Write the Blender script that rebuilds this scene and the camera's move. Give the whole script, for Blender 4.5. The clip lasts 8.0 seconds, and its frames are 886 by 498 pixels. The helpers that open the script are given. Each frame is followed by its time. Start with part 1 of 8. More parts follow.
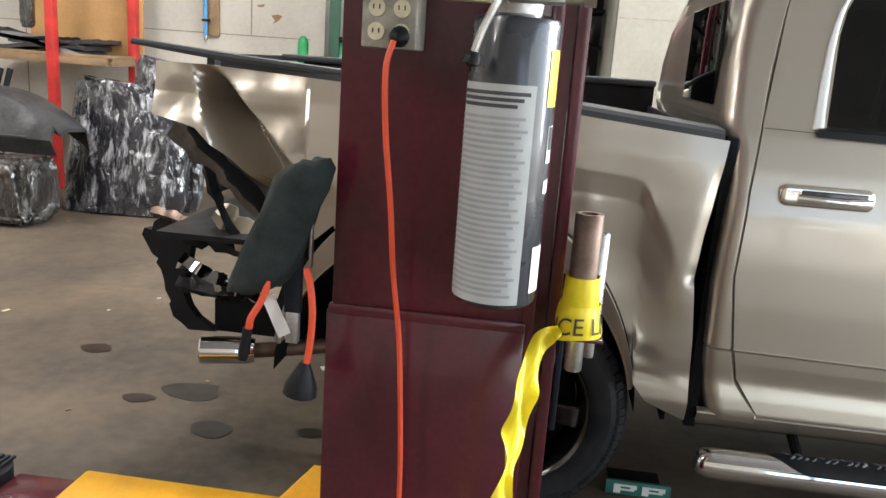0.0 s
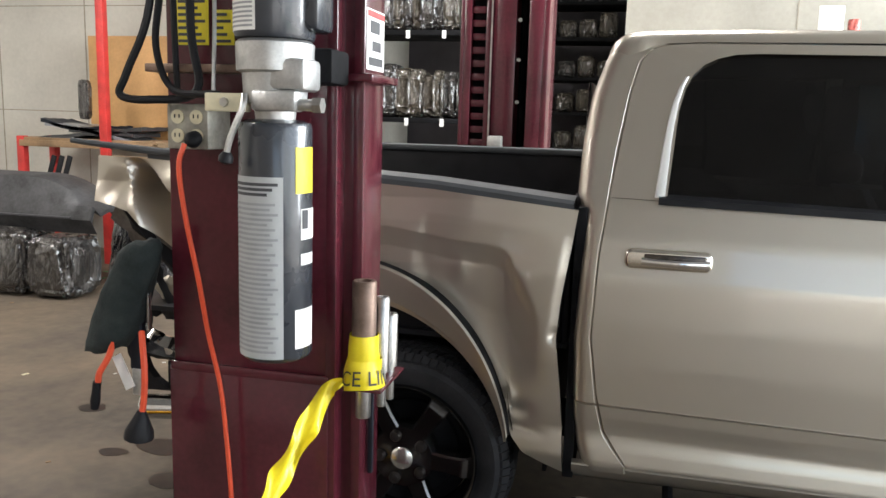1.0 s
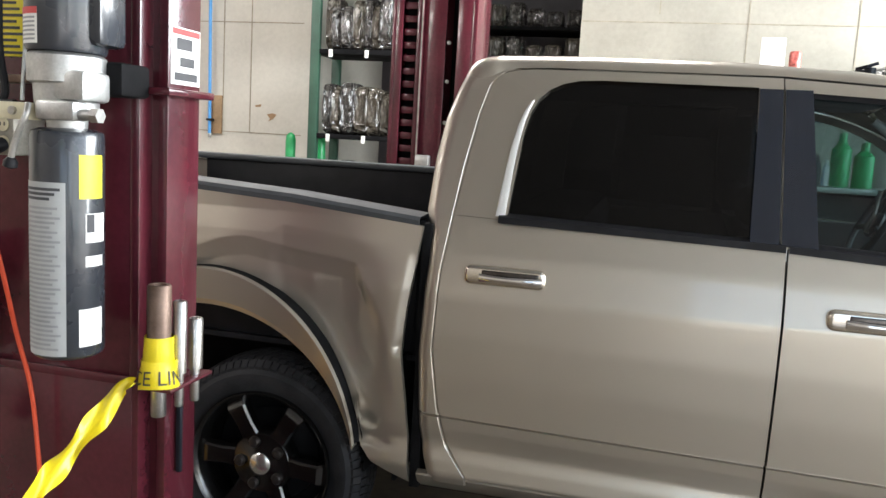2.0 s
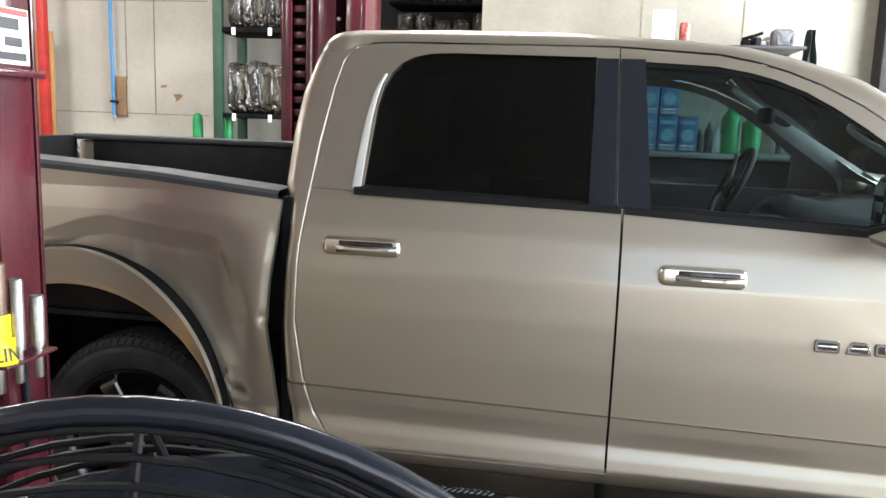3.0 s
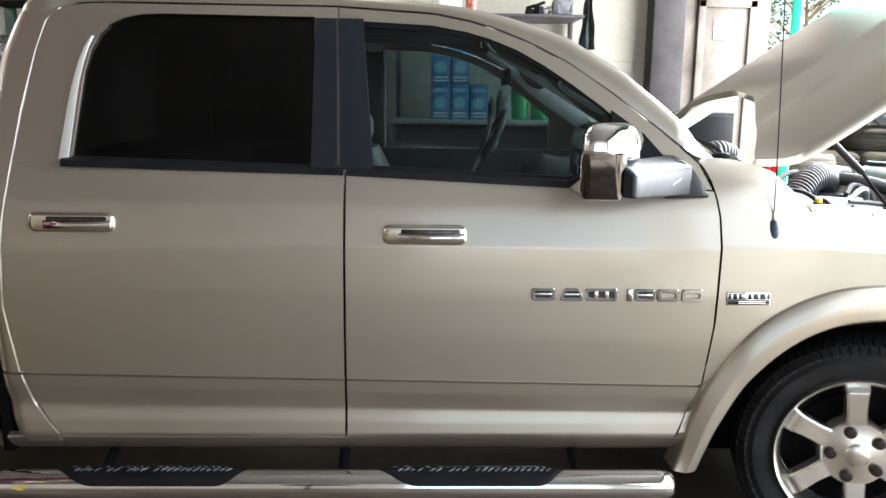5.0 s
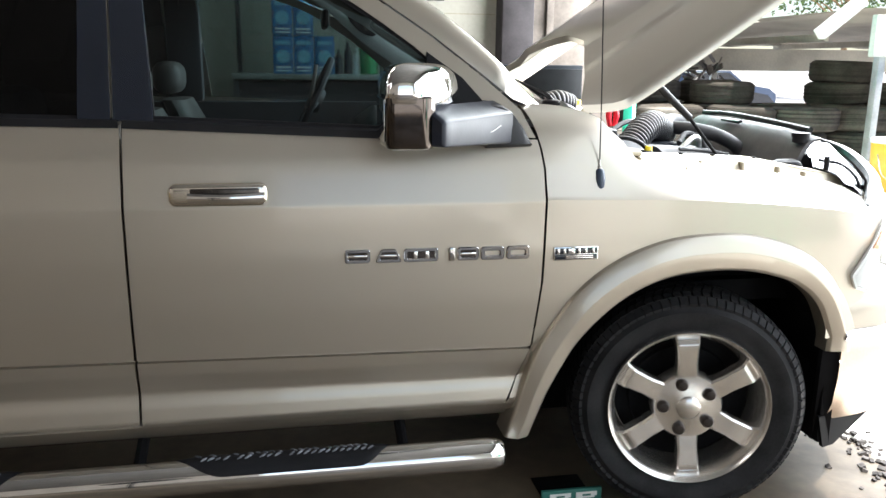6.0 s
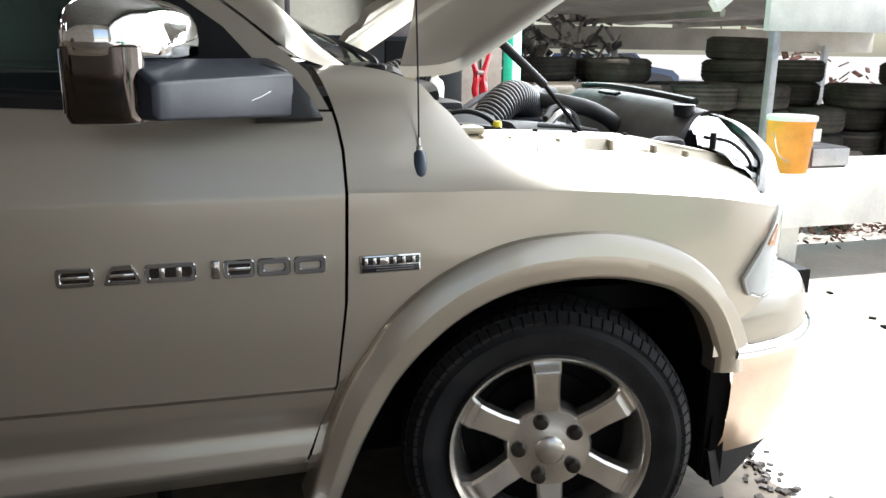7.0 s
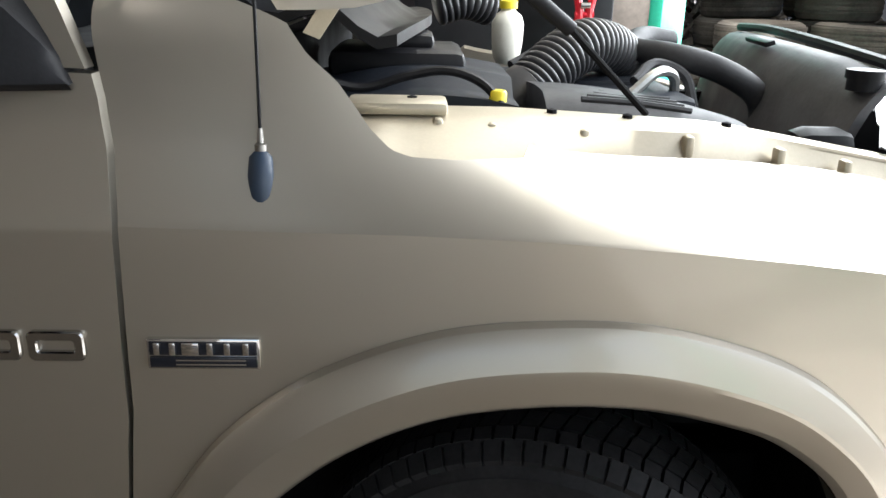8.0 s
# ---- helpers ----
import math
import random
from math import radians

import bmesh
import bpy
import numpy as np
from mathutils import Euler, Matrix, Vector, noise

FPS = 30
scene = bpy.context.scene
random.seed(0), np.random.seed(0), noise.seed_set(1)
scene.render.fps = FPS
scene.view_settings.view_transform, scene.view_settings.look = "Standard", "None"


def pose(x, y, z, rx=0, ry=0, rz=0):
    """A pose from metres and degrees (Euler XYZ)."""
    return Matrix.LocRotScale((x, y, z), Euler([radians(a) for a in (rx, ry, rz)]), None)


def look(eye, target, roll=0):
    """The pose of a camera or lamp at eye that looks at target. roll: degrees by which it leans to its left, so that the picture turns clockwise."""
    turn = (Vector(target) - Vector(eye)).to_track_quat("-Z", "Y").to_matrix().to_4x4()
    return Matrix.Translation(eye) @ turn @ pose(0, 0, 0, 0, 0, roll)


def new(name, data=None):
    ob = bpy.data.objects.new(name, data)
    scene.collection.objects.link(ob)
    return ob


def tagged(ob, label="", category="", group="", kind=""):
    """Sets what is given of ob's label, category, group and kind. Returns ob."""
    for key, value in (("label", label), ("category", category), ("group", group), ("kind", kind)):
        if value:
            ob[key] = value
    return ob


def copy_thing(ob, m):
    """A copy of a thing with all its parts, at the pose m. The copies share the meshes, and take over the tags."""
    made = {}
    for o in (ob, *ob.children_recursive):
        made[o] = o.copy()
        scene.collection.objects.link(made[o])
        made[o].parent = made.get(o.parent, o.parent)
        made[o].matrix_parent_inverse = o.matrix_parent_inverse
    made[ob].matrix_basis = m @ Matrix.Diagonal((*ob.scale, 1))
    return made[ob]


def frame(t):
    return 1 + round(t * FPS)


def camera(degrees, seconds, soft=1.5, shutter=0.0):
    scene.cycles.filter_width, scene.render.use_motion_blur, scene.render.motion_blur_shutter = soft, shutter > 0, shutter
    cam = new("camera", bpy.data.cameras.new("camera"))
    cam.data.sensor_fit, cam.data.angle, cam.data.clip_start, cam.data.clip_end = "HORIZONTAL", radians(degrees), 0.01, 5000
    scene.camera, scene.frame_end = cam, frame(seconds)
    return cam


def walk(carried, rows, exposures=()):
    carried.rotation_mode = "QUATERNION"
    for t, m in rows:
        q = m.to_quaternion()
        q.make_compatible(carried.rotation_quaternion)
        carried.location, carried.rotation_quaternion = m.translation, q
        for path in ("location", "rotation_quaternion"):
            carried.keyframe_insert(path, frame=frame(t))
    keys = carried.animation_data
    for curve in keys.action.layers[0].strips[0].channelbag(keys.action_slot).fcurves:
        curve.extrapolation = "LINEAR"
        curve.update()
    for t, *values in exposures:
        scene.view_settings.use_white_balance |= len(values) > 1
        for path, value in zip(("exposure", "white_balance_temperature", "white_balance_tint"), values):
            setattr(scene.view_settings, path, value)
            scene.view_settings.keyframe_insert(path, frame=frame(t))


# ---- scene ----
cam = camera(58.3, 8.0)
METRES, EYE, TILT, LEAN, TURN = 4.5, 1.6, 0.0, 0.0, 0.0
PATH = [
    (0, (0.043, -2.438, 1.551), (-0.185, -0.507, 1.083), 4.1),
    (0.5, (0.441, -2.515, 1.598), (0.124, -0.585, 1.182), 3.1),
    (1, (0.769, -2.583, 1.645), (0.312, -0.662, 1.327), 1.7),
    (1.5, (1.067, -2.56, 1.663), (0.55, -0.648, 1.387), 3.2),
    (1.7, (1.177, -2.527, 1.66), (0.675, -0.609, 1.399), 3.4),
    (2.8, (1.57, -2.582, 1.656), (1.188, -0.644, 1.345), 2.0),
    (3, (1.615, -2.562, 1.654), (1.288, -0.615, 1.338), 2.0),
    (3.5, (1.708, -2.531, 1.638), (1.461, -0.573, 1.314), 1.5),
    (4, (1.792, -2.52, 1.631), (1.615, -0.555, 1.302), 0.8),
    (4.5, (1.897, -2.505, 1.611), (1.848, -0.533, 1.276), 0.4),
    (4.7, (1.941, -2.509, 1.618), (1.936, -0.538, 1.274), 0.5),
    (6, (2.24, -2.275, 1.56), (2.599, -0.361, 1.106), 0.6),
    (6.5, (2.375, -2.021, 1.514), (2.924, -0.161, 1.025), 0.2),
    (7, (2.696, -1.737, 1.478), (3.252, 0.121, 0.989), 0.7),
    (7.5, (2.997, -1.320, 1.452), (3.391, 0.559, 0.890), 1.6),
    (8, (3.367, -0.914, 1.460), (3.438, 0.975, 0.806), 1.4),
]
EXPOSURES = [(0.0, 1.53), (0.5, 1.46), (1.0, 1.38), (3.0, 1.46), (3.5, 1.37), (4.5, 1.22), (6.0, 0.84), (6.5, 0.52), (7.0, 0.12), (7.5, 0.02), (8.0, 0.12)]
walk(cam, [(t, look(eye, target, roll)) for t, eye, target, roll in PATH], EXPOSURES)

# ---- world and light ----
SUN_EL, SUN_AZ = radians(66), radians(125)
world = bpy.data.worlds.new("sky_world")
scene.world = world
world.use_nodes = True
wn = world.node_tree.nodes
sky = wn.new("ShaderNodeTexSky")
sky.sky_type, sky.sun_disc = "NISHITA", False
sky.sun_elevation, sky.sun_rotation = SUN_EL, SUN_AZ
world.node_tree.links.new(sky.outputs[0], wn["Background"].inputs[0])
wn["Background"].inputs[1].default_value = 0.15
sun = new("sun", bpy.data.lights.new("sun", "SUN"))
sun.data.energy, sun.data.angle, sun.data.color = 5.0, radians(0.5), (1.0, 0.95, 0.88)
sun.matrix_world = look((0, 0, 0), (-math.sin(SUN_AZ) * math.cos(SUN_EL), -math.cos(SUN_AZ) * math.cos(SUN_EL), -math.sin(SUN_EL)))


def window_light(name, eye, target, w, h, power, color):
    """Skylight that comes in by an open bay."""
    ob = new(name, bpy.data.lights.new(name, "AREA"))
    ob.data.shape, ob.data.size, ob.data.size_y, ob.data.energy, ob.data.color = "RECTANGLE", w, h, power, color
    ob.matrix_world = look(eye, target)
    return ob


window_light("bay_skylight", (5.65, 2.6, 2.45), (0, 2.6, 0.9), 5.2, 2.9, 570, (0.92, 0.97, 1.0))
window_light("side_bay_skylight", (3.5, -7.5, 2.0), (3.0, 0, 1.2), 3.0, 3.2, 5, (0.95, 0.98, 1.0))
window_light("front_bay_skylight", (5.45, -3.3, 2.3), (0, -3.3, 1.2), 6.4, 3.2, 74, (0.95, 0.98, 1.0))


# ---- materials ----
def mat(name, color, rough=0.5, metal=0.0, var=0.12, scale=6.0, fine=60.0, bump=0.0, coat=0.0, rough_var=0.12, tint=None, trans=0.0, ior=1.45, island=0.0):
    """Surface with blotches at a large scale, grain at a small one, and relief."""
    m = bpy.data.materials.new(name)
    m.use_nodes = True
    nt = m.node_tree
    b = nt.nodes["Principled BSDF"]
    co = nt.nodes.new("ShaderNodeTexCoord")
    n1 = nt.nodes.new("ShaderNodeTexNoise")
    n1.inputs["Scale"].default_value, n1.inputs["Detail"].default_value = scale, 6
    n2 = nt.nodes.new("ShaderNodeTexNoise")
    n2.inputs["Scale"].default_value, n2.inputs["Detail"].default_value = fine, 3
    for n in (n1, n2):
        nt.links.new(co.outputs["Object"], n.inputs["Vector"])
    add = nt.nodes.new("ShaderNodeMath")
    add.operation = "MULTIPLY_ADD"
    add.inputs[1].default_value = 0.35
    nt.links.new(n2.outputs["Fac"], add.inputs[0])
    nt.links.new(n1.outputs["Fac"], add.inputs[2])
    ramp = nt.nodes.new("ShaderNodeMapRange")
    ramp.inputs[1].default_value, ramp.inputs[2].default_value = 0.4, 0.95
    nt.links.new(add.outputs[0], ramp.inputs[0])
    mix = nt.nodes.new("ShaderNodeMix")
    mix.data_type = "RGBA"
    c2 = tint or tuple(c * (1 - 2 * var) for c in color)
    c1 = tuple(min(1, c * (1 + var)) for c in color)
    mix.inputs[6].default_value, mix.inputs[7].default_value = (*c1, 1), (*c2, 1)
    nt.links.new(ramp.outputs[0], mix.inputs[0])
    out = mix.outputs[2]
    if island:
        info = nt.nodes.new("ShaderNodeNewGeometry")
        oi = nt.nodes.new("ShaderNodeObjectInfo")
        s = nt.nodes.new("ShaderNodeMath")
        nt.links.new(info.outputs["Random Per Island"], s.inputs[0])
        nt.links.new(oi.outputs["Random"], s.inputs[1])
        fr = nt.nodes.new("ShaderNodeMath")
        fr.operation = "FRACT"
        nt.links.new(s.outputs[0], fr.inputs[0])
        mr = nt.nodes.new("ShaderNodeMapRange")
        mr.inputs[3].default_value, mr.inputs[4].default_value = 1 - island, 1 + island
        nt.links.new(fr.outputs[0], mr.inputs[0])
        hsv = nt.nodes.new("ShaderNodeHueSaturation")
        nt.links.new(mr.outputs[0], hsv.inputs["Value"])
        nt.links.new(out, hsv.inputs["Color"])
        out = hsv.outputs[0]
    nt.links.new(out, b.inputs["Base Color"])
    b.inputs["Metallic"].default_value = metal
    rr = nt.nodes.new("ShaderNodeMapRange")
    rr.inputs[1].default_value, rr.inputs[2].default_value = 0.3, 0.7
    rr.inputs[3].default_value, rr.inputs[4].default_value = max(0.02, rough * (1 - rough_var)), min(1, rough * (1 + rough_var))
    nt.links.new(n1.outputs["Fac"], rr.inputs[0])
    nt.links.new(rr.outputs[0], b.inputs["Roughness"])
    if coat:
        b.inputs["Coat Weight"].default_value, b.inputs["Coat Roughness"].default_value = coat, 0.07
    if trans:
        b.inputs["Transmission Weight"].default_value, b.inputs["IOR"].default_value = trans, ior
    if bump:
        bp = nt.nodes.new("ShaderNodeBump")
        bp.inputs["Strength"].default_value, bp.inputs["Distance"].default_value = 1.0, bump
        nt.links.new(add.outputs[0], bp.inputs["Height"])
        nt.links.new(bp.outputs[0], b.inputs["Normal"])
    return m


def glass(name, color, rough=0.0, alpha_mix=0.0):
    """A pane: a clear sheet tinted in its thickness, with a mirror coat."""
    m = bpy.data.materials.new(name)
    m.use_nodes = True
    nt = m.node_tree
    b = nt.nodes["Principled BSDF"]
    nt.nodes.remove(b)
    tr, gl, mx = nt.nodes.new("ShaderNodeBsdfTransparent"), nt.nodes.new("ShaderNodeBsdfGlossy"), nt.nodes.new("ShaderNodeMixShader")
    fr = nt.nodes.new("ShaderNodeFresnel")
    fr.inputs[0].default_value = 1.5
    tr.inputs[0].default_value = (*color, 1)
    gl.inputs["Roughness"].default_value = rough
    nt.links.new(fr.outputs[0], mx.inputs[0])
    nt.links.new(tr.outputs[0], mx.inputs[1])
    nt.links.new(gl.outputs[0], mx.inputs[2])
    nt.links.new(mx.outputs[0], nt.nodes["Material Output"].inputs[0])
    return m


def film_wrap(name, dark, film):
    """Dark parts under crumpled clear film: glossy, with pale patches painted in for folds and glints."""
    m = mat(name, dark, 0.10, 0, 0.3, 5, 40, 0, coat=1.0)
    nt = m.node_tree
    b = nt.nodes["Principled BSDF"]
    co = nt.nodes.new("ShaderNodeTexCoord")
    n = nt.nodes.new("ShaderNodeTexNoise")
    n.inputs["Scale"].default_value, n.inputs["Detail"].default_value, n.inputs["Distortion"].default_value = 2.6, 5, 1.8
    st = nt.nodes.new("ShaderNodeMapping")
    st.inputs["Scale"].default_value = (1.6, 1.6, 0.7)
    nt.links.new(co.outputs["Object"], st.inputs[0])
    nt.links.new(st.outputs[0], n.inputs["Vector"])
    sub = nt.nodes.new("ShaderNodeMath")
    sub.operation = "SUBTRACT"
    sub.inputs[1].default_value = 0.5
    nt.links.new(n.outputs["Fac"], sub.inputs[0])
    ab = nt.nodes.new("ShaderNodeMath")
    ab.operation = "ABSOLUTE"
    nt.links.new(sub.outputs[0], ab.inputs[0])
    # pale streaks in the colour: bunched film and the shine on it
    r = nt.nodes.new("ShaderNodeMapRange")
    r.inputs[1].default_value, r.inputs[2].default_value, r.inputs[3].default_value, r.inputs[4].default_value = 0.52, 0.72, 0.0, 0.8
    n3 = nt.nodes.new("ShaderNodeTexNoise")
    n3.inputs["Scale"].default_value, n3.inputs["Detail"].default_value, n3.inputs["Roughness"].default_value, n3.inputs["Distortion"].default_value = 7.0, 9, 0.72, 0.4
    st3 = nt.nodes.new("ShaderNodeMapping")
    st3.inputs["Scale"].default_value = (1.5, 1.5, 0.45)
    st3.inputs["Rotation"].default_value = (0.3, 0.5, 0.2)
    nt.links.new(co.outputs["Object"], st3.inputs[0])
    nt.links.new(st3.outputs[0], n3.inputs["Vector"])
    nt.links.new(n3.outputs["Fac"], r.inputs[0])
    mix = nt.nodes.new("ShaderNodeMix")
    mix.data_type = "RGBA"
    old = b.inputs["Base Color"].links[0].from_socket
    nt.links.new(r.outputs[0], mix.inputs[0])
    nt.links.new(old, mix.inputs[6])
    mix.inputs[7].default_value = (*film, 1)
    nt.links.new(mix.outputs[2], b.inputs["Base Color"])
    bp = nt.nodes.new("ShaderNodeBump")
    bp.inputs["Strength"].default_value, bp.inputs["Distance"].default_value = 1.0, 0.05
    nt.links.new(ab.outputs[0], bp.inputs["Height"])
    nt.links.new(bp.outputs[0], b.inputs["Normal"])
    nt.links.new(bp.outputs[0], b.inputs["Coat Normal"])
    return m


def thin_sheet(name, color, share):
    """A thin plastic sheet that lets part of the daylight through."""
    m = mat(name, color, 0.7, 0, 0.15, 2, 30)
    nt = m.node_tree
    b, tl, mx = nt.nodes["Principled BSDF"], nt.nodes.new("ShaderNodeBsdfTranslucent"), nt.nodes.new("ShaderNodeMixShader")
    tl.inputs[0].default_value = (*color, 1)
    mx.inputs[0].default_value = share
    nt.links.new(b.outputs[0], mx.inputs[1])
    nt.links.new(tl.outputs[0], mx.inputs[2])
    nt.links.new(mx.outputs[0], nt.nodes["Material Output"].inputs[0])
    return m


def glow(name, color, strength):
    m = bpy.data.materials.new(name)
    m.use_nodes = True
    b = m.node_tree.nodes["Principled BSDF"]
    b.inputs["Base Color"].default_value = (*color, 1)
    b.inputs["Emission Color"].default_value, b.inputs["Emission Strength"].default_value = (*color, 1), strength
    return m


PAINT = mat("champagne_metallic_paint", (0.482, 0.436, 0.366), 0.36, 0.76, 0.03, 1.5, 900, 0.0, coat=1.0, rough_var=0.05)
STRIP = mat("bright_satin_strip", (0.80, 0.80, 0.78), 0.35, 0.35, 0.03, 8, 200)
PAINT_IN = mat("champagne_inner_paint", (0.50, 0.44, 0.34), 0.4, 0.4, 0.08, 5, 200, 0.0)
BLACK_PLASTIC = mat("black_plastic", (0.014, 0.014, 0.016), 0.45, 0, 0.2, 8, 200, 0.0006)
GREY_PLASTIC = mat("dark_grey_plastic", (0.017, 0.020, 0.027), 0.5, 0, 0.2, 8, 150, 0.0008)
RAIL_PLASTIC = mat("bed_rail_plastic", (0.05, 0.055, 0.06), 0.55, 0, 0.15, 8, 300, 0.0008)
GLOSS_BLACK = mat("gloss_black_trim", (0.012, 0.016, 0.026), 0.22, 0, 0.1, 6, 100, coat=0.4)
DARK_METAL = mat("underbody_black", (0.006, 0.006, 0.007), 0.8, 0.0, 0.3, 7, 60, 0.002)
CHROME = mat("chrome", (0.82, 0.82, 0.82), 0.06, 1.0, 0.03, 10, 200)
CHROME_WORN = mat("worn_chrome_wheel", (0.86, 0.83, 0.79), 0.24, 0.92, 0.12, 14, 160, 0.0002)
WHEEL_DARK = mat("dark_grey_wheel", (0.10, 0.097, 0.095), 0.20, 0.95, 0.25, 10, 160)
RUBBER = mat("tyre_rubber", (0.026, 0.026, 0.028), 0.62, 0, 0.25, 9, 120, 0.0012)
DUSTY_RUBBER = mat("dusty_tyre_rubber", (0.105, 0.092, 0.076), 0.85, 0, 0.35, 4, 50, 0.004, island=0.35)
TINT = glass("privacy_glass", (0.012, 0.013, 0.015), 0.0)
for m_ in (BLACK_PLASTIC, GREY_PLASTIC, RUBBER, DARK_METAL):
    m_.node_tree.nodes["Principled BSDF"].inputs["Specular IOR Level"].default_value = 0.15
CLEAR = glass("green_window_glass", (0.25, 0.33, 0.335), 0.0)
LENS = glass("clear_lamp_lens", (0.85, 0.85, 0.85), 0.02)
SEAT = mat("grey_leather_seat", (0.07, 0.067, 0.064), 0.5, 0, 0.1, 9, 120, 0.001)
CABIN_DARK = mat("dark_cabin_trim", (0.022, 0.026, 0.032), 0.6, 0, 0.2, 9, 200, 0.001)
CABIN_LIGHT = mat("pale_grey_cabin_trim", (0.50, 0.53, 0.52), 0.6, 0, 0.08, 9, 200, 0.0005)
MAROON = mat("maroon_gloss_paint", (0.088, 0.014, 0.023), 0.24, 0, 0.25, 3, 60, 0.0008, coat=0.3)
RED_PAINT = mat("red_rack_paint", (0.55, 0.035, 0.03), 0.45, 0, 0.2, 6, 60, 0.0008)
YELLOW_PAINT = mat("yellow_paint", (0.85, 0.42, 0.01), 0.4, 0, 0.12, 6, 60, 0.0008)
STEEL = mat("bare_steel", (0.5, 0.49, 0.47), 0.35, 1.0, 0.2, 14, 120, 0.0004)
RUSTY = mat("browned_steel", (0.22, 0.15, 0.115), 0.5, 0.7, 0.25, 14, 120, 0.0006)
ALU = mat("cast_aluminium", (0.55, 0.55, 0.54), 0.45, 0.9, 0.15, 20, 160, 0.0008)
CONCRETE = mat("stained_concrete", (0.142, 0.108, 0.073), 0.55, 0, 0.3, 1.3, 16, 0.004, tint=(0.048, 0.039, 0.030), rough_var=0.3)
YARD = mat("pale_yard_dirt", (0.62, 0.59, 0.55), 0.9, 0, 0.2, 0.7, 12, 0.01)
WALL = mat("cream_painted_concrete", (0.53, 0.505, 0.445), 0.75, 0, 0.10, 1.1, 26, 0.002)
# same cream as WALL, darkened in colour for the dimmer light there
WALL_SHADE = mat("shaded_cream_concrete", (0.35, 0.325, 0.275), 0.75, 0, 0.12, 1.1, 26, 0.002)
GREY_WALL = mat("grey_beige_boards", (0.42, 0.38, 0.34), 0.7, 0, 0.12, 2, 30, 0.002)
BOARDS = mat("weathered_brown_boards", (0.12, 0.098, 0.083), 0.8, 0, 0.25, 3, 30, 0.002)
CEIL = mat("dull_ceiling_sheet", (0.14, 0.135, 0.13), 0.7, 0, 0.12, 2, 30, 0.002)
POST_BROWN = mat("dull_brown_post_paint", (0.022, 0.017, 0.019), 0.85, 0, 0.25, 4, 60, 0.0008)
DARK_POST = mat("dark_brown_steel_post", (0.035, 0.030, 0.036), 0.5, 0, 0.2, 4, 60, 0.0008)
TEAL = mat("teal_green_paint", (0.02, 0.42, 0.27), 0.5, 0, 0.12, 3, 60, 0.0006)
GREEN_SHELF = mat("dark_green_shelf_steel", (0.025, 0.07, 0.045), 0.45, 0, 0.2, 5, 60, 0.0006)
BRIGHT_GREEN = mat("green_plastic", (0.02, 0.32, 0.10), 0.4, 0, 0.15, 9, 60, 0.0004)


# ---- mesh helpers ----
BASE = {}


def thing(name, base, label, category, group="", kind=""):
    """An Empty at the thing's base, to carry its parts."""
    ob = new(name)
    ob.empty_display_size = 0.1
    ob.location = base
    BASE[ob] = Vector(base)
    return tagged(ob, label, category, group, kind)


def finish(bm, material, name, angle=38, smooth=True):
    me = bpy.data.meshes.new(name)
    bmesh.ops.remove_doubles(bm, verts=bm.verts, dist=1e-5)
    bmesh.ops.recalc_face_normals(bm, faces=bm.faces)
    for f in bm.faces:
        f.smooth = smooth
    bm.to_mesh(me)
    bm.free()
    if smooth:
        me.set_sharp_from_angle(angle=radians(angle))
    for m in material if isinstance(material, (list, tuple)) else [material]:
        me.materials.append(m)
    return me


def part(name, bm, material, parent, label="", angle=38, smooth=True, shadow=True):
    """One mesh under a thing or under a part; the bmesh is in world metres."""
    base = BASE[parent]
    bmesh.ops.translate(bm, verts=bm.verts, vec=-base)
    ob = new(name, finish(bm, material, name, angle, smooth))
    ob.parent = parent
    BASE[ob] = base
    ob.visible_shadow = shadow
    return tagged(ob, label)


def solo(name, bm, material, label, category, group="", kind="", angle=38, smooth=True):
    """A thing of one mesh, with its origin at the middle of its foot."""
    lo = Vector([min(v.co[i] for v in bm.verts) for i in range(3)])
    hi = Vector([max(v.co[i] for v in bm.verts) for i in range(3)])
    base = Vector(((lo.x + hi.x) / 2, (lo.y + hi.y) / 2, lo.z))
    bmesh.ops.translate(bm, verts=bm.verts, vec=-base)
    ob = new(name, finish(bm, material, name, angle, smooth))
    ob.location = base
    BASE[ob] = base
    return tagged(ob, label, category, group, kind)


def B():
    return bmesh.new()


def box(bm, x0, x1, y0, y1, z0, z1, bevel=0.0, m=None, seg=2):
    """A box, its edges rounded by bevel; m turns or moves it."""
    c = bmesh.ops.create_cube(bm, size=1.0)
    vs = c["verts"]
    for v in vs:
        v.co = Vector((x0 + (v.co.x + 0.5) * (x1 - x0), y0 + (v.co.y + 0.5) * (y1 - y0), z0 + (v.co.z + 0.5) * (z1 - z0)))
    if bevel:
        es = list({e for v in vs for e in v.link_edges})
        r = bmesh.ops.bevel(bm, geom=es, offset=min(bevel, 0.49 * min(abs(x1 - x0), abs(y1 - y0), abs(z1 - z0))), segments=seg, affect="EDGES", profile=0.5)
        vs = list({v for f in r["faces"] for v in f.verts} | {v for v in vs if v.is_valid})
    if m is not None:
        bmesh.ops.transform(bm, matrix=m, verts=[v for v in vs if v.is_valid])
    return bm


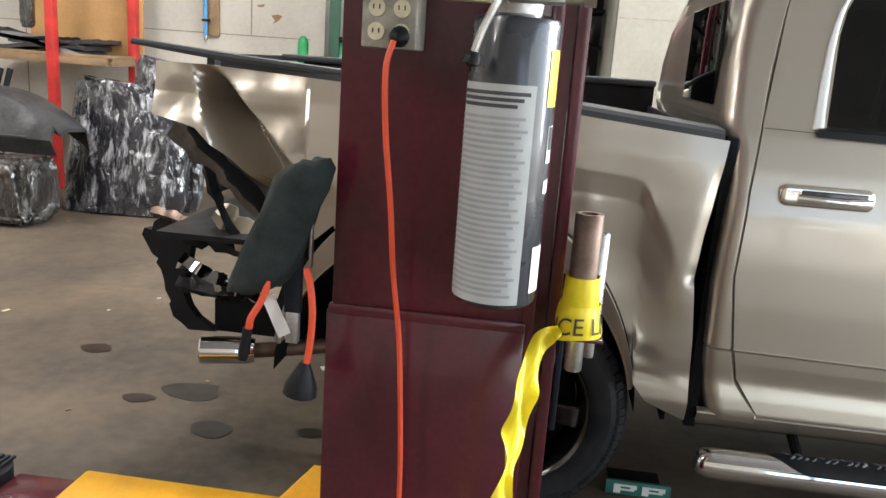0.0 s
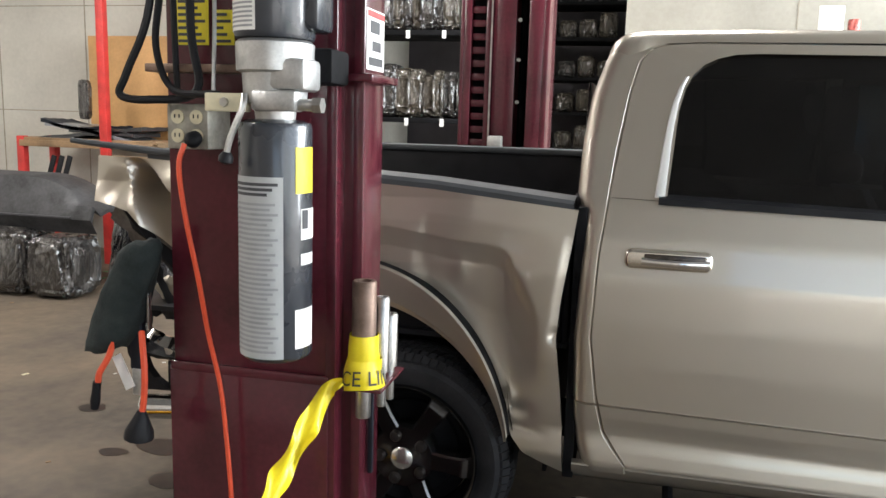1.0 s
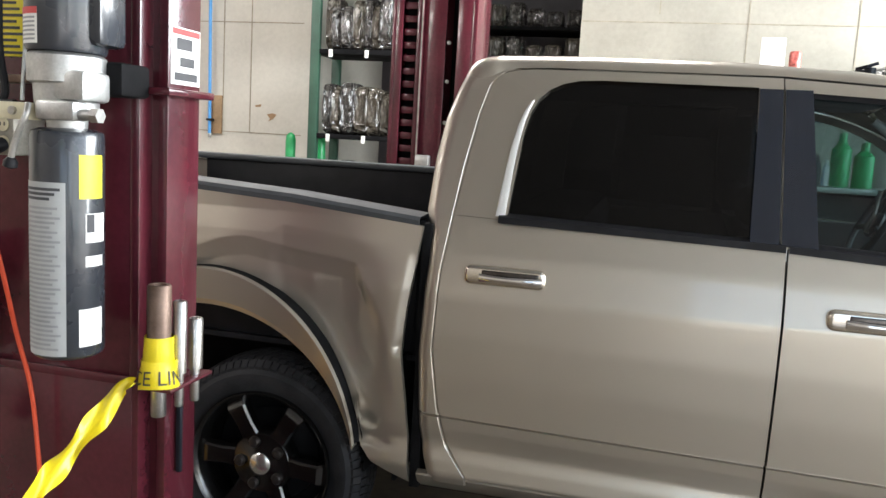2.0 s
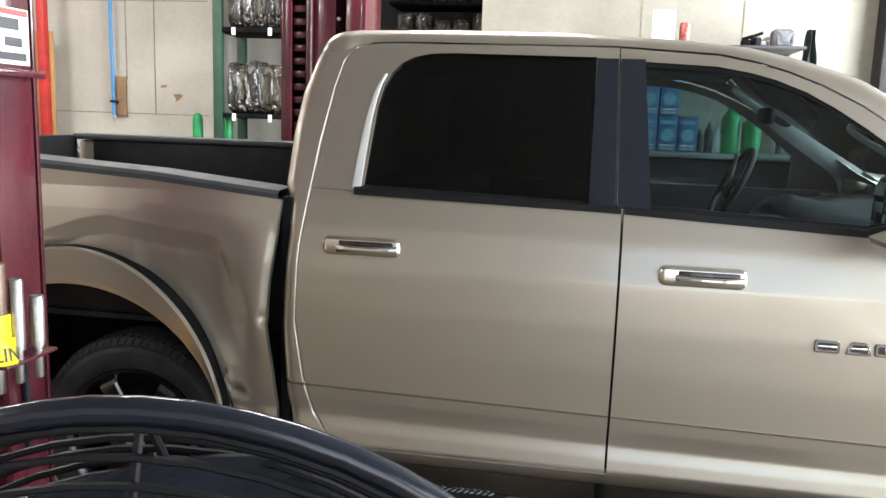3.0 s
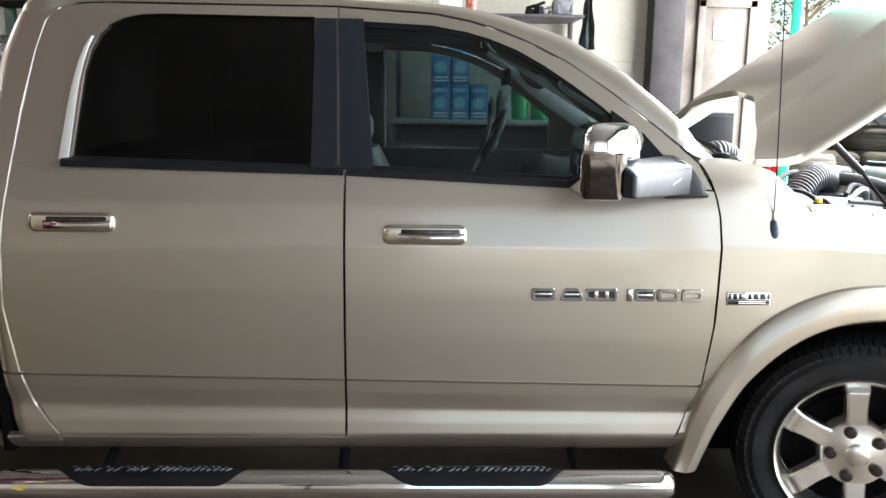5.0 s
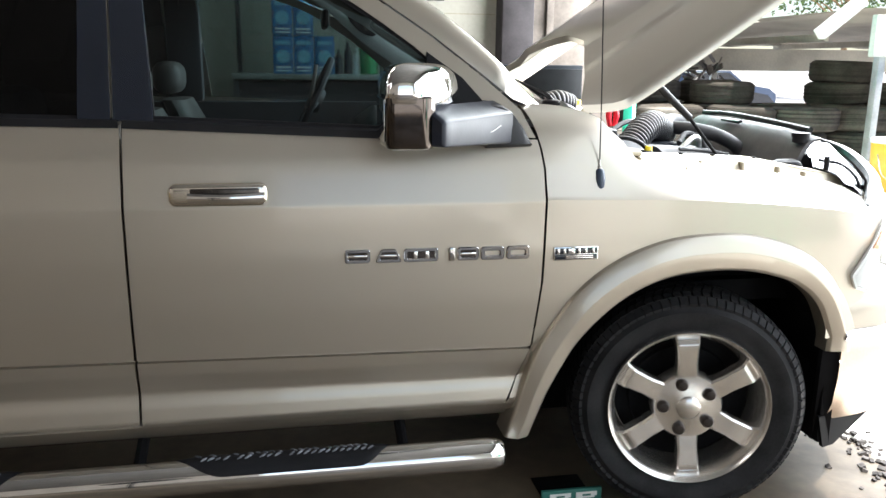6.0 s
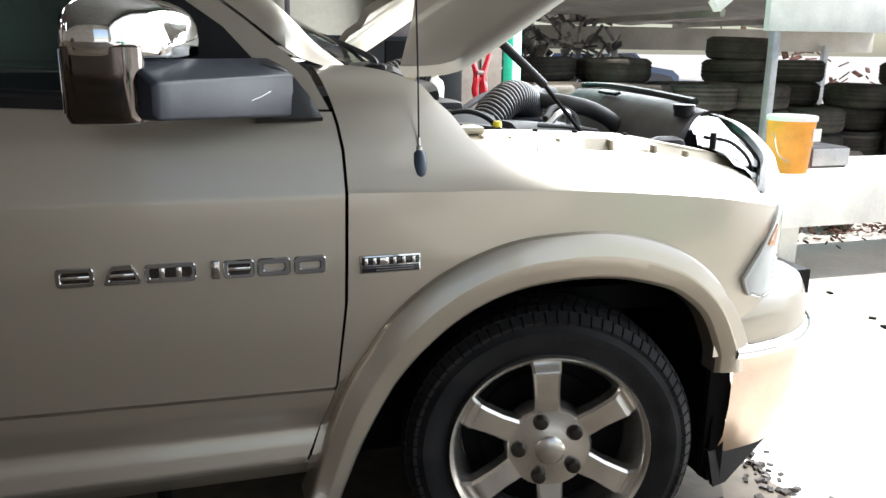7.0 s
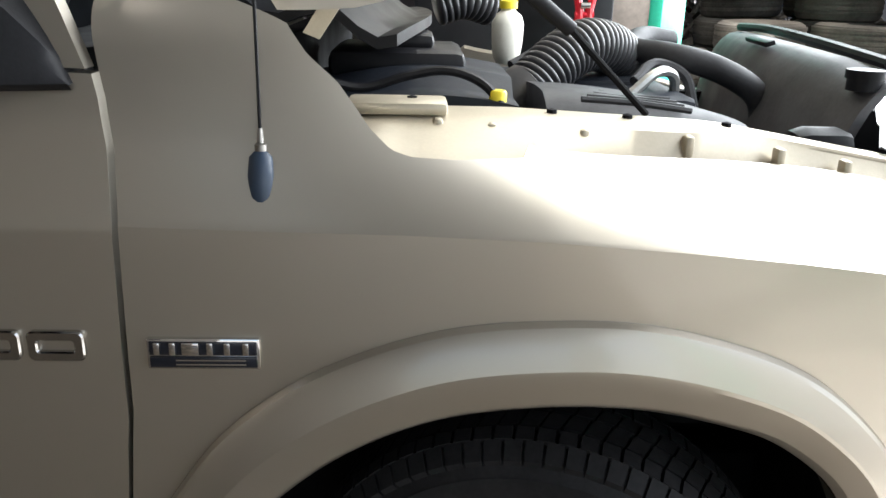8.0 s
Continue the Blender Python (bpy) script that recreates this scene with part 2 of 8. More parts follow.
def ring_loft(bm, rings, closed=True, caps=True):
    """Skin over rings of points, each with the same number of points."""
    vs = [[bm.verts.new(p) for p in r] for r in rings]
    n = len(vs[0])
    for a, b in zip(vs, vs[1:]):
        for i in range(n if closed else n - 1):
            j = (i + 1) % n
            try:
                bm.faces.new((a[i], a[j], b[j], b[i]))
            except ValueError:
                pass
    if caps and closed:
        for r in (vs[0], vs[-1]):
            try:
                bm.faces.new(r)
            except ValueError:
                pass
    return vs


def frame_at(d):
    d = Vector(d).normalized()
    u = d.cross(Vector((0, 0, 1)))
    if u.length < 1e-3:
        u = Vector((1, 0, 0))
    u.normalize()
    return u, d.cross(u).normalized()


def cyl(bm, p0, p1, r0, r1=None, n=20, caps=True):
    p0, p1 = Vector(p0), Vector(p1)
    r1 = r0 if r1 is None else r1
    u, w = frame_at(p1 - p0)
    ring_loft(bm, [[p + (u * math.cos(a) + w * math.sin(a)) * r for a in [2 * math.pi * i / n for i in range(n)]] for p, r in ((p0, r0), (p1, r1))], True, caps)
    return bm


def lathe(bm, p0, axis, profile, n=32, caps=True):
    """Turned shape: profile rows of (distance along the axis, radius)."""
    p0, d = Vector(p0), Vector(axis).normalized()
    u, w = frame_at(d)
    ring_loft(bm, [[p0 + d * h + (u * math.cos(a) + w * math.sin(a)) * max(r, 1e-4) for a in [2 * math.pi * i / n for i in range(n)]] for h, r in profile], True, caps)
    return bm


def spline(pts, k=6):
    """Points along a smooth curve through pts."""
    p = [Vector(q) for q in pts]
    p = [p[0] * 2 - p[1]] + p + [p[-1] * 2 - p[-2]]
    out = []
    for i in range(1, len(p) - 2):
        for j in range(k):
            t = j / k
            a, b, c, d = p[i - 1 : i + 3]
            out.append(0.5 * ((2 * b) + (c - a) * t + (2 * a - 5 * b + 4 * c - d) * t * t + (3 * b - a - 3 * c + d) * t**3))
    return out + [p[-2]]


def tube(bm, pts, r, n=10, k=6, caps=True):
    """A bent tube; r may be one radius or one for each given point."""
    q = spline(pts, k) if k > 1 else [Vector(v) for v in pts]
    if isinstance(r, (list, tuple)):
        rs = list(np.interp(np.linspace(0, len(r) - 1, len(q)), range(len(r)), r))
    else:
        rs = [r] * len(q)
    u = None
    rings = []
    for i, p in enumerate(q):
        d = (q[min(i + 1, len(q) - 1)] - q[max(i - 1, 0)]).normalized()
        if u is None:
            u, w = frame_at(d)
        else:
            u = (u - d * u.dot(d)).normalized()
            w = d.cross(u)
        rings.append([p + (u * math.cos(a) + w * math.sin(a)) * rs[i] for a in [2 * math.pi * j / n for j in range(n)]])
    ring_loft(bm, rings, True, caps)
    return bm


def sheet(bm, rows, thick=0.0, inward=(0, 1, 0)):
    """A grid of points as a skin, given thickness on the inward side with turned-in edges."""
    vs = ring_loft(bm, rows, closed=False)
    if thick:
        d = Vector(inward).normalized() * thick
        back = [[bm.verts.new(v.co + d) for v in r] for r in vs]
        edge = [vs[0], [r[-1] for r in vs], vs[-1][::-1], [r[0] for r in vs][::-1]]
        bedge = [back[0], [r[-1] for r in back], back[-1][::-1], [r[0] for r in back][::-1]]
        for e, f in zip(edge, bedge):
            for i in range(len(e) - 1):
                bm.faces.new((e[i], e[i + 1], f[i + 1], f[i]))
        for a, b in zip(back, back[1:]):
            for i in range(len(a) - 1):
                bm.faces.new((a[i], b[i], b[i + 1], a[i + 1]))
    return bm


def prism(bm, poly, d):
    """A flat polygon pushed along d."""
    d = Vector(d)
    a = [bm.verts.new(Vector(p)) for p in poly]
    b = [bm.verts.new(Vector(p) + d) for p in poly]
    bm.faces.new(a)
    bm.faces.new(b[::-1])
    for i in range(len(a)):
        j = (i + 1) % len(a)
        bm.faces.new((a[i], b[i], b[j], a[j]))
    return bm


def mirrored(ob, parent, yc):
    """The same part on the other side of the plane y = yc."""
    o = new(ob.name.split(".")[0], ob.data.copy())
    o.data.transform(Matrix.Translation((0, 2 * (yc - BASE[parent].y), 0)) @ Matrix.Diagonal((1, -1, 1, 1)))
    o.data.flip_normals()
    o.parent = parent
    BASE[o] = BASE[parent]
    o.visible_shadow = ob.visible_shadow
    return tagged(o, ob.get("label", ""))


def lerp(a, b, t):
    return a + (b - a) * t


def smooth01(a, b, v):
    u = min(1.0, max(0.0, (v - a) / (b - a)))
    return u * u * (3 - 2 * u)

# ---- the building ----
def wall_box(name, x0, x1, y0, y1, z0, z1, material, label, category="wall"):
    return solo(name, box(B(), x0, x1, y0, y1, z0, z1), material, label, category, kind="structure", smooth=False)


FLOOR_EDGE = 4.55
solo("floor", box(B(), -9.0, FLOOR_EDGE, -7.6, 8.2, -0.2, 0.0), CONCRETE, "oil-stained worn brown-grey concrete workshop floor", "floor", kind="structure", smooth=False)
solo("ground", box(B(), -400, 400, -400, 400, -0.5, -0.205), YARD, "sunlit pale dirt and concrete yard reaching the horizon", "ground", kind="structure", smooth=False)
WALL_L, WALL_R = 5.75, 5.35
wall_box("wall_north", -9.0, -2.30, WALL_L, WALL_L + 0.2, 0, 4.6, WALL, "cream painted concrete wall with joints and marks")
wall_box("wall_north_return", -2.50, -2.30, WALL_L + 0.2, 8.0, 0, 4.6, WALL, "cream painted side of the dark store opening")
# the store's darkness is put into this wall's near-black colour
wall_box("wall_store", -2.30, 0.592, 8.0, 8.2, 0, 4.6, DARK_POST, "back wall of the store, near-black to stand for the unlit depth")
wall_box("wall_east_of_store", 0.592, 4.30, WALL_R, WALL_R + 0.2, 0, 4.6, WALL_SHADE, "cream concrete wall above the workbench, darkened in colour for its dimmer light")
wall_box("wall_store_side", 0.592, 0.79, WALL_R + 0.2, 8.0, 0, 4.6, WALL, "cream painted inner side of the store opening")
wall_box("wall_boarded", 4.30, 5.40, WALL_R + 0.1, WALL_R + 0.3, 0, 4.6, BOARDS, "grey-beige boarded wall beside the open bay")
wall_box("wall_west", -9.2, -9.0, -7.6, 8.2, 0, 4.6, WALL, "cream painted end wall")
wall_box("wall_south_a", -9.0, 2.0, -7.6, -7.4, 0, 4.6, GREY_WALL, "grey-beige wall beside the side bay")
wall_box("wall_south_lintel", 2.0, 5.0, -7.6, -7.4, 3.7, 4.6, WALL, "cream painted wall above the open side bay")
wall_box("wall_south_b", 5.0, 5.6, -7.6, -7.4, 0, 4.6, WALL, "cream painted wall at the bay corner")
wall_box("ceiling", -9.2, 5.6, -7.8, 8.2, 4.6, 4.75, CEIL, "dull sheet-metal workshop ceiling", "ceiling")
wall_box("wall_bay_lintel", 5.4, 5.6, -7.6, 8.2, 3.95, 4.6, CEIL, "sheet-metal fascia over the open front bay")
# out-of-view wall added so the flank mirrors cream, not blue sky
wall_box("wall_yard_reflector", 6.6, 16.0, -6.4, -6.2, -0.012, 4.6, WALL, "unseen cream wall added for the fender to reflect")
solo("steel_post", box(B(), 4.157, 4.46, WALL_R - 0.25, WALL_R - 0.004, 0, 4.6, 0.01), POST_BROWN, "dark brown steel post against the wall", "post", kind="structure")
solo("trim_teal", box(B(), -0.37, 0.37, -0.03, 0.03, 0, 4.2, 0.006, pose(4.604, 3.139, 0, 0, 0, 64.4)), TEAL, "teal painted steel door leaf swung open beside the bay", "trim", kind="structure")
# out-of-view sheet, translucent so the sun brightens its reflection in the fender
solo("trim_teal_south", box(B(), 5.62, 6.25, -3.41, -3.40, 0, 4.6), thin_sheet("teal_backlit_sheet", (0.06, 0.62, 0.42), 0.6), "unseen teal sheet, placed for its green reflection in the fender", "trim", kind="structure")

LAMP_GLOW = glow("lamp_tube_glow", (1.0, 0.96, 0.88), 14)


def ceiling_lamp(x, y, power):
    t = thing("ceiling_lamp", (x, y, 4.3), "white twin-tube lamp placed out of view under the ceiling", "lamp", "ceiling lamps")
    bm = B()
    box(bm, x - 0.62, x + 0.62, y - 0.12, y + 0.12, 4.36, 4.42, 0.01)
    for s in (-0.55, 0.55):
        cyl(bm, (x + s, y, 4.4), (x + s, y, 4.6), 0.006, n=6)
    part("housing", bm, ALU, t)
    for s in (-0.06, 0.06):
        part("tube", cyl(B(), (x - 0.6, y + s, 4.33), (x + 0.6, y + s, 4.33), 0.019, n=12), LAMP_GLOW, t, "glowing lamp tube")
    a = window_light("lamp_light", (x, y, 4.28), (x, y, 0), 1.2, 0.2, power, (1.0, 0.97, 0.96))
    return t


# the last two lamps are added, out of view, to brighten the flank
for lx, ly in ((-4.5, 2.2), (-1.5, 2.9), (0.9, 2.3), (-4.6, -1.6), (-4.6, -4.6), (-7.0, 1.0), (-3.4, -3.4), (-6.5, -5.8)):
    ceiling_lamp(lx, ly, 38 if ly > 0 else 20)

# ---- the pickup truck ----
YC = 1.0
truck = thing("pickup_truck", (1.6, YC, 0.0), "champagne gold crew-cab pickup with crushed tail and open hood", "truck")
Zs = [0.36, 0.42, 0.47, 0.50, 0.545, 0.570, 0.588, 0.615, 0.65, 0.690, 0.6925, 0.6985, 0.701, 0.85, 1.0, 1.152, 1.28, 1.39, 1.45]
Ys = [0.13, 0.095, 0.058, 0.046, 0.053, 0.060, 0.063, 0.058, 0.049, 0.044, 0.057, 0.057, 0.041, 0.032, 0.029, 0.033, 0.062, 0.095, 0.118]


def crease_off(x, z):
    """The pressed line near the foot of the doors falls towards the front."""
    return float(np.interp(x, [0.6, 3.0], [0.020, -0.018])) * float(np.clip((1.1 - z) / 0.35, 0, 1)) * float(np.clip((z - 0.5) / 0.12, 0, 1))


def side_y(x, z):
    """The flank's surface at a place along the truck and a height."""
    y = float(np.interp(z - crease_off(x, z), Zs, Ys))
    if x > 4.0:
        y += 0.55 * (x - 4.0) ** 1.7 + 4.5 * max(0.0, x - 4.15) ** 2
    return y


def upper_y(z):
    """The glasshouse leans in above the belt line."""
    return float(np.interp(z, [1.34, 1.39, 1.45, 1.60, 1.85, 1.90, 1.94, 1.97], [0.075, 0.095, 0.118, 0.168, 0.252, 0.272, 0.315, 0.42]))


def cab_y(x, z):
    return side_y(x, z) if z < 1.39 else upper_y(z)


def bump2(x, z, cx, cz, rx, rz):
    return math.exp(-(((x - cx) / rx) ** 2) - ((z - cz) / rz) ** 2)


def dent_ridge(x):
    return sum(float(np.interp(x + d, [-0.60, -0.35, -0.166, -0.069, 0.025, 0.171, 0.303, 0.368, 0.405, 0.457, 0.52], [1.12, 1.196, 1.263, 1.280, 1.266, 1.242, 1.231, 1.216, 1.137, 1.08, 0.98])) for d in (-0.016, -0.008, 0.0, 0.008, 0.016)) / 5


def bed_y(x, z):
    """The dented bed flank."""
    y = 0.05 + float(np.interp(z, [0.70, 0.85, 1.15, 1.30, 1.38], [-0.006, -0.014, -0.010, 0.006, 0.02]))
    # below the pressed line it follows the doors
    y = lerp(float(np.interp(z, [0.42, 0.47, 0.51, 0.56, 0.605, 0.66, 0.72, 0.88], [0.100, 0.070, 0.054, 0.060, 0.068, 0.056, 0.049, 0.040])), y, smooth01(0.72, 0.88, z))
    # a soft upper ridge, then a hard one with the sheet tucked in below it
    soft = float(np.interp(x, [0.03, 0.08, 0.265, 0.408], [1.30, 1.331, 1.316, 1.298]))
    y += 0.13 * min(0.09, max(0.0, soft - z)) * smooth01(0.01, 0.09, x) * smooth01(0.56, 0.36, x)
    below = max(0.0, dent_ridge(x) - z)
    fade = smooth01(0.58, 0.30, x)
    y += fade * (0.36 * min(below, 0.07) + 0.09 * min(max(0.0, below - 0.07), 0.16)) * smooth01(0.62, 0.95, z)
    # small dings inside the dent
    y -= 0.004 * bump2(x, z, 0.20, 1.14, 0.03, 0.05) + 0.004 * bump2(x, z, 0.09, 1.20, 0.025, 0.04)
    # front edge: rolled outwards between the rail and a kink
    y += 0.009 * smooth01(0.550, 0.583, x) * smooth01(1.31, 1.22, z) * smooth01(0.90, 0.98, z)
    y += 0.012 * bump2(x, z, 0.575, 0.94, 0.018, 0.02)
    # crumpled metal beside the wheel opening
    y += 0.016 * bump2(x, z, 0.42, 0.655, 0.045, 0.030) - 0.010 * bump2(x, z, 0.395, 0.70, 0.02, 0.03)
    y += 0.010 * max(0.0, 1 - abs(z - 0.59 + 0.1 * (x - 0.4)) / 0.025) * smooth01(0.55, 0.46, x)
    y += 0.003 * noise.noise((x * 5, z * 5, 3.1))
    if x < -0.72:
        d = -0.72 - x
        fold = -1.06 + (1.44 - z) * 0.62
        w = max(0.0, 1 - abs(x - fold) / (0.05 + 0.30 * max(0.0, 1.47 - z)))
        y += 0.24 * w * min(1.0, max(0.0, (1.485 - z) / 0.12))
        y += 0.14 * d * d
        y += 0.02 * noise.noise((x * 9, z * 9, 1.0))
    return y


def arch(x, cx, cz, rx, rz):
    u = (x - cx) / rx
    return cz + rz * math.sqrt(max(0.0, 1 - u * u))


RA_O, RA_I = (-0.20, 0.45, 0.607, 0.71), (-0.20, 0.45, 0.603, 0.58)


def rear_edge_x(z):
    return float(np.interp(z, [0.50, 0.60, 0.70, 0.72, 0.94, 1.22, 1.39, 1.57, 1.76, 1.865, 1.912, 1.924], [0.80, 0.72, 0.695, 0.69, 0.66, 0.67, 0.688, 0.706, 0.737, 0.764, 0.806, 0.86]))


def front_edge_x(z):
    return float(np.interp(z, [0.48, 0.62, 0.69, 0.90, 1.16, 1.25, 1.31, 1.36, 1.40, 1.44], [2.885, 2.94, 2.965, 2.99, 2.996, 2.993, 2.983, 2.969, 2.956, 2.942]))


BELT = lambda x: float(np.interp(x, [0.6, 1.75, 2.6, 3.0], [1.412, 1.386, 1.348, 1.335]))


def door_skin(left, right, zlo, n=34):
    out = []
    levels = sorted(set(list(np.linspace(zlo, 0.685, 28)) + [0.690, 0.6925, 0.6985, 0.701, 0.705] + list(np.linspace(0.715, 1.15, 24)) + list(np.linspace(1.155, 1.24, 16)) + list(np.linspace(1.25, 1.39, 10))))
    for lv in levels:
        r = []
        for j in range(n + 1):
            u = j / n
            z = lv
            for _ in range(3):
                x = left(z) + u * (right(z) - left(z))
                z = lv + (BELT(x) - 1.39) * max(0.0, (lv - 0.8) / 0.59)
            z += crease_off(x, z)
            r.append((x, side_y(x, z), z))
        out.append(r)
    return out


def key_ring(outer, inner, k=10):
    """Rows between two outlines given by matched corner points (x, z)."""
    def dense(p):
        q = []
        for a, b in zip(p, p[1:] + p[:1]):
            q += [(lerp(a[0], b[0], t / k), lerp(a[1], b[1], t / k)) for t in range(k)]
        return q
    o, i = dense(outer), dense(inner)
    return [[(lerp(a[0], b[0], s), lerp(a[1], b[1], s)) for a, b in zip(o, i)] for s in (0, 0.5, 1)]


def upper_ring(bm, outer, inner, lift=0.0, thick=0.03, k=10):
    rows = key_ring(outer, inner, k)
    pts = [[Vector((x, upper_y(z) + lift, z)) for x, z in r] for r in rows]
    pts.append([p + Vector((0, thick, 0)) for p in pts[-1]])
    pts.insert(0, [p + Vector((0, thick, 0)) for p in pts[0]])
    ring_loft(bm, pts, True, False)


GAP = 0.004
# rear door: skin, frame round the window, sill of the window
rear_door = part("rear_door", sheet(B(), door_skin(lambda z: rear_edge_x(z) + GAP, lambda z: 1.762 - GAP, 0.495), 0.03), PAINT, truck, "champagne gold rear door, undented")
rear_win = [(0.876, 1.412), (1.655, 1.388), (1.650, 1.890), (1.15, 1.894), (1.07, 1.890), (1.015, 1.877), (0.970, 1.855), (0.938, 1.822), (0.915, 1.775), (0.898, 1.70)]
rear_out = [(0.692, 1.412), (1.738, 1.388), (1.725, 1.925), (0.97, 1.927), (0.90, 1.926), (0.857, 1.922), (0.820, 1.914), (0.790, 1.897), (0.768, 1.865), (0.742, 1.775)]
bm = B()
upper_ring(bm, rear_out, rear_win)
part("window_frame", bm, PAINT, rear_door)
# front door
front_door = part("front_door", sheet(B(), door_skin(lambda z: 1.762 + GAP, lambda z: front_edge_x(z) - GAP, 0.485), 0.03), PAINT, truck, "champagne gold front door with chrome letters")
front_win = [(1.845, 1.392), (2.70, 1.352), (2.695, 1.535), (2.603, 1.611), (2.512, 1.677), (2.42, 1.738), (2.328, 1.789), (2.234, 1.826), (2.158, 1.847), (2.044, 1.867), (1.802, 1.878)]
front_out = [(1.742, 1.388), (2.966, 1.342), (2.925, 1.425), (2.80, 1.531), (2.65, 1.645), (2.50, 1.745), (2.38, 1.806), (2.27, 1.850), (2.17, 1.880), (2.05, 1.903), (1.729, 1.924)]
bm = B()
upper_ring(bm, front_out, front_win)
part("window_frame", bm, PAINT, front_door)


def pane(bm, poly, lift, k=6):
    """A curved pane filling an outline (x, z), as a strip of columns."""
    bm2 = [bm.verts.new((x, upper_y(z) + lift, z)) for x, z in poly]
    f = bm.faces.new(bm2)
    bmesh.ops.triangulate(bm, faces=[f])
    return bm


part("window_pane", pane(B(), rear_win, 0.016), TINT, rear_door, "dark privacy glass", shadow=False)
part("window_pane", pane(B(), front_win, 0.016), CLEAR, front_door, "clear greenish window glass", shadow=False)
# black pillar covers, belt mouldings, near-white highlight strip at the rear window
def upper_patch(xl, xr, z0, z1, lift):
    """A smooth patch of the glasshouse between two slanting edges (bottom x, top x)."""
    rows = []
    for v in np.linspace(0, 1, 14):
        z = lerp(z0, z1, v)
        rows.append([(lerp(lerp(*xl, v), lerp(*xr, v), u), upper_y(z) + lift, z) for u in (0, 0.5, 1)])
    return sheet(B(), rows, 0.02)


part("pillar_cover", upper_patch((1.650, 1.652), (1.737, 1.724), 1.40, 1.886, -0.006), GLOSS_BLACK, rear_door, "gloss black door pillar cover")
part("pillar_cover", upper_patch((1.744, 1.731), (1.850, 1.812), 1.395, 1.886, -0.006), GLOSS_BLACK, front_door, "gloss black door pillar cover")


def belt_strip(x0, x1):
    bm = B()
    rows = []
    for i in range(25):
        x = lerp(x0, x1, i / 24)
        z = BELT(x)
        y = side_y(x, min(z, 1.39)) - 0.008
        rows.append([(x, y + 0.03, z - 0.012), (x, y, z - 0.010), (x, y + 0.002, z + 0.012), (x, y + 0.04, z + 0.024)])
    return sheet(bm, rows)


part("belt_moulding", belt_strip(0.85, 1.757), BLACK_PLASTIC, rear_door, "black belt moulding")
part("belt_moulding", belt_strip(1.767, 2.74), BLACK_PLASTIC, front_door, "black belt moulding")
# paint-coloured reveal drawn near-white to show the light on it
rows = []
for xo, xi, z in ((0.834, 0.876, 1.418), (0.836, 0.876, 1.44), (0.842, 0.879, 1.50), (0.850, 0.884, 1.58), (0.861, 0.890, 1.66), (0.876, 0.900, 1.73), (0.893, 0.912, 1.78), (0.912, 0.926, 1.815)):
    y_ = upper_y(z)
    rows.append([(xo, y_ + 0.004, z), (lerp(xo, xi, 0.12), y_ - 0.005, z), (lerp(xo, xi, 0.5), y_ - 0.006, z), (lerp(xo, xi, 0.85), y_ - 0.002, z), (xi, y_ + 0.014, z)])
bm = sheet(B(), rows, 0.006)
part("reveal_highlight", bm, STRIP, rear_door, "window edge reveal, near-white for the light it catches")
# window rubber round the front window, dark inner frame
bm = B()
upper_ring(bm, [(x + 0.02 * ((x > 2.2) - (x < 1.9)), z + (0.012 if z > 1.5 else -0.006)) for x, z in front_win], [(lerp(x, 2.1, 0.03), lerp(z, 1.62, 0.07)) for x, z in front_win], 0.008, 0.012)
part("window_rubber", bm, BLACK_PLASTIC, front_door, "black window rubber")
# triangular sail behind the mirror
part("mirror_sail", prism(B(), [(2.63, upper_y(1.36) - 0.012, 1.350), (2.90, upper_y(1.36) - 0.012, 1.345), (2.745, upper_y(1.52) - 0.010, 1.52), (2.64, upper_y(1.595) - 0.010, 1.595)], (0, 0.03, 0)), BLACK_PLASTIC, front_door, "black triangular mirror sail")


LETTER_CHROME = mat("letter_chrome", (0.55, 0.54, 0.53), 0.10, 1.0, 0.1, 10, 200)
# chrome with the dark workshop's reflection put into its colour
DARK_REFLECTION = mat("dark_reflection_chrome", (0.12, 0.105, 0.095), 0.08, 1.0, 0.1, 10, 200)
BEZEL = mat("pale_gold_chrome", (0.80, 0.76, 0.68), 0.16, 1.0, 0.04, 10, 200)
# dark tone painted in: reflections on badge faces, shade in handle bowls
BADGE_FACE = mat("shade_dark_chrome", (0.10, 0.09, 0.085), 0.25, 1.0, 0.3, 30, 200)


